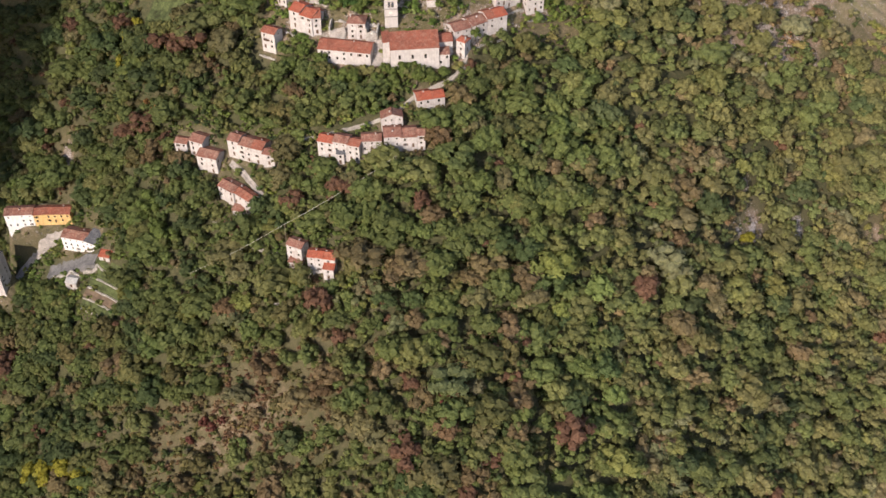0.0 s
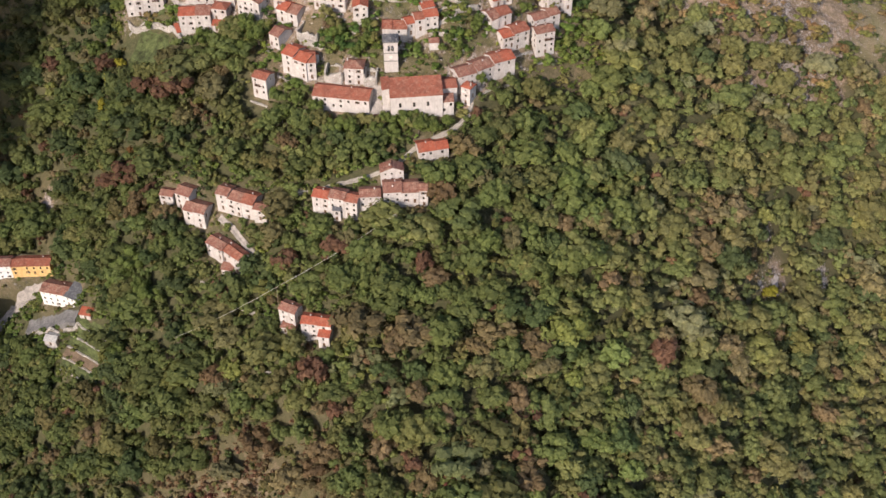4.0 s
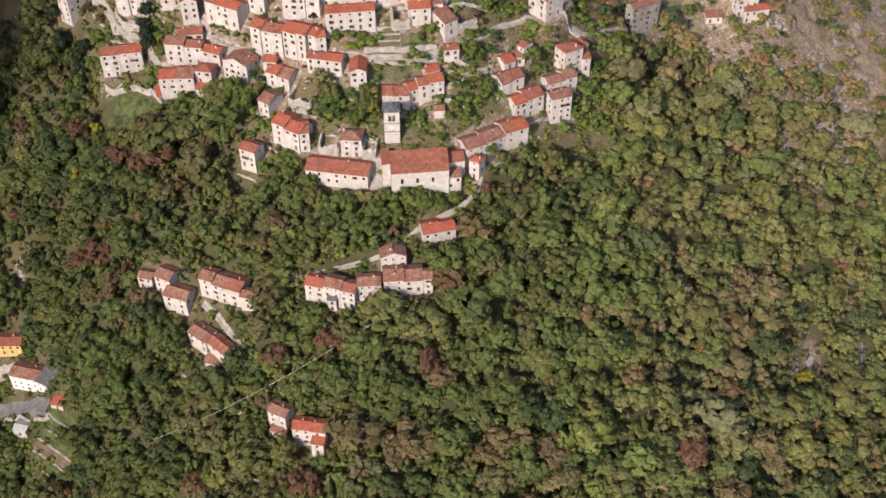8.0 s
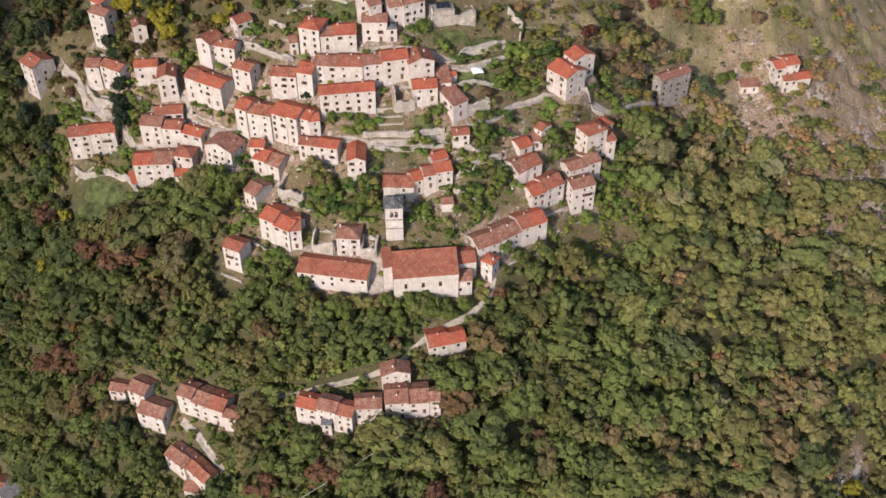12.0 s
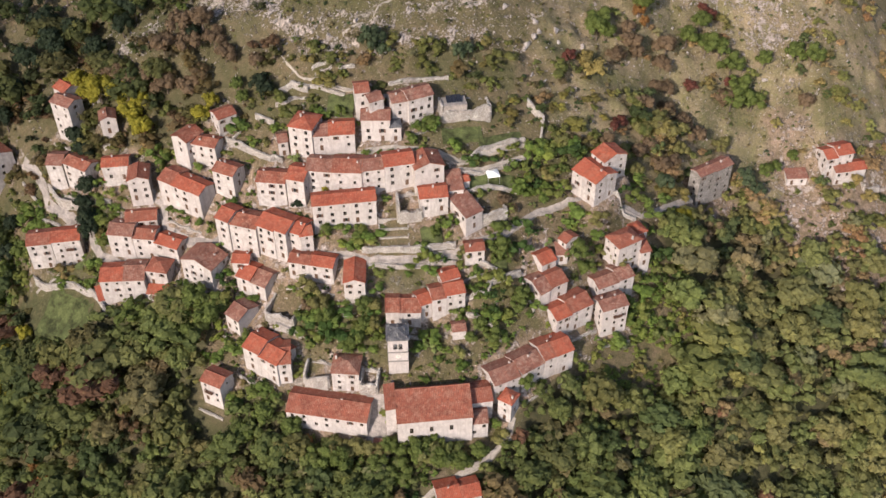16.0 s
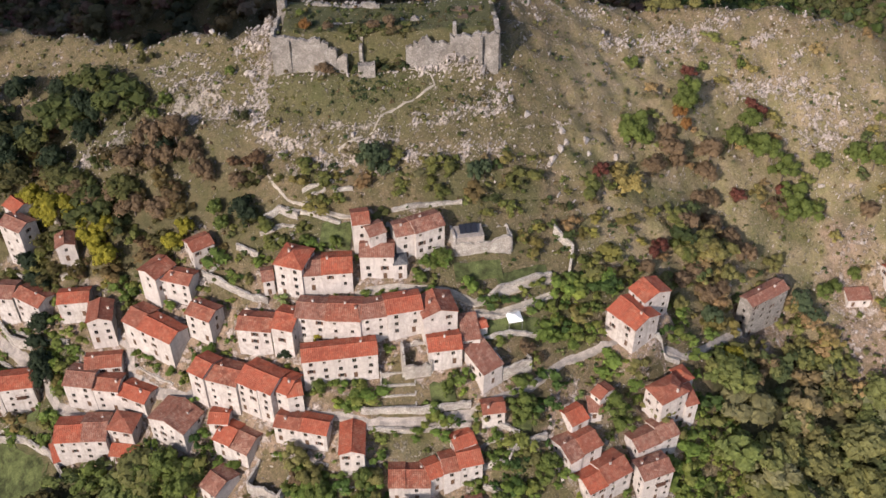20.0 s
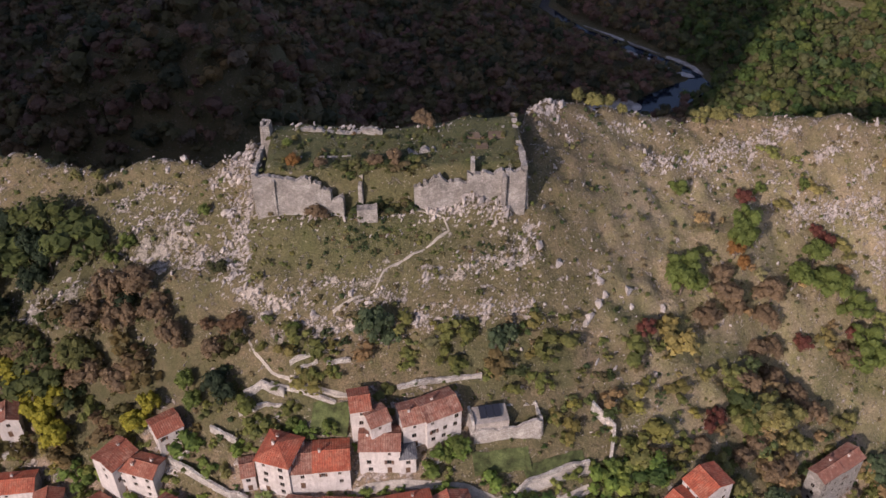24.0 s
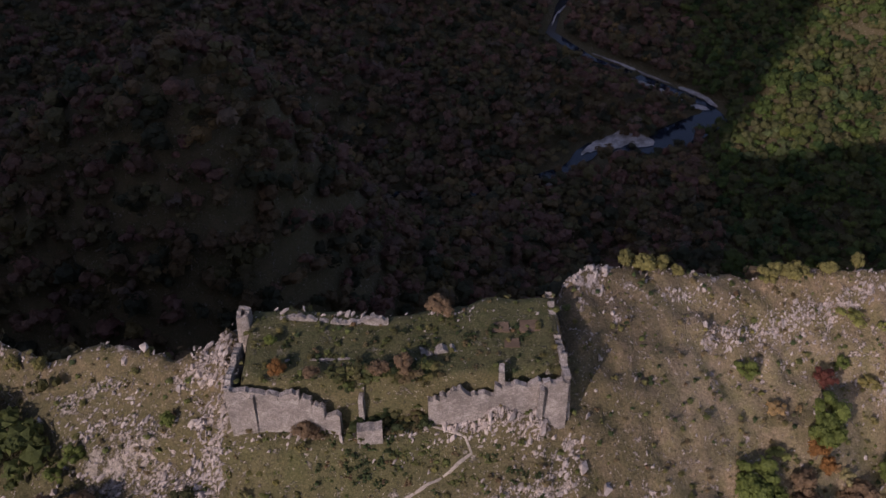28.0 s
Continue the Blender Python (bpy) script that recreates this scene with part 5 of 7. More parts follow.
way("hamlet_yard", "grey asphalt yard of the lower hamlet", [(-190, -36.5), (-180, -40), (-168, -45), (-157, -52)], 4.8, ASPHALT, 0.4)
way("hamlet_lane", "grey lane of the lower hamlet", [(-212, -30), (-200, -26), (-190, -24), (-180, -24)], 3.5, PAVING, 0.3)
for _k, _l in enumerate([[(-158.0, -52.0), (-138.9, -68.2)], [(-160.1, -54.6), (-140.8, -70.9)], [(-162.1, -57.4), (-142.8, -73.6)], [(-164.1, -60.2), (-144.7, -76.3)], [(-166.1, -63.1), (-146.6, -79.0)]]):
    way("garden_bed", "green terraced kitchen garden bed" if _k != 3 else "brown terraced kitchen garden bed", _l, 2.3, LAWN if _k != 3 else SOIL, 0.3, "garden bed", "")
    wall_run("terrace_wall", "low dry-stone terrace wall of the kitchen garden", [(_l[0][0] - 1.2, _l[0][1] - 1.4), (_l[1][0] - 1.2, _l[1][1] - 1.4)], 0.8, 0.5, group="terrace walls")
for _l, _w, _m in (([(1, 49), (8, 52), (14, 54)], 2.5, LAWN), ([(-3, 38.5), (4, 40.5), (12, 42)], 3.5, LAWN), ([(-16, 25), (-10, 26)], 4.0, LAWN), ([(-134, 27), (-118, 18)], 11.0, LAWN), ([(-128, 36.5), (-120, 34)], 3.0, LAWN), ([(5, 22), (9, 22)], 3.5, LAWN), ([(-44, 58), (-36, 57)], 5.0, LAWN), ([(-10, 50), (2, 52)], 3.5, LAWN)):
    way("garden_plot", "terraced garden plot of grass" if _m is LAWN else "dug brown terraced garden plot", _l, _w, _m, 0.2, "garden plot", "")


def terrace_wall(height, *line):
    wall_run("terrace_wall", "rough pale dry-stone retaining wall" if height > 1.3 else "low pale dry-stone wall", list(line), height, 0.6, group="terrace walls")


terrace_wall(2.2, (-137, 34), (-130, 31.5), (-123, 29), (-115, 24), (-111, 19))
terrace_wall(3.2, (-134, 56), (-129, 51), (-123, 48.6))
terrace_wall(2.0, (-33, 21.4), (-29, 21.2), (-18, 21.6), (-11, 22.6), (-6, 23.4))
terrace_wall(1.4, (-2, 45), (2, 48), (9, 51), (15, 53))
terrace_wall(1.3, (-5, 41), (2, 42), (9, 45), (15, 48))
terrace_wall(1.4, (-3, 36.8), (6, 39), (14, 40))
terrace_wall(2.2, (3, 15), (9, 18), (13, 20))
terrace_wall(2.0, (-75, 54), (-68, 50), (-61, 46), (-57, 45))
terrace_wall(1.8, (-59, 63), (-55, 64), (-50, 62))
terrace_wall(1.2, (-53, 64), (-46, 62), (-39, 60))
terrace_wall(2.0, (-3, 13), (3, 12.5), (5, 17))
terrace_wall(1.8, (1, 20), (6, 19))
terrace_wall(1.0, (-67, -45.5), (-60, -44.5), (-55, -44.5))
terrace_wall(1.3, (-34, 18.6), (-30, 17.9), (-22, 18.1), (-14, 18.9), (-6, 20.4))
terrace_wall(1.2, (-146, 64), (-139, 56), (-137, 51), (-128, 45.5), (-121, 42))
terrace_wall(1.2, (-80, -77.5), (-72, -82), (-64, -86))
terrace_wall(1.8, (-186, -41), (-168, -50), (-157, -56))
terrace_wall(3.0, (16, 63), (21, 60), (20, 55))
terrace_wall(1.6, (-3, 9), (4, 6), (7, 3))
terrace_wall(2.5, (-58, 7), (-50, 4))
terrace_wall(1.6, (-95, 22), (-86, 19))
terrace_wall(1.5, (-120, 49), (-112, 47))
terrace_wall(1.0, (-69, -101), (-62, -103))
terrace_wall(1.2, (-98, -64), (-90, -68))
terrace_wall(1.2, (-94, -67), (-86, -70))
terrace_wall(1.2, (40, 43), (50, 44))
terrace_wall(1.6, (-66, 58), (-60, 55))
terrace_wall(0.7, (-49, 66.6), (-43, 68.2), (-40, 68.6))
terrace_wall(0.7, (-48, 65.2), (-43, 66.6))
terrace_wall(0.8, (-41, 66.2), (-36, 66.8))
terrace_wall(1.0, (-60, 60), (-54, 61), (-50, 60))
terrace_wall(1.2, (-57, 57.5), (-51, 58))
terrace_wall(1.0, (-26, 62), (-18, 63.5), (-8, 65))


def terraced_garden(x0, x1, steps):
    """Garden beds that climb the slope behind stone walls: front of each step, height of its wall, its bed."""
    root = thing("terraced_garden", pose((x0 + x1) / 2, steps[0][0], steps[0][1] - 2, 0, 0, 4), "stepped village garden of grass beds behind pale stone walls", "garden")
    a = (x1 - x0) / 2
    for (y, z, bed), (y1, z1, _bed) in zip(steps[:-1], steps[1:]):
        y, y1, z = y - steps[0][0], y1 - steps[0][0], z - steps[0][1] + 2
        bm = bmesh.new()
        box(bm, -a, a, y, y + 0.45, z - 4, z)
        for sx in (-1, 1):
            box(bm, sx * a - 0.2, sx * a + 0.2, y + 0.45, y1, z - 4, z + 0.25)
        part("retaining_wall", bm, DRY_WALL, root)
        bm = bmesh.new()
        n = 8
        top = [[bm.verts.new((-a + 0.2 + (2 * a - 0.4) * i / n, yy, z - 0.12 + 0.1 * math.sin(i * 2.3 + yy * 3))) for i in range(n + 1)] for yy in (y + 0.45, (y + y1) / 2, y1)]
        for r0, r1 in zip(top[:-1], top[1:]):
            for i in range(n):
                bm.faces.new((r0[i], r0[i + 1], r1[i + 1], r1[i]))
        part("bed", bm, bed, root)


terraced_garden(-27.8, -19.4, [(22.0, 25.7, LAWN), (24.2, 27.3, SOIL), (26.2, 28.9, LAWN), (28.8, 30.4, SOIL), (29.6, 31.0, SOIL)])
FOOTPRINTS.append((-23.6, 25.8, 4.4, 4.0, radians(4)))

# low walls hold up the yards in front of the houses
for _x, _y, _e, _w, _d, _h, _r, *_ in PLANNED:
    _c, _s = math.cos(radians(_r)), math.sin(radians(_r))
    _off = _d / 2 + 2.1 + (_x * 3 % 1) * 0.9
    _l = [(_x + _u * _c + _off * _s, _y + _u * _s - _off * _c) for _u in (-_w / 2 - 0.8, 0, _w / 2 + 0.8)]
    _q = np.array(along(_l, 0.8))
    if _w > 4.5 and -24 < _y < 75 and -150 < _x < 75 and not inside_footprints(_q[:, 0], _q[:, 1], 0.5).any() and way_distance(_q[:, 0], _q[:, 1]).min() > 0.3:
        wall_run("terrace_wall", "low pale dry-stone wall before a house", _l, 0.45 + (_y * 7 % 1) * 0.6, 0.5, group="terrace walls")


def roofless(x, y, rot, w, d, tall, label, seed=0):
    """A roofless shell of four broken walls on the slope."""
    m = pose(x, y, 0, 0, 0, rot)
    c = [(m @ Vector((sx * w / 2, sy * d / 2, 0))).to_2d() for sx, sy in ((-1, -1), (1, -1), (1, 1), (-1, 1))]
    pts = [tuple(v) for v in c]
    root = thing("roofless_ruin", pose(0, 0, 0), label, "ruin")
    level = sum(gz(*p) for p in pts) / 4 + tall * 0.5
    for k in range(4):
        ob = wall_run("broken_wall", "", [pts[k], pts[(k + 1) % 4]], tall, 0.6, DRY_WALL, top=level + 0.35 * k, ragged=0.9, seed=seed + k)
        ob.parent = root
        for key in ("label", "category"):
            if key in ob:
                del ob[key]
    FOOTPRINTS.append((x, y, w / 2, d / 2, radians(rot)))


roofless(-55.5, 10.5, -25, 9, 6, 4, "roofless pale stone ruin with broken walls", 1)
roofless(-45.0, -4.5, -12, 7, 5, 4, "roofless stone ruin beside the long house", 2)
roofless(-30.3, -7.0, -8, 4.5, 5, 5, "roofless stone shell with empty window openings", 3)
roofless(-19.5, 31.5, 8, 6.5, 6, 5, "roofless pale ruin among the row houses", 4)
roofless(4.5, 33.5, 20, 8, 5, 4, "pale broken walls of a fallen house", 5)
roofless(-3.2, 57.7, 10, 14.7, 5.4, 4.5, "roofless pale stone shell of a long shed", 7)
_bm = bmesh.new()
slab(_bm, [(-3.6, -2.3, 0), (3.6, -2.3, 0), (3.6, 2.3, 0.15), (-3.6, 2.3, 0.15)], 3.4)
_shed = thing("shed", pose(-6.4, 57.1, gz(-6.4, 57.1) + 3.0, 0, 0, 10), "flat-roofed grey concrete shed inside the shell", "shed")
part("body", _bm, PAVING, _shed)
roofless(137, 79, 10, 6, 4, 3, "crumbled stone shell beside the hillside house", 6)


# ---- the castle ruin on the ridge ----
def castle():
    root = thing("castle_ruin", pose(-28, 95, 76), "ruined grey stone castle walls round a grassy terrace", "castle ruin")

    def add(name, points, top, ragged, thick=1.1, mat=RUIN_WALL, low=None, seed=0, label=""):
        ob = wall_run(name, label, points, 8, thick, mat, top=top, ragged=ragged, step=0.55, seed=seed)
        del ob["category"]
        if "label" in ob and not label:
            del ob["label"]
        ob.parent = root
        ob.matrix_parent_inverse = root.matrix_basis.inverted()
    add("curtain_wall", [(-57.2, 94.6), (-50, 94.5), (-44.7, 94.3)], 86.3, 0.55, seed=1)
    add("curtain_wall", [(-44.7, 94.3), (-43.4, 94.25), (-42.7, 94.2)], 85.3, 0.7, seed=22)
    add("curtain_wall", [(-42.7, 94.2), (-40.5, 93.7)], 84.2, 0.8, seed=2)
    add("curtain_wall", [(-40.5, 93.7), (-37.8, 93.2)], 81.6, 0.8, seed=3)
    add("curtain_wall", [(-22.6, 95.2), (-20.6, 95.3)], 84.2, 1.0, seed=4)
    add("curtain_wall", [(-20.6, 95.3), (-17, 95.5), (-13.9, 95.8)], 85.7, 1.0, seed=19)
    add("curtain_wall", [(-13.9, 95.8), (-11.0, 96.0)], 84.4, 0.5, mat=RUIN_WALL, seed=5)
    add("curtain_wall", [(-11.0, 96.0), (-3.0, 96.8)], 86.2, 0.7, seed=6)
    add("curtain_wall", [(-2.7, 96.6), (1.8, 96.9)], 86.3, 0.6, seed=7)
    add("buttress", [(-3.0, 96.4), (-2.9, 94.6)], 86.0, 0.1, 0.7, seed=8)
    add("buttress", [(-52.8, 94.4), (-52.9, 93.2)], 85.8, 0.1, 0.6, seed=9)
    add("side_wall", [(1.5, 97.0), (1.0, 104), (0.3, 112), (0.0, 119)], 87.0, 0.8, 1.2, RUIN_WALL, seed=10)
    add("side_wall", [(-57.2, 94.6), (-57.2, 100), (-56.6, 106)], 86.6, 0.7, 1.0, seed=11)
    add("tower_stub", [(-57.0, 109.5), (-55.6, 109.8), (-55.4, 112.0), (-57.0, 112.2), (-57.1, 109.6)], 89.2, 0.5, 0.7, seed=12)
    add("pier", [(-9.9, 96.6), (-9.8, 98.6)], 88.4, 0.2, 0.9, RUIN_WALL, seed=13)
    add("gate_block", [(-35.0, 91.7), (-30.6, 92.0)], 80.2, 0.3, 2.0, seed=14)
    add("inner_wall", [(-34.4, 94.6), (-34.2, 97.0)], 83.5, 0.5, 0.8, seed=15)
    add("inner_footing", [(-24, 103.4), (-15, 104.9)], 86.9, 0.6, 1.6, RUIN_WALL, seed=16)
    add("inner_footing", [(-48, 101.5), (-36, 101.8)], 86.4, 0.15, 0.5, RUIN_WALL, seed=17)
    add("rim_wall", [(-50, 112.0), (-44, 111.6), (-38, 110.8), (-30, 110.9)], 86.9, 0.5, 0.9, RUIN_WALL, seed=18)
    for k, (x, y, s) in enumerate(((-9.5, 109.5, 1.6), (-4.2, 110.0, 1.9), (-7.6, 105.6, 1.4))):
        z = gz(x, y) + 0.1
        bm = bmesh.new()
        slab(bm, [(x - s, y - s * 0.8, z + 0.12), (x + s, y - s * 0.7, z + 0.12), (x + s * 0.9, y + s * 0.8, z + 0.12), (x - s * 0.9, y + s * 0.7, z + 0.12)], 0.6)
        ob = part("earth_floor", bm, SOIL, root, "bare reddish earth patch")
        ob.matrix_parent_inverse = root.matrix_basis.inverted()


castle()


# ---- rocks ----
def rock_shape(seed):
    r = random.Random(seed)
    bm = bmesh.new()
    for _ in range(13):
        v = Vector((r.gauss(0, 1), r.gauss(0, 1), r.gauss(0, 1))).normalized()
        bm.verts.new((v.x * r.uniform(0.7, 1.1), v.y * r.uniform(0.6, 1.0), v.z * r.uniform(0.6, 1.0)))
    hull = bmesh.ops.convex_hull(bm, input=bm.verts)
    bmesh.ops.delete(bm, geom=[g for g in hull["geom_interior"] if isinstance(g, bmesh.types.BMVert)], context="VERTS")
    bmesh.ops.triangulate(bm, faces=bm.faces)
    bm.verts.index_update()
    v = np.array([tuple(q.co) for q in bm.verts])
    f = np.array([[q.index for q in p.verts] for p in bm.faces])
    bm.free()
    return v, f


ROCKS = [rock_shape(k) for k in range(10)]
_rng = np.random.RandomState(5)


def place_rocks(name, label, xs, ys, sizes, seed):
    r = np.random.RandomState(seed)
    vs, fs, n = [], [], 0
    for x, y, s in zip(xs, ys, sizes):
        v, f = ROCKS[r.randint(len(ROCKS))]
        a = r.normal(0, 0.35) + 1.15
        sc = s * np.array([r.uniform(0.8, 1.7), r.uniform(0.45, 0.85), r.uniform(0.6, 1.15)])
        p = v * sc
        c, t = np.cos(a), np.sin(a)
        p = np.stack([p[:, 0] * c - p[:, 1] * t + x, p[:, 0] * t + p[:, 1] * c + y, p[:, 2] + gz(x, y) + 0.15 * s], 1)
        vs.append(p), fs.append(f + n)
        n += len(v)
    me = mesh_from(name, np.concatenate(vs), np.concatenate(fs).ravel(), 3, ROCK)
    tagged(new(name, me), label, "rocks", kind="stuff")


def scatter_rocks():
    px, py, ps = [], [], []
    for cx, cy, a, b, s in OUTCROPS:
        n = int(a * b * 3.0 * s)
        x, y = cx + _rng.normal(0, 0.68, n) * a, cy + _rng.normal(0, 0.68, n) * b
        y = y + 0.22 * (x - cx) * (0.3 if cy < 85 else -0.3)
        y = np.where(_rng.uniform(0, 1, n) < 0.6, np.round(y / 1.9) * 1.9 + _rng.normal(0, 0.22, n) + 0.5 * np.sin(x * 0.35), y)
        px.append(x), py.append(y), ps.append(np.minimum(0.14 + _rng.exponential(0.15, n), 0.95) * (0.7 + 0.3 * s))
    for width, line in ROCK_BANDS:
        for (ax, ay), (bx, by) in zip(line[:-1], line[1:]):
            n = int(math.hypot(bx - ax, by - ay) * width * 3.0)
            u, v = _rng.uniform(0, 1, n), _rng.normal(0, 0.36, n) * width
            l = math.hypot(bx - ax, by - ay)
            x, y = ax + (bx - ax) * u - (by - ay) / l * v, ay + (by - ay) * u + (bx - ax) / l * v
            px.append(x), py.append(y), ps.append(np.minimum(0.16 + _rng.exponential(0.16, n), 0.95))
    n = 3400
    x, y = _rng.uniform(-125, 130, n), _rng.uniform(66, 150, n)
    thick = waves(x, y, 24, 71) > _rng.uniform(-0.9, 0.5, n)
    x, y = x[thick], y[thick]
    n = len(x)
    px.append(x), py.append(y), ps.append(0.12 + _rng.exponential(0.13, n))
    n = 170
    x = _rng.uniform(-120, 105, n)
    px.append(x), py.append(ridge_line(x) - np.abs(_rng.normal(0, 1.6, n))), ps.append(0.15 + _rng.exponential(0.2, n))
    n = 130
    x = _rng.uniform(-57, 2, n)
    px.append(x), py.append(92.3 + _rng.normal(0, 0.9, n)), ps.append(0.25 + _rng.exponential(0.2, n))
    n = 420
    px.append(_rng.uniform(-20, -2, n)), py.append(94.2 + _rng.normal(0, 1.0, n)), ps.append(0.2 + _rng.exponential(0.2, n))
    n = 520
    px.append(_rng.normal(-62.5, 2.2, n)), py.append(_rng.uniform(80, 112, n)), ps.append(0.2 + _rng.exponential(0.22, n))
    x, y, s = np.concatenate(px), np.concatenate(py), np.concatenate(ps)
    keep = (y < ridge_line(x)) & (way_distance(x, y) > 0.25) & ~((x > -56) & (x < 0.5) & (y > 95.5) & (y < 109)) & ~inside_footprints(x, y, 0.4)
    place_rocks("limestone_rocks", "weathered pale limestone rocks breaking through dry grass", x[keep], y[keep], s[keep], 9)


scatter_rocks()


def boulder(x, y, s, lean, label="large pale limestone boulder in dry grass"):
    v, f = ROCKS[int(abs(x * 3 + y)) % len(ROCKS)]
    me = mesh_from("boulder", v * np.array([s * 0.55, s * 0.95, s * 0.7]), f.ravel(), 3, ROCK)
    ob = new("boulder", me)
    ob.matrix_basis = pose(x, y, gz(x, y) + 0.1 * s, lean, 0, -25 + (x * 13) % 20)
    tagged(ob, label, "boulder", "boulders on the hill")


for _x, _y, _s, _t in ((26, 88, 1.9, 10), (27, 86, 1.6, 30), (19.5, 88.5, 2.4, 12), (20.5, 86, 2.0, 22), (18.5, 83, 2.2, 8), (16.5, 80, 2.3, 15), (15.3, 78.5, 1.8, 0), (-77, 112.5, 1.9, 5), (-80.5, 111, 1.5, 20), (-97, 104, 1.6, 0), (13, 131, 1.8, 12), (9.5, 129.5, 1.5, 0), (11.5, 126.5, 1.3, 30), (96, 147.5, 2.4, 12), (92, 146.5, 1.6, 0), (35, 88.5, 1.7, 0), (-36, 78, 1.5, 10), (-44, 75, 1.8, 0), (32, 74, 1.4, 0), (45, 78, 1.2, 0), (9.5, 88, 1.8, 0), (5, 90.5, 2.0, 15), (-55, 76, 2.2, 10)):
    boulder(_x, _y, _s, _t)


# ---- trees ----
ICO = np.array([(0, 0, 1)] + [(0.894 * math.cos(1.2566 * k), 0.894 * math.sin(1.2566 * k), 0.447) for k in range(5)] + [(0.894 * math.cos(1.2566 * k + 0.628), 0.894 * math.sin(1.2566 * k + 0.628), -0.447) for k in range(5)] + [(0, 0, -1)])
ICO_FACES = np.array([f for k in range(5) for f in ((0, 1 + k, 1 + (k + 1) % 5), (1 + k, 6 + k, 1 + (k + 1) % 5), (1 + (k + 1) % 5, 6 + k, 6 + (k + 1) % 5), (11, 6 + (k + 1) % 5, 6 + k))])


def crown_quads(seed, n, lobes=7, flat=0.85, spray=0.27):
    """Triangles of a crown of radius 1 round the origin: uneven lobes of foliage, thick with leaf sprays."""
    r = np.random.RandomState(seed)
    a = np.arange(lobes) * 2.4 + r.uniform(0, 6.3)
    h = np.linspace(0.75, -0.25, lobes) + r.uniform(-0.12, 0.12, lobes)
    out = np.sqrt(np.clip(1 - h * h, 0, 1)) * r.uniform(0.3, 0.95, lobes)
    c = np.stack([np.cos(a) * out, np.sin(a) * out, h * 0.62], 1)
    rad = r.uniform(0.26, 0.56, lobes) * {1: 1.8, 2: 1.45, 3: 1.3, 4: 1.15}.get(lobes, 1.0)
    core = c[:, None] + ICO[None] * (rad[:, None] * r.uniform(0.72, 1.0, (lobes, 12)))[..., None]
    core = core[:, ICO_FACES].reshape(-1, 3)
    k = r.randint(0, lobes, n)
    d = r.normal(0, 1, (n, 3)) + c[k] * 1.1
    d[:, 2] += 0.55
    d /= np.linalg.norm(d, axis=1)[:, None]
    p = c[k] + d * (rad[k] * r.uniform(0.86, 1.2, n))[:, None]
    nrm = d * 1.3 + r.normal(0, 0.3, (n, 3)) + np.array([0, 0, 0.25])
    nrm /= np.linalg.norm(nrm, axis=1)[:, None]
    u = np.cross(nrm, r.normal(0, 1, (n, 3)))
    u /= np.linalg.norm(u, axis=1)[:, None]
    b = np.cross(nrm, u)
    s = (spray * r.uniform(0.5, 1.3, n))[:, None]
    e = r.uniform(0.55, 1.0, (n, 1))
    q = np.stack([p - u * s, p + u * s * 0.8 - b * s * 0.7, p + b * s * e * 1.5 + nrm * s * 0.25], 1).reshape(-1, 3)
    v = np.concatenate([core, q])
    v *= np.array([r.uniform(0.85, 1.25), r.uniform(0.8, 1.1), flat])
    return v


def forest(name, label, xs, ys, radius, tall, tints, quads, seed, spray=0.27):
    """Many trees in one mesh: crowns of leaf sprays, one tint a tree."""
    r = np.random.RandomState(seed)
    protos = [crown_quads(seed * 50 + k, quads, (1 if quads < 20 else 2 + k % 2 if quads < 40 else 3 + k % 2 if quads < 75 else 5 + k % 3 if quads < 150 else 9 + k % 4), 0.85 + 0.06 * (k % 5), spray) for k in range(10)]
    which = r.randint(0, len(protos), len(xs))
    z0 = ground_z(xs, ys)
    out, cols = [], []
    for k, pr in enumerate(protos):
        i = np.where(which == k)[0]
        if not len(i):
            continue
        a = r.uniform(0, 2 * np.pi, len(i))
        c, s = np.cos(a)[:, None], np.sin(a)[:, None]
        rr = radius[i][:, None]
        X = (pr[None, :, 0] * c - pr[None, :, 1] * s) * rr + xs[i][:, None]
        Y = (pr[None, :, 0] * s + pr[None, :, 1] * c) * rr + ys[i][:, None]
        half = np.maximum(tall[i] * 0.4, radius[i] * 0.7)[:, None]
        Z = pr[None, :, 2] * half + (z0[i] + tall[i])[:, None] - half * 0.95
        out.append(np.stack([X, Y, Z], -1).reshape(-1, 3))
        cols.append(np.repeat(tints[i], len(pr), axis=0))
    v, col = np.concatenate(out), np.concatenate(cols)
    me = mesh_from(name, v, np.arange(len(v)), 3, LEAVES, (("leaf_tint", np.concatenate([col, np.ones((len(col), 1))], 1)),))
    tagged(new(name, me), label, "trees", kind="stuff")


TINTS = np.array([(0.162, 0.152, 0.060), (0.125, 0.143, 0.050), (0.060, 0.085, 0.035), (0.185, 0.145, 0.078), (0.175, 0.115, 0.066), (0.195, 0.188, 0.06), (0.165, 0.165, 0.090)])


def jittered(x0, x1, y0, y1, step, r):
    gx, gy = np.meshgrid(np.arange(x0, x1, step), np.arange(y0, y1, step * 0.87))
    gx[1::2] += step / 2
    x, y = gx.ravel(), gy.ravel()
    return x + r.uniform(-0.42, 0.42, len(x)) * step, y + r.uniform(-0.42, 0.42, len(x)) * step


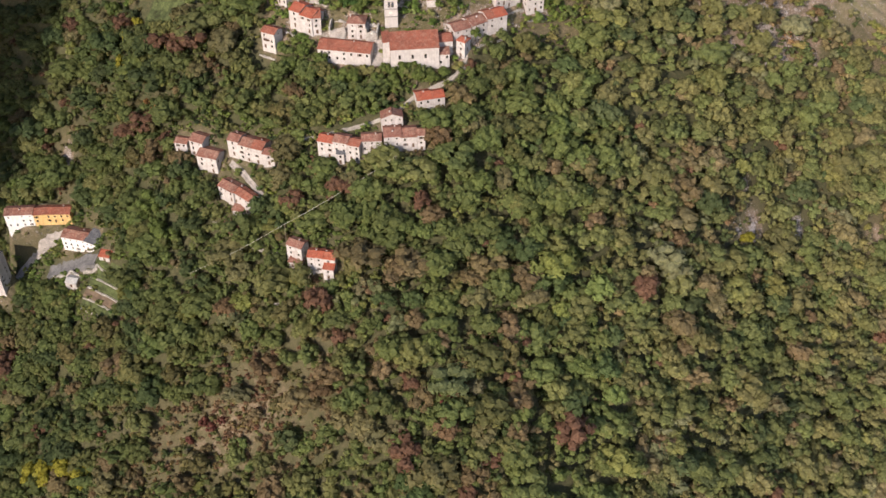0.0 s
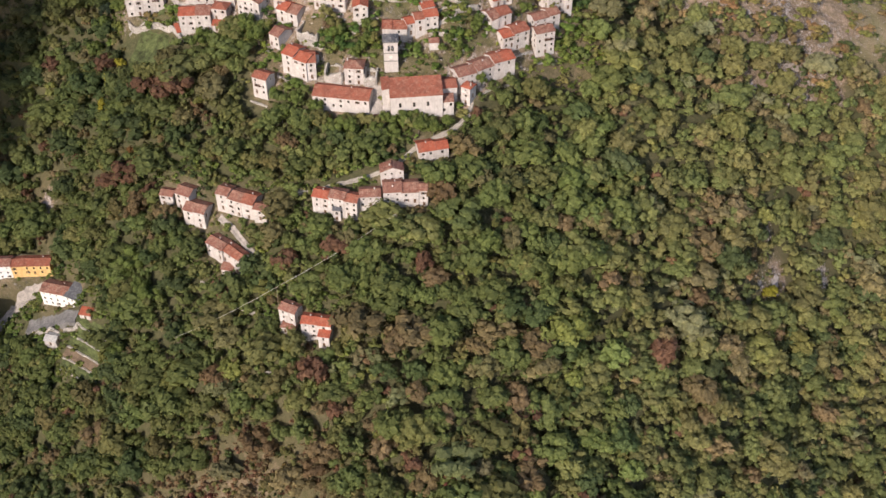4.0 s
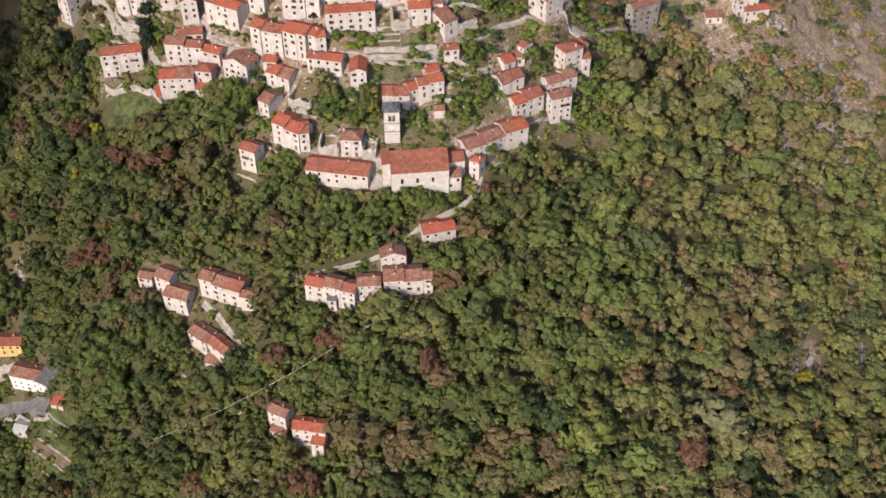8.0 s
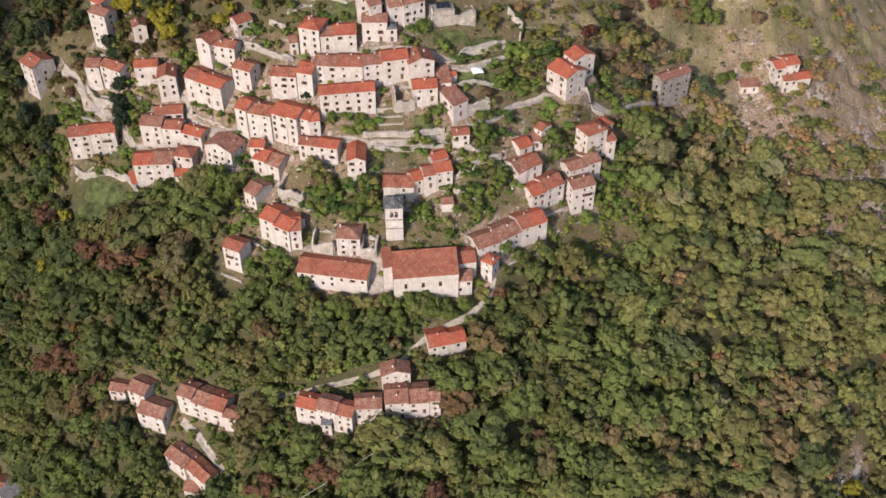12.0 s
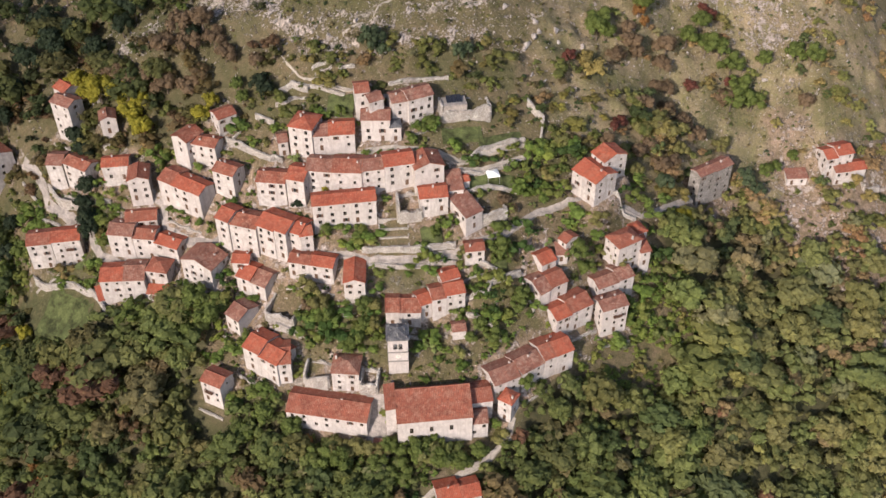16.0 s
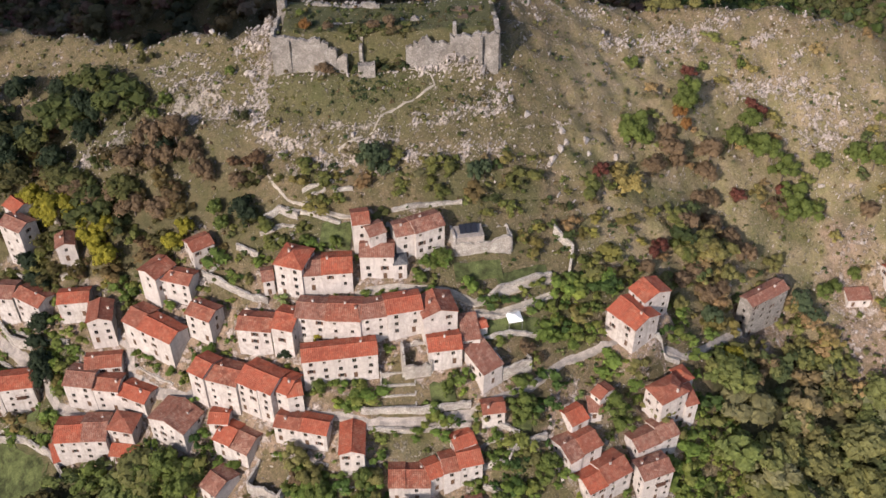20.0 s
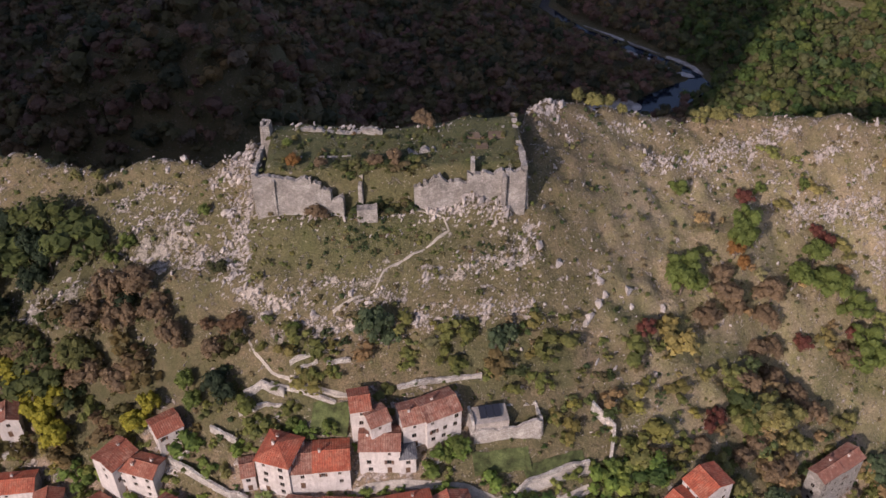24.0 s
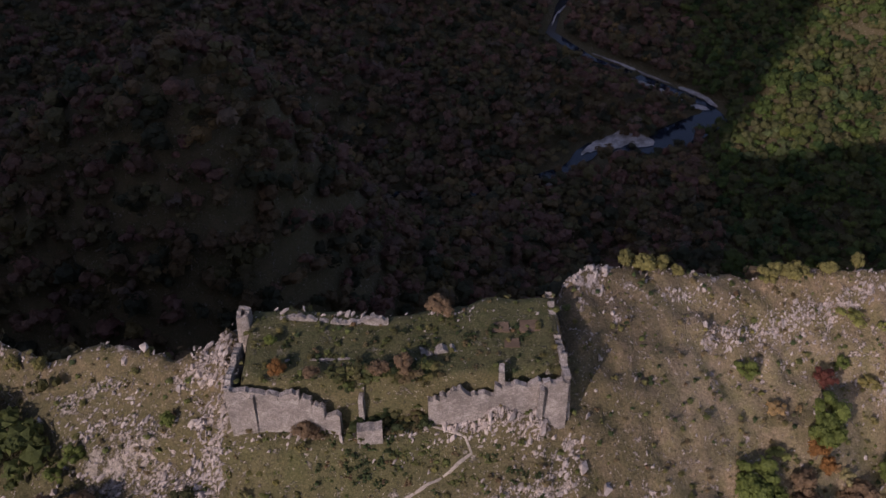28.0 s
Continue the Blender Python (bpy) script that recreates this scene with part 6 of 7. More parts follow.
def pick_tints(x, y, r, weights):
    w = np.array(weights, float)
    patch = np.clip(0.5 + 0.3 * waves(x, y, 34, 31) + 0.3 * waves(x, y, 14, 32), 0, 1)
    roll = np.clip(np.where(r.uniform(0, 1, len(x)) < 0.38, r.uniform(0, 1, len(x)), patch), 0, 0.999)
    k = np.searchsorted(np.cumsum(w / w.sum()), roll)
    t = TINTS[np.clip(k, 0, len(TINTS) - 1)]
    return t * (1 + 0.12 * waves(x, y, 19, 35))[:, None] * r.uniform(0.82, 1.2, (len(x), 1)) * (1 + r.uniform(-0.05, 0.05, (len(x), 3)))


def woodland():
    r = np.random.RandomState(21)
    def wooded(step, margin, front):
        x, y = jittered(-262, 262, -232, 112, step, r)
        x, y = x + r.normal(0, 0.2, len(x)) * step, y + r.normal(0, 0.2, len(x)) * step
        dry = np.exp(-((x + 82) / 40) ** 2 - ((y + 134) / 19) ** 2)
        keep = (np.abs(x + 3) < 178 + (y + 230) * 0.32) & ~inside_polygon(x, y, VILLAGE) & ~inside_footprints(x, y, margin) & ~inside_footprints(x, y + front, margin * 0.6) & (way_distance(x, y) > margin * 0.9)
        keep &= (y < 20) | ~(inside_footprints(x, y + 4.0, margin * 0.5) | inside_footprints(x, y + 8.0, margin * 0.5))
        keep &= r.uniform(0, 1, len(x)) > 0.8 * dry
        keep &= ~(inside_polygon(x, y, EAST_BANK) & (r.uniform(0, 1, len(x)) < 0.9))
        keep &= ~(inside_polygon(x, y, SCREE_EAST) & (waves(x, y, 16, 61) > 0.05))
        keep &= ~((y > 25) & (x > 60) & (x < 105) & (r.uniform(0, 1, len(x)) < 0.25))
        rocky, bare, wood, lush_dim, straw_lit = cover(x, y)
        keep &= (rocky < np.where(y < 30, 0.22, 0.5)) | inside_polygon(x, y, SCREE_EAST)
        keep &= cleared(x, y) + 0.15 * waves(x, y, 9, 81) < 0.45
        keep &= (y < 58) | ((x < -95) & ((y < 70) | (r.uniform(0, 1, len(x)) < np.where(y > 84, 0.3, 0.6)))) | ((x > 60) & (y < 66))
        keep &= ~((x < -150) & (x > -215) & (y > -76) & (y < -20) & (line_distance(x, y, [(-215, -22), (-186, -34), (-160, -52), (-157, -68)]) < 12))
        keep &= np.hypot(x + 76, y + 9.5) > 9.0
        return x[keep], y[keep], dry[keep]

    def colours(x, y, dry):
        mid = pick_tints(x, y, r, (29, 40, 8, 10, 3, 7, 3)) * np.array([1.04, 1.13, 0.98])
        west = pick_tints(x, y, r, (24, 37, 23, 6, 1, 9, 0)) * np.array([1.04, 1.12, 0.98])
        east = pick_tints(x, y, r, (40, 26, 8, 10, 3, 5, 8))
        brown = pick_tints(x, y, r, (26, 18, 4, 30, 12, 3, 7)) * np.array([1.06, 0.95, 0.95])
        t = np.where((x < -95)[:, None], west, np.where((x > 70)[:, None], east, mid))
        browner = np.where((y < -95) & (x > -90) & (x < 30), 0.3, 0.08)
        t = np.where((r.uniform(0, 1, len(x)) < np.maximum(dry, browner))[:, None], brown, t)
        t = 0.8 * t + 0.2 * np.array([0.150, 0.146, 0.058]) * r.uniform(0.85, 1.15, (len(x), 1))
        red = r.uniform(0, 1, len(x)) < 0.010 * np.where((y < -60) & (x < 30), 2.0, 1.0)
        t = np.where(red[:, None], np.array([0.165, 0.088, 0.055]), t)
        # tints darkened westward and lightened eastward: dimmer light and pale haze put into colour
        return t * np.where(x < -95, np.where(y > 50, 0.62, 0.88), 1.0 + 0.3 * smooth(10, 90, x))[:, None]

    # tall trees that stand over the rest
    x, y, dry = wooded(8.6, 3.6, 3.0)
    some = r.uniform(0, 1, len(x)) < 0.8 + 0.35 * waves(x, y, 40, 36)
    x, y, dry = x[some], y[some], dry[some]
    rad = (3.4 + r.gamma(2.0, 0.85, len(x))).clip(3.4, 7.0) * (1 - 0.3 * dry)
    tall = (4.5 + rad * r.uniform(0.9, 1.5, len(x))) * (1 + 0.18 * waves(x, y, 30, 33))
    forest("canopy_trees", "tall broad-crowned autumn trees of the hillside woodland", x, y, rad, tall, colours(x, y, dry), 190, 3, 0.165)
    # the smaller trees between them
    x, y, dry = wooded(4.6, 1.4, 1.4)
    near_house = inside_footprints(x, y, 3.2) | inside_footprints(x, y + 2.6, 1.6)
    rad = r.uniform(1.9, 3.7, len(x)) * (1 - 0.4 * dry) * np.where(near_house, 0.65, 1.0)
    tall = (3.2 + rad * r.uniform(0.8, 1.5, len(x))) * np.where(near_house, 0.6, 1.0) * (1 - 0.35 * dry)
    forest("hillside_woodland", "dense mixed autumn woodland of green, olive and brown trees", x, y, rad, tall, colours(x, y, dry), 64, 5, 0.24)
    # undergrowth
    x, y = jittered(-250, 250, -228, 66, 7.8, r)
    keep = (np.abs(x + 5) < 165 + (y + 230) * 0.34) & ~inside_footprints(x, y, 0.9) & (way_distance(x, y) > 0.6) & (~inside_polygon(x, y, VILLAGE) | (r.uniform(0, 1, len(x)) < 0.75))
    keep &= ~((y > 58) & (x > -60) & (x < 30))
    x, y = x[keep], y[keep]
    rad = r.uniform(1.0, 2.2, len(x)) * np.where(inside_polygon(x, y, VILLAGE), 0.6, 1.0)
    forest("undergrowth", "low shrubs and brambles under and between the trees", x, y, rad, rad * r.uniform(1.0, 1.6, len(x)), pick_tints(x, y, r, (40, 32, 8, 12, 2, 4, 4)) * 0.9, 24, 4, 0.36)
    # thickets round the outlying houses and along the lanes
    x, y = jittered(-225, 30, -112, -18, 2.9, r)
    keep = ~inside_polygon(x, y, VILLAGE) & ~inside_footprints(x, y, 0.9) & (way_distance(x, y) > 0.3) & (inside_footprints(x, y, 8.0) | (way_distance(x, y) < 5)) & (r.uniform(0, 1, len(x)) < 0.95)
    x, y = x[keep], y[keep]
    rad = r.uniform(0.9, 2.2, len(x)) * np.where(inside_footprints(x, y, 2.4), 0.6, 1.0)
    forest("lane_thickets", "brambles and young trees beside lanes and outlying houses", x, y, rad, rad * r.uniform(1.2, 1.9, len(x)), pick_tints(x, y, r, (34, 40, 10, 8, 1, 6, 2)) * np.array([1.1, 1.28, 0.95]), 48, 16, 0.28)
    # brambles on the open bank east of the village
    x, y = jittered(28, 72, -4, 41, 2.3, r)
    keep = inside_polygon(x, y, EAST_BANK) & ~inside_footprints(x, y, 0.9) & (r.uniform(0, 1, len(x)) < 0.75 + 0.4 * waves(x, y, 12, 45))
    x, y = x[keep], y[keep]
    rad = r.uniform(0.7, 2.0, len(x))
    forest("bank_brambles", "bright green brambles and shrubs on the grassy bank", x, y, rad, rad * r.uniform(0.8, 1.3, len(x)), pick_tints(x, y, r, (34, 42, 4, 10, 1, 12, 4)) * np.array([1.3, 1.45, 0.95]), 48, 18, 0.28)
    # low scrub on the dry slope
    n = 620
    x, y = r.normal(-82, 26, n), r.normal(-134, 11, n)
    rad = r.uniform(0.6, 1.6, n)
    forest("dry_slope_scrub", "brown and reddish scrub on the dry slope", x, y, rad, rad * r.uniform(1.0, 1.7, n), pick_tints(x, y, r, (26, 12, 2, 36, 18, 2, 6)) * np.array([1.12, 0.92, 0.95]), 48, 17, 0.28)
    # scrub on the meadow and the ridge
    n = 6600
    x, y = r.uniform(-150, 235, n), r.uniform(45, 165, n)
    east = x > 34 + (y - 58) * 0.25
    west = x < -62 - 9 * waves(x, y, 17, 42)
    dens = np.where(east, np.where(x > 120, 0.5, np.where((y < 80) & (x > 48), 0.42, 0.16)) * smooth(150, 105, y - 0.15 * np.maximum(x - 100, 0)) * smooth(-0.5, 0.5, waves(x, y, 26, 41)), np.where(west, 0.4 * smooth(-0.75, 0.3, waves(x, y, 15, 43)) * np.where(x < -104, smooth(102, 90, y), smooth(86, 76, y + 4 * waves(x, y, 14, 44))), 0.10 * smooth(96, 70, y)))
    keep = (r.uniform(0, 1, n) < dens) & ((y > 58) | (x > 105)) & (y < ridge_line(x) - 1) & ~inside_footprints(x, y, 1.2) & (way_distance(x, y) > 1.0)
    x, y = x[keep], y[keep]
    rad = r.uniform(0.7, 1.5, len(x)) + np.where(x > 34, r.uniform(0, np.where(y < 88, 2.6, 1.6), len(x)), np.where(x < -58, r.uniform(0.3, 2.1, len(x)), 0))
    # western scrub tinted down for its dimmer light, eastern scrub tinted up
    forest("meadow_scrub", "scattered shrubs in green, brown and rust on dry meadow", x, y, rad, rad * r.uniform(1.4, 2.1, len(x)), pick_tints(x, y, r, (32, 26, 9, 28, 4, 0, 9)) * np.where((x < -58)[:, None], np.array([0.85, 0.68, 0.7]), np.where((x > 34)[:, None], np.array([1.7, 1.5, 1.4]), 1.0)), 96, 6, 0.22)
    # gardens and thickets between the houses
    x, y = jittered(-155, 140, -24, 78, 2.7, r)
    grow = waves(x, y, 21, 62)
    keep = inside_polygon(x, y, VILLAGE) & ~inside_footprints(x, y, 0.8) & (way_distance(x, y) > 0.2) & (r.uniform(0, 1, len(x)) < (0.78 + 0.5 * grow) * np.where(y > 58, 0.4, 1.0))
    x, y, grow = x[keep], y[keep], grow[keep]
    rad = (r.uniform(0.5, 1.5, len(x)) + np.where(r.uniform(0, 1, len(x)) < 0.35 + 0.4 * np.clip(grow, 0, 1), r.uniform(0.5, 1.5, len(x)), 0)) * 1.22 * np.where(inside_footprints(x, y, 2.2), 0.65, 1.0)
    forest("village_shrubs", "shrubs, fruit trees and brambles between the houses", x, y, rad, rad * r.uniform(1.1, 1.8, len(x)), pick_tints(x, y, r, (30, 42, 9, 10, 2, 8, 3)) * np.where((y > 56)[:, None], np.array([1.2, 1.1, 0.95]), np.array([1.12, 1.36, 0.9])), 64, 14, 0.25)
    # the overgrown gap in the castle's front and its terrace
    x, y = np.concatenate([r.uniform(-38, -22, 90), r.uniform(-56, 0, 80), np.clip(r.normal(-28, 15, 200), -58, 4)]), np.concatenate([r.uniform(92.5, 99.5, 90), r.uniform(96, 112, 80), np.minimum(r.normal(88.5, 3.0, 200), 93.2)])
    rad = np.concatenate([r.uniform(0.5, 1.7, 90), r.uniform(0.25, 0.8, 80), r.uniform(0.25, 0.75, 200)])
    keep = way_distance(x, y) > 0.6
    x, y, rad = x[keep], y[keep], rad[keep]
    forest("castle_brambles", "low brambles and bushes overgrowing the castle terrace", x, y, rad, rad * np.where(y < 92.5, 0.6, 1.2) * r.uniform(0.8, 1.2, len(x)), pick_tints(x, y, r, (30, 24, 26, 20, 4, 0, 0)) * np.where((y < 92.5)[:, None], 0.95, 0.72), 44, 15, 0.3)
    # tussocks and low herbs
    n = 6500
    x, y = r.uniform(-155, 150, n), r.uniform(-25, 150, n)
    keep = (y < ridge_line(x) - 0.5) & (inside_polygon(x, y, VILLAGE) | (y > 60)) & ~inside_footprints(x, y, 0.6) & (way_distance(x, y) > 0.3)
    x, y = x[keep], y[keep]
    rad = r.uniform(0.25, 0.8, len(x))
    forest("grass_tussocks", "tussocks of dry grass and low herbs", x, y, rad, rad * r.uniform(0.7, 1.1, len(x)), pick_tints(x, y, r, (36, 20, 8, 26, 4, 4, 6)), 14, 12, 0.44)
    # the valley beyond the ridge
    x, y = jittered(-640, 640, 118, 1200, 10.4, r)
    keep = (y > ridge_line(x) + 5) & (x < 95 + 0.44 * y) & (x > -130 - 0.44 * y) & (line_distance(x, y, RIVER) > np.where((x > 80) & (y > 740), 15, np.where(x < 60, 1, 10))) & ((y < 760) | (r.uniform(0, 1, len(x)) < np.where(x > 150, 0.97, 0.85)))
    x, y = x[keep], y[keep]
    rad = r.uniform(5.2, 8.6, len(x)) * np.where(y < ridge_line(x) + 22, 0.5, 1.0) * np.where(y < 190, 0.85, np.where(y > 760, 0.98, 1.0))
    # bluish valley haze put into the tints; crowns of the sunlit east side darkened
    haze_mul = np.where((x > 150 + 0.1 * y)[:, None], np.array([0.62, 0.8, 0.62]), np.array([1.06, 0.80, 1.15]))
    forest("valley_woodland", "dense woodland over the deep valley slopes", x, y, rad, rad * r.uniform(1.8, 2.6, len(x)), pick_tints(x, y, r, (30, 18, 10, 26, 2, 6, 8)) * haze_mul, 34, 8, 0.25)


woodland()

SPECIES = {
    "green": ("deciduous tree with a full green crown", (0.135, 0.172, 0.045)),
    "dark": ("evergreen tree with a dense dark green crown", (0.035, 0.052, 0.028)),
    "yellow": ("deciduous tree turning bright yellow-green", (0.30, 0.27, 0.035)),
    "brown": ("half-bare tree with brown autumn leaves", (0.205, 0.142, 0.088)),
    "red": ("small tree with dark red autumn leaves", (0.165, 0.06, 0.045)),
    "orange": ("small tree with orange autumn leaves", (0.26, 0.13, 0.045)),
    "olive": ("deciduous tree with an olive-green crown", (0.22, 0.205, 0.075)),
    "blue": ("tall tree with a grey-green crown", (0.085, 0.115, 0.06)),
}


def make_tree(kind, seed, narrow=1.0):
    """A tree of height 1 at the origin."""
    words, colour = SPECIES[kind]
    root = thing("tree", Matrix(), words, "tree", "trees standing by themselves")
    r = random.Random(seed)
    bm = bmesh.new()

    def limb(p, q, r0, r1, n=6):
        axis = (q - p).normalized()
        side = axis.orthogonal().normalized()
        other = axis.cross(side)
        a = [bm.verts.new(p + (side * math.cos(2 * math.pi * k / n) + other * math.sin(2 * math.pi * k / n)) * r0) for k in range(n)]
        b = [bm.verts.new(q + (side * math.cos(2 * math.pi * k / n) + other * math.sin(2 * math.pi * k / n)) * r1) for k in range(n)]
        for k in range(n):
            bm.faces.new((a[k], a[(k + 1) % n], b[(k + 1) % n], b[k]))
    fork = Vector((r.uniform(-0.02, 0.02), r.uniform(-0.02, 0.02), 0.36))
    limb(Vector((0, 0, -0.08)), fork, 0.035, 0.022)
    for k in range(6):
        a = k * 1.05 + r.uniform(-0.3, 0.3)
        limb(fork, Vector((math.cos(a) * 0.2 * narrow, math.sin(a) * 0.2 * narrow, r.uniform(0.58, 0.82))), 0.017, 0.005, 5)
    part("trunk", bm, BARK, root)
    v = crown_quads(seed, 520, 9, 1.0, 0.125) * np.array([0.42 * narrow, 0.42 * narrow, 0.44]) + np.array([0, 0, 0.58])
    me = mesh_from("crown", v, np.arange(len(v)), 3, LEAF[kind])
    hang("crown", me, root)
    return root


LEAF = {k: leaf_material(k + "_leaves", c) for k, (w, c) in SPECIES.items()}
MODELS = {}


def plant(kind, x, y, height, wide=1.0):
    key = (kind, int(abs(x * 7 + y * 3)) % 2)
    m = pose(x, y, gz(x, y), 0, 0, (x * 57 + y * 31) % 360) @ Matrix.Diagonal((height * wide, height * wide, height, 1))
    if key not in MODELS:
        MODELS[key] = make_tree(kind, 100 + 7 * len(MODELS))
        MODELS[key].matrix_basis = m
        return
    src = MODELS[key]
    made = copy_thing(src, Matrix())
    made.matrix_basis = m


def grove(kind, *places):
    for x, y, h in places:
        plant(kind, x, y, h * 0.9, 1.0 if h < 10 else 0.9)


grove("blue", (-31, 70.5, 11), (-28, 69, 6), (-5, 70, 7), (-2, 71, 6), (60, 57, 8), (92, 73, 9), (95, 70, 8))
grove("green", (41, 98, 8), (43, 95, 8), (39, 95.5, 7), (58, 111, 9), (42, 119, 5), (78, 112, 9), (81, 109, 8), (85, 107, 9), (77, 128, 4), (65, 126, 4), (91, 98, 9), (95, 95, 8), (88, 93, 9), (-51, 105, 3), (-13, 51, 6), (-16, 50, 5))
grove("green", (-85, 12, 9), (-80, 12, 8), (-76, 13, 8), (-88, 9, 8), (-83, 8, 8), (-34, 1, 7), (-37, -1, 7), (-32, 4, 6), (-16, -23, 7), (-12, -23, 6), (-25, -23, 7), (-21, -24, 6), (8, 25, 5), (6, 21, 5), (9, 22, 5), (1, 5, 6))
grove("green", (-129, -52, 13), (-133, -56, 12), (-119, -66, 12), (-124, -62, 12), (-132, -66, 12), (-106, -82, 10), (-134, -78, 11), (-126, -72, 10), (-212, 3, 11))
grove("green", (-151, 42, 11), (-143, 43, 10), (-155, 37, 11), (-82, 14, 12), (-88, 12, 12), (-77, 10, 11), (-102, 15, 10), (-43, 6, 7), (-32, 8, 7), (6, 23, 7), (7, 28, 6), (13, 13, 7), (30, 27, 7), (14, -6, 7), (0, -24, 7), (56, 106, 10), (40, 94, 10), (73, 107, 9), (80, 107, 9), (89, 104, 9), (112, 110, 9), (118, 109, 9), (101, 107, 8), (96, 95, 9), (-92, 93, 4))
grove("brown", (52, 95, 8), (65, 101, 8), (63, 97, 7), (61, 91, 6), (55, 78, 8), (65, 87, 7), (46, 88, 6), (86, 94, 8), (115, 97, 7), (-112, 78, 8), (-107, 75, 8))
grove("green", (-16, -26, 10), (-11, -27, 9), (-38, -26, 10), (-44, -25, 9), (-28, -28, 9), (-22, -29, 8), (-5, -27, 8), (-52, -18, 9), (-60, -14, 9), (-66, -18, 9))
grove("green", (4, 3, 6), (-2, 2, 5), (12, 11, 6), (33, 26, 6), (31, 29, 5), (-43, 25, 5), (-10, 27, 5), (-12, 25, 4), (23, 46, 5), (26, 47, 4), (17, 2, 4), (-48, 56, 4), (-40, 55, 4), (-70, 98, 4), (-89, 96, 5), (-70, 62, 6))
grove("green", (-72, 66, 6), (-48, 72, 4), (110, 84, 6), (100, 78, 7), (104, 80, 6), (72, 48, 7), (-60, -40, 6), (-63, -46, 5))
grove("dark", (-125, 66, 9), (-122, 61, 8), (-160, 60, 11), (-165, 70, 11), (-158, 90, 11), (-166, 84, 11), (-120, 88, 9), (-52, 33, 4), (-119, 43, 9), (-118, 40, 8), (-134, 109, 11), (-128, 95, 12), (-113, 101, 9), (-108, 96, 10), (-112, 92, 9), (-136, 94, 12))
grove("dark", (-140, 101, 12), (-145, 92, 12), (-133, 89, 11), (-144, 110, 11), (-65, 64, 8), (-63, 62, 7), (-88, 82, 7), (-119, 51, 8), (-121, 48, 7), (-148, 84, 10), (-152, 78, 10), (-122, 108, 8), (-150, 47, 9), (-148, 53, 8))
grove("yellow", (-172, -128, 17), (-163, -130, 15), (-180, -126, 15), (-155, -135, 13), (-126, 80, 8), (-121, 75, 8), (-117, 73, 12), (-109, 70, 12), (-106, 65, 11), (-101, 60, 10), (-83, 60, 8), (-80, 63, 7), (-103, 68, 8), (-104, 63, 7), (-142, 17, 9), (-146, 21, 9))
grove("yellow", (-139, 12, 8), (-149, 15, 8), (-141, 24, 7), (66, 50, 7), (142, -36, 6), (144, -34, 6), (-44, 36, 3))
grove("brown", (-44, 92, 4), (-42.5, 91.5, 3), (-31, 98, 4), (-27, 99, 4), (-96, 79, 9), (-91, 84, 10), (-88, 79, 9), (-80, 79, 8), (-84, 84, 9), (-76, 74, 7), (-100, 74, 8), (-106, 73, 8), (-95, 71, 8), (-88, 69, 8), (51, 99, 6), (47, 90, 6))
grove("brown", (54, 94, 6), (65, 93, 6), (8, 35, 5), (11, 34, 4), (-21, 112.6, 5), (-48, 9, 6), (60, 62, 7), (64, 66, 7), (56, 66, 6), (52, 62, 6), (-43, 97, 3), (70, 84, 7), (75, 80, 7), (-66, 70, 6), (42, 62, 5))
grove("red", (30, 80.5, 5), (60, 121, 5), (82, 117, 5), (80, 119, 4), (74, 95, 5), (88, 100, 5), (44, 66, 5), (46, 69, 5), (0, -148, 7), (2, -146, 6), (-98, -132, 6), (-95, -134, 5), (-90, -133, 4), (-104, -136, 5))
grove("orange", (55, 105, 6), (57, 103, 5), (-49, 98, 4), (-48, -20, 5), (-128, -16, 6), (-132, -12, 6), (64, 38, 7))
grove("olive", (62, 72, 8), (66, 76, 8), (58, 74, 7), (67, 71, 7), (54, 70, 7), (80, 74, 8), (84, 80, 7), (46, 58, 7), (50, 56, 6), (-3, 21, 5), (-55, 36, 4), (29, 14, 6), (24, 20, 5), (44, 30, 6), (48, 27, 6))
grove("olive", (41, 33, 5), (-48, 12, 8), (-45, 9, 7), (-32, -23, 8), (-36, -24, 8), (-28, -24, 7), (-40, -22, 7), (17, 133.6, 5), (21, 134.4, 6), (25, 135.4, 5), (29, 136.2, 4), (51, 140.6, 6), (55, 141.3, 6), (58, 142, 5), (64, 143.2, 5), (71, 144.8, 5))
grove("olive", (86, 148.2, 5), (-69, 112.6, 4), (-74, 113.5, 4), (-77, 114, 3), (-98, 113, 4), (-104, 114.5, 4), (-46, 116.2, 4), (-49, 117, 4), (90, 63, 6), (86, 60, 6), (-30, 8, 6), (-29, 4, 6), (70, 53, 6))



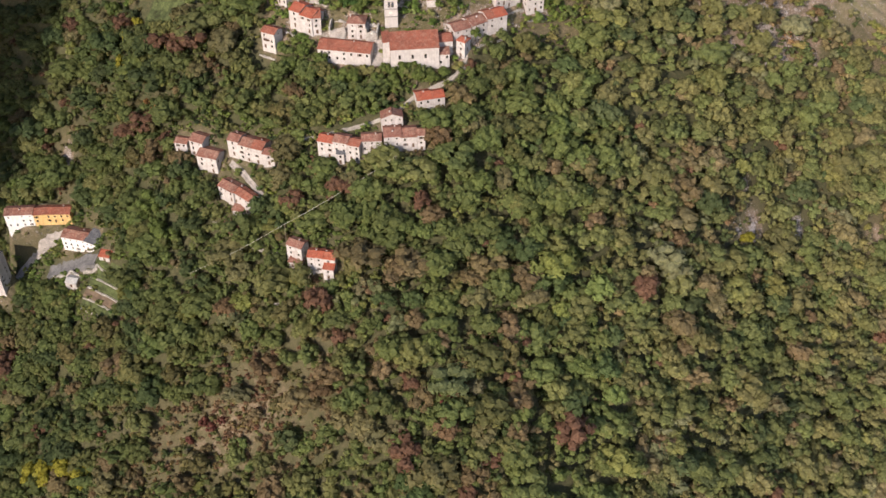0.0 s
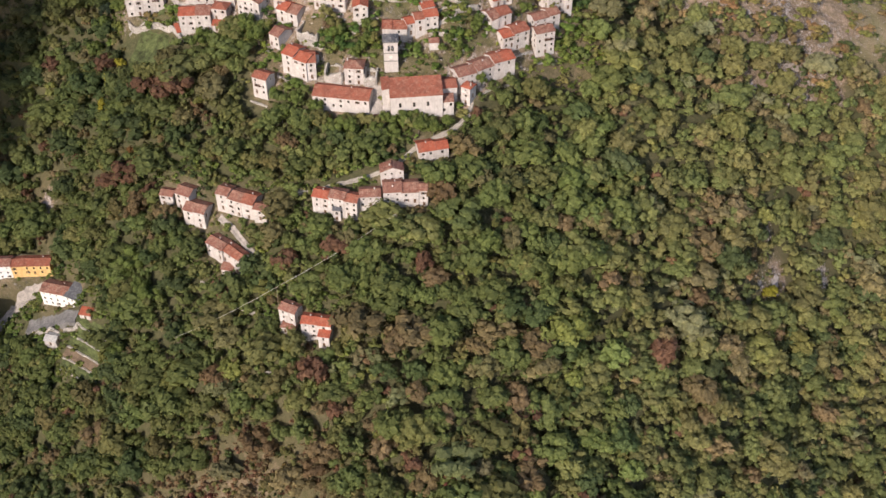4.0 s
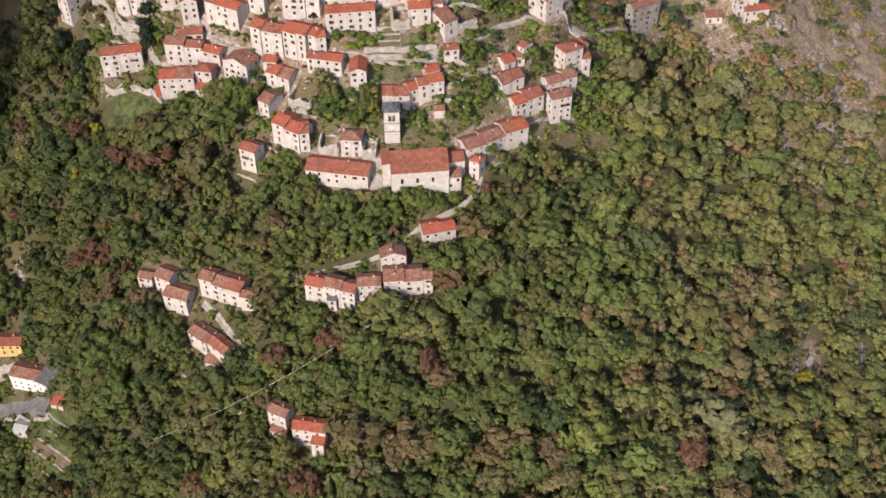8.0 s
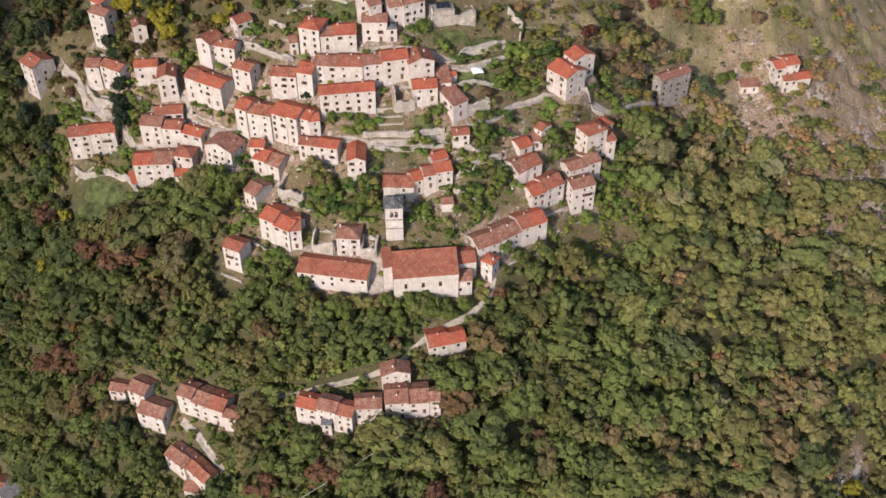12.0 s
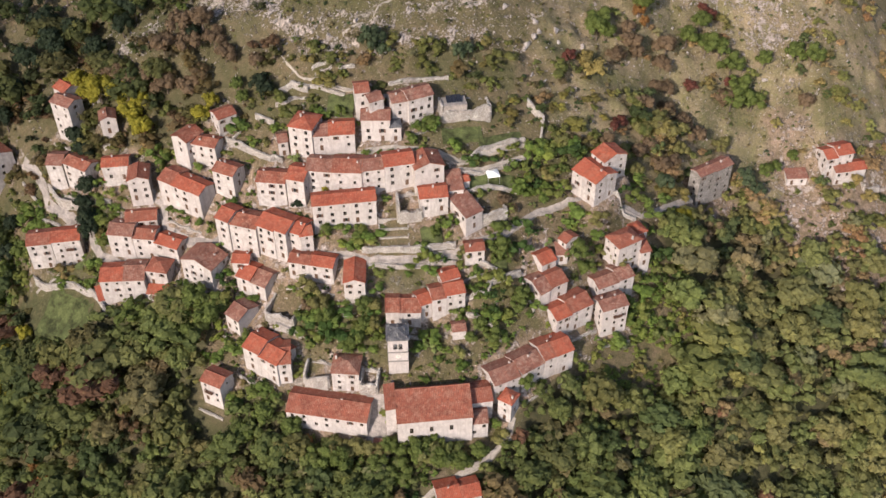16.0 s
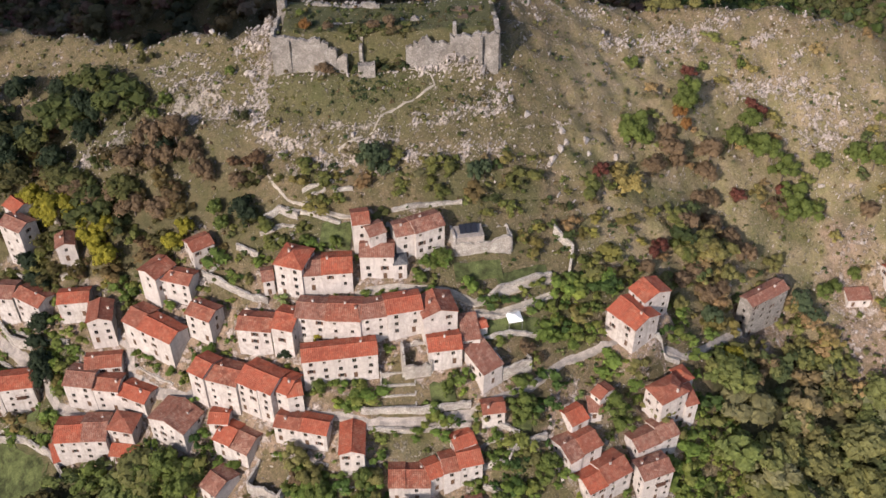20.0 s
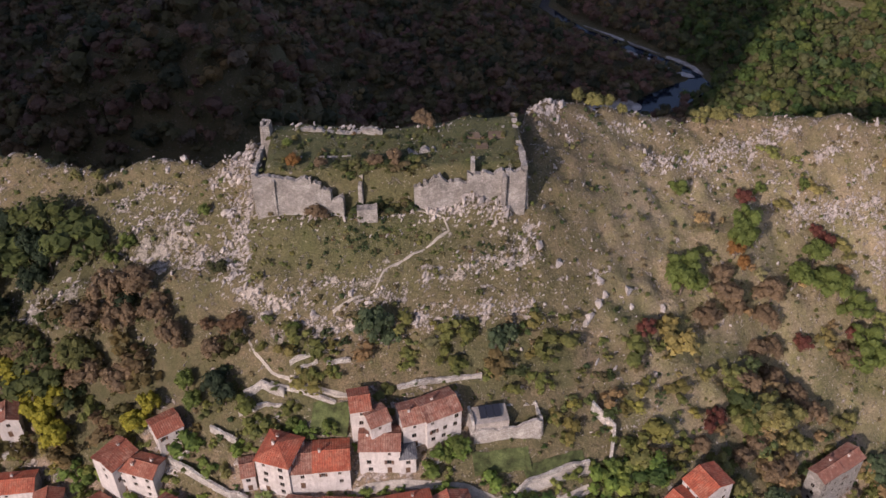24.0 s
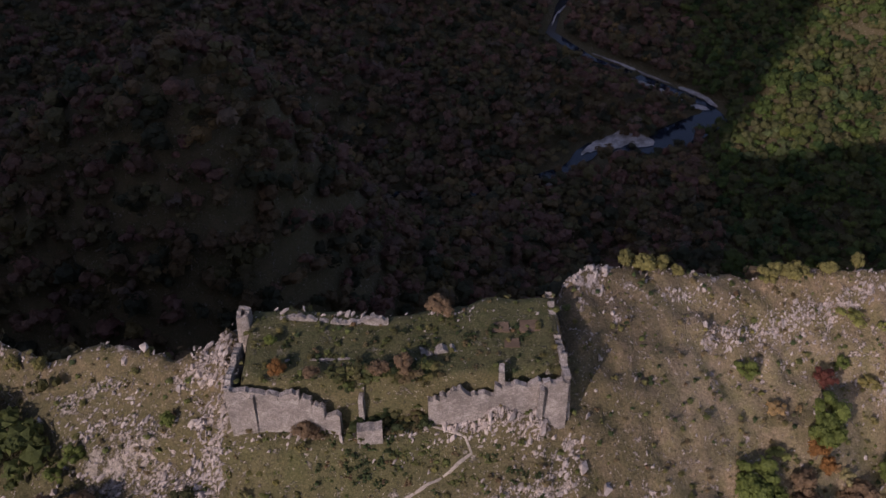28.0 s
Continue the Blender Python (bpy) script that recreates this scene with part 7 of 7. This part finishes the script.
# ---- the river in the valley ----
def river():
    bm = bmesh.new()
    pts = along(list(RIVER), 12)
    rings = []
    for i, (x, y) in enumerate(pts):
        ax, ay = pts[max(i - 1, 0)]
        bx, by = pts[min(i + 1, len(pts) - 1)]
        l = math.hypot(bx - ax, by - ay) or 1
        nx, ny = -(by - ay) / l, (bx - ax) / l
        w = 4.6 + 1.3 * math.sin(i * 0.7) + (12 if 770 < y < 826 and x > 190 else 5 if 745 < y < 830 and x > 90 else 0)
        rings.append([bm.verts.new((x + nx * s * w, y + ny * s * w, RIVER_Z)) for s in (-1, 1)])
    for r, q in zip(rings[:-1], rings[1:]):
        bm.faces.new((r[0], q[0], q[1], r[1]))
    me = bpy.data.meshes.new("river")
    bm.to_mesh(me), bm.free()
    me.materials.append(WATER)
    tagged(new("river", me), "dark shaded river winding through the valley", "river", kind="structure")
    for line, width in (([(112, 756), (124, 766), (148, 777), (168, 776), (182, 770)], 34), ([(84, 712), (66, 702)], 12), ([(222, 848), (233, 836), (246, 828)], 14), ([(176, 885), (193, 872), (211, 856)], 11), ([(142, 937), (170, 915), (196, 892), (218, 875)], 5), ([(223, 870), (242, 855), (256, 834)], 11), ([(104, 997), (110, 1021), (124, 1043)], 20)):
        w = []
        bm = bmesh.new()
        steps = along(line, 3)
        for k, (x, y) in enumerate(steps):
            ends = math.sqrt(max(0.04, 1 - (2 * k / (len(steps) - 1) - 1) ** 2))
            s = width / 2 * ends * (0.8 + 0.15 * math.sin(k * 0.55 + 1) + 0.12 * math.sin(k * 1.7))
            t = s * (0.8 + 0.25 * math.sin(k * 0.9 + 2))
            w.append([bm.verts.new((x + a * 0.4, y + a, RIVER_Z + 0.9 - abs(a) / s * 0.3)) for a in (-t, 0, s)])
        for r, q in zip(w[:-1], w[1:]):
            bm.faces.new((r[0], q[0], q[1], r[1])), bm.faces.new((r[1], q[1], q[2], r[2]))
        bmesh.ops.recalc_face_normals(bm, faces=bm.faces)
        me = bpy.data.meshes.new("gravel_bank")
        bm.to_mesh(me), bm.free()
        me.materials.append(RIVER_GRAVEL)
        tagged(new("gravel_bank", me), "pale gravel bank beside the river", "gravel bank", kind="structure")


river()


# ---- small things ----
def canopy(x, y, side):
    z = gz(x, y)
    root = thing("garden_canopy", pose(x, y, z, 0, 0, 12), "white canvas garden canopy on four posts", "canopy")
    a = side / 2
    for sx in (-1, 1):
        for sy in (-1, 1):
            bm = bmesh.new()
            box(bm, sx * a - 0.05, sx * a + 0.05, sy * a - 0.05, sy * a + 0.05, -1.5, 2.2)
            part("post", bm, METAL, root)
    bm = bmesh.new()
    e = [bm.verts.new((sx * (a + 0.15), sy * (a + 0.15), 2.15)) for sx, sy in ((-1, -1), (1, -1), (1, 1), (-1, 1))]
    f = [bm.verts.new((v.co.x, v.co.y, 1.9)) for v in e]
    p = bm.verts.new((0, 0, 2.95))
    for i in range(4):
        j = (i + 1) % 4
        bm.faces.new((e[i], e[j], p)), bm.faces.new((e[i], f[i], f[j], e[j]))
    part("canvas_roof", bm, CANVAS, root)


canopy(5.0, 41.3, 3.4)


def solar_panels(x, y, z, rot):
    root = thing("solar_panels", pose(x, y, z, 0, 0, rot), "dark solar panels on the flat shed roof", "solar panel")
    for k in range(3):
        bm = bmesh.new()
        slab(bm, [(-2.3 + k * 1.55, -1.4, 0.25), (-0.85 + k * 1.55, -1.4, 0.25), (-0.85 + k * 1.55, 1.3, 1.1), (-2.3 + k * 1.55, 1.3, 1.1)], 0.06)
        part("panel", bm, PANEL, root)
    bm = bmesh.new()
    box(bm, -2.2, 2.1, 1.1, 1.2, -0.6, 0.98), box(bm, -2.2, 2.1, -1.3, -1.2, -0.6, 0.2)
    part("rack", bm, METAL, root)


solar_panels(-6.5, 57.2, gz(-6.5, 57.2) + 3.15, 10)


def pole(x, y, h):
    bm = bmesh.new()
    bmesh.ops.create_cone(bm, cap_ends=True, segments=8, radius1=0.13, radius2=0.09, depth=h + 1, matrix=Matrix.Translation((0, 0, h / 2 - 0.5)))
    root = thing("utility_pole", pose(x, y, gz(x, y)), "weathered wooden utility pole on the slope", "pole", "utility poles")
    part("post", bm, WOOD, root)
    bm = bmesh.new()
    box(bm, -0.6, 0.6, -0.05, 0.05, h - 0.6, h - 0.48)
    part("crossarm", bm, WOOD, root)
    return Vector((x, y, gz(x, y) + h - 0.45))


def cable(a, b, sag):
    bm = bmesh.new()
    n, rings = 24, []
    for i in range(n + 1):
        t = i / n
        p = a.lerp(b, t) - Vector((0, 0, sag * 4 * t * (1 - t)))
        rings.append([bm.verts.new(p + Vector((0.08 * math.cos(q), 0, 0.08 * math.sin(q)))) for q in (0, 2.1, 4.2)])
    for r, q in zip(rings[:-1], rings[1:]):
        for k in range(3):
            bm.faces.new((r[k], q[k], q[(k + 1) % 3], r[(k + 1) % 3]))
    me = bpy.data.meshes.new("overhead_cable")
    bm.to_mesh(me), bm.free()
    me.materials.append(CABLE)
    tagged(new("overhead_cable", me), "thin pale overhead cable slung across the wooded slope", "cable", "overhead cables")


_p = [pole(-19, -65, 12), pole(-64, -83, 13), pole(-105, -86.5, 13)]
cable(_p[0], _p[1], 1.2)
cable(_p[1], _p[2], 1.0)
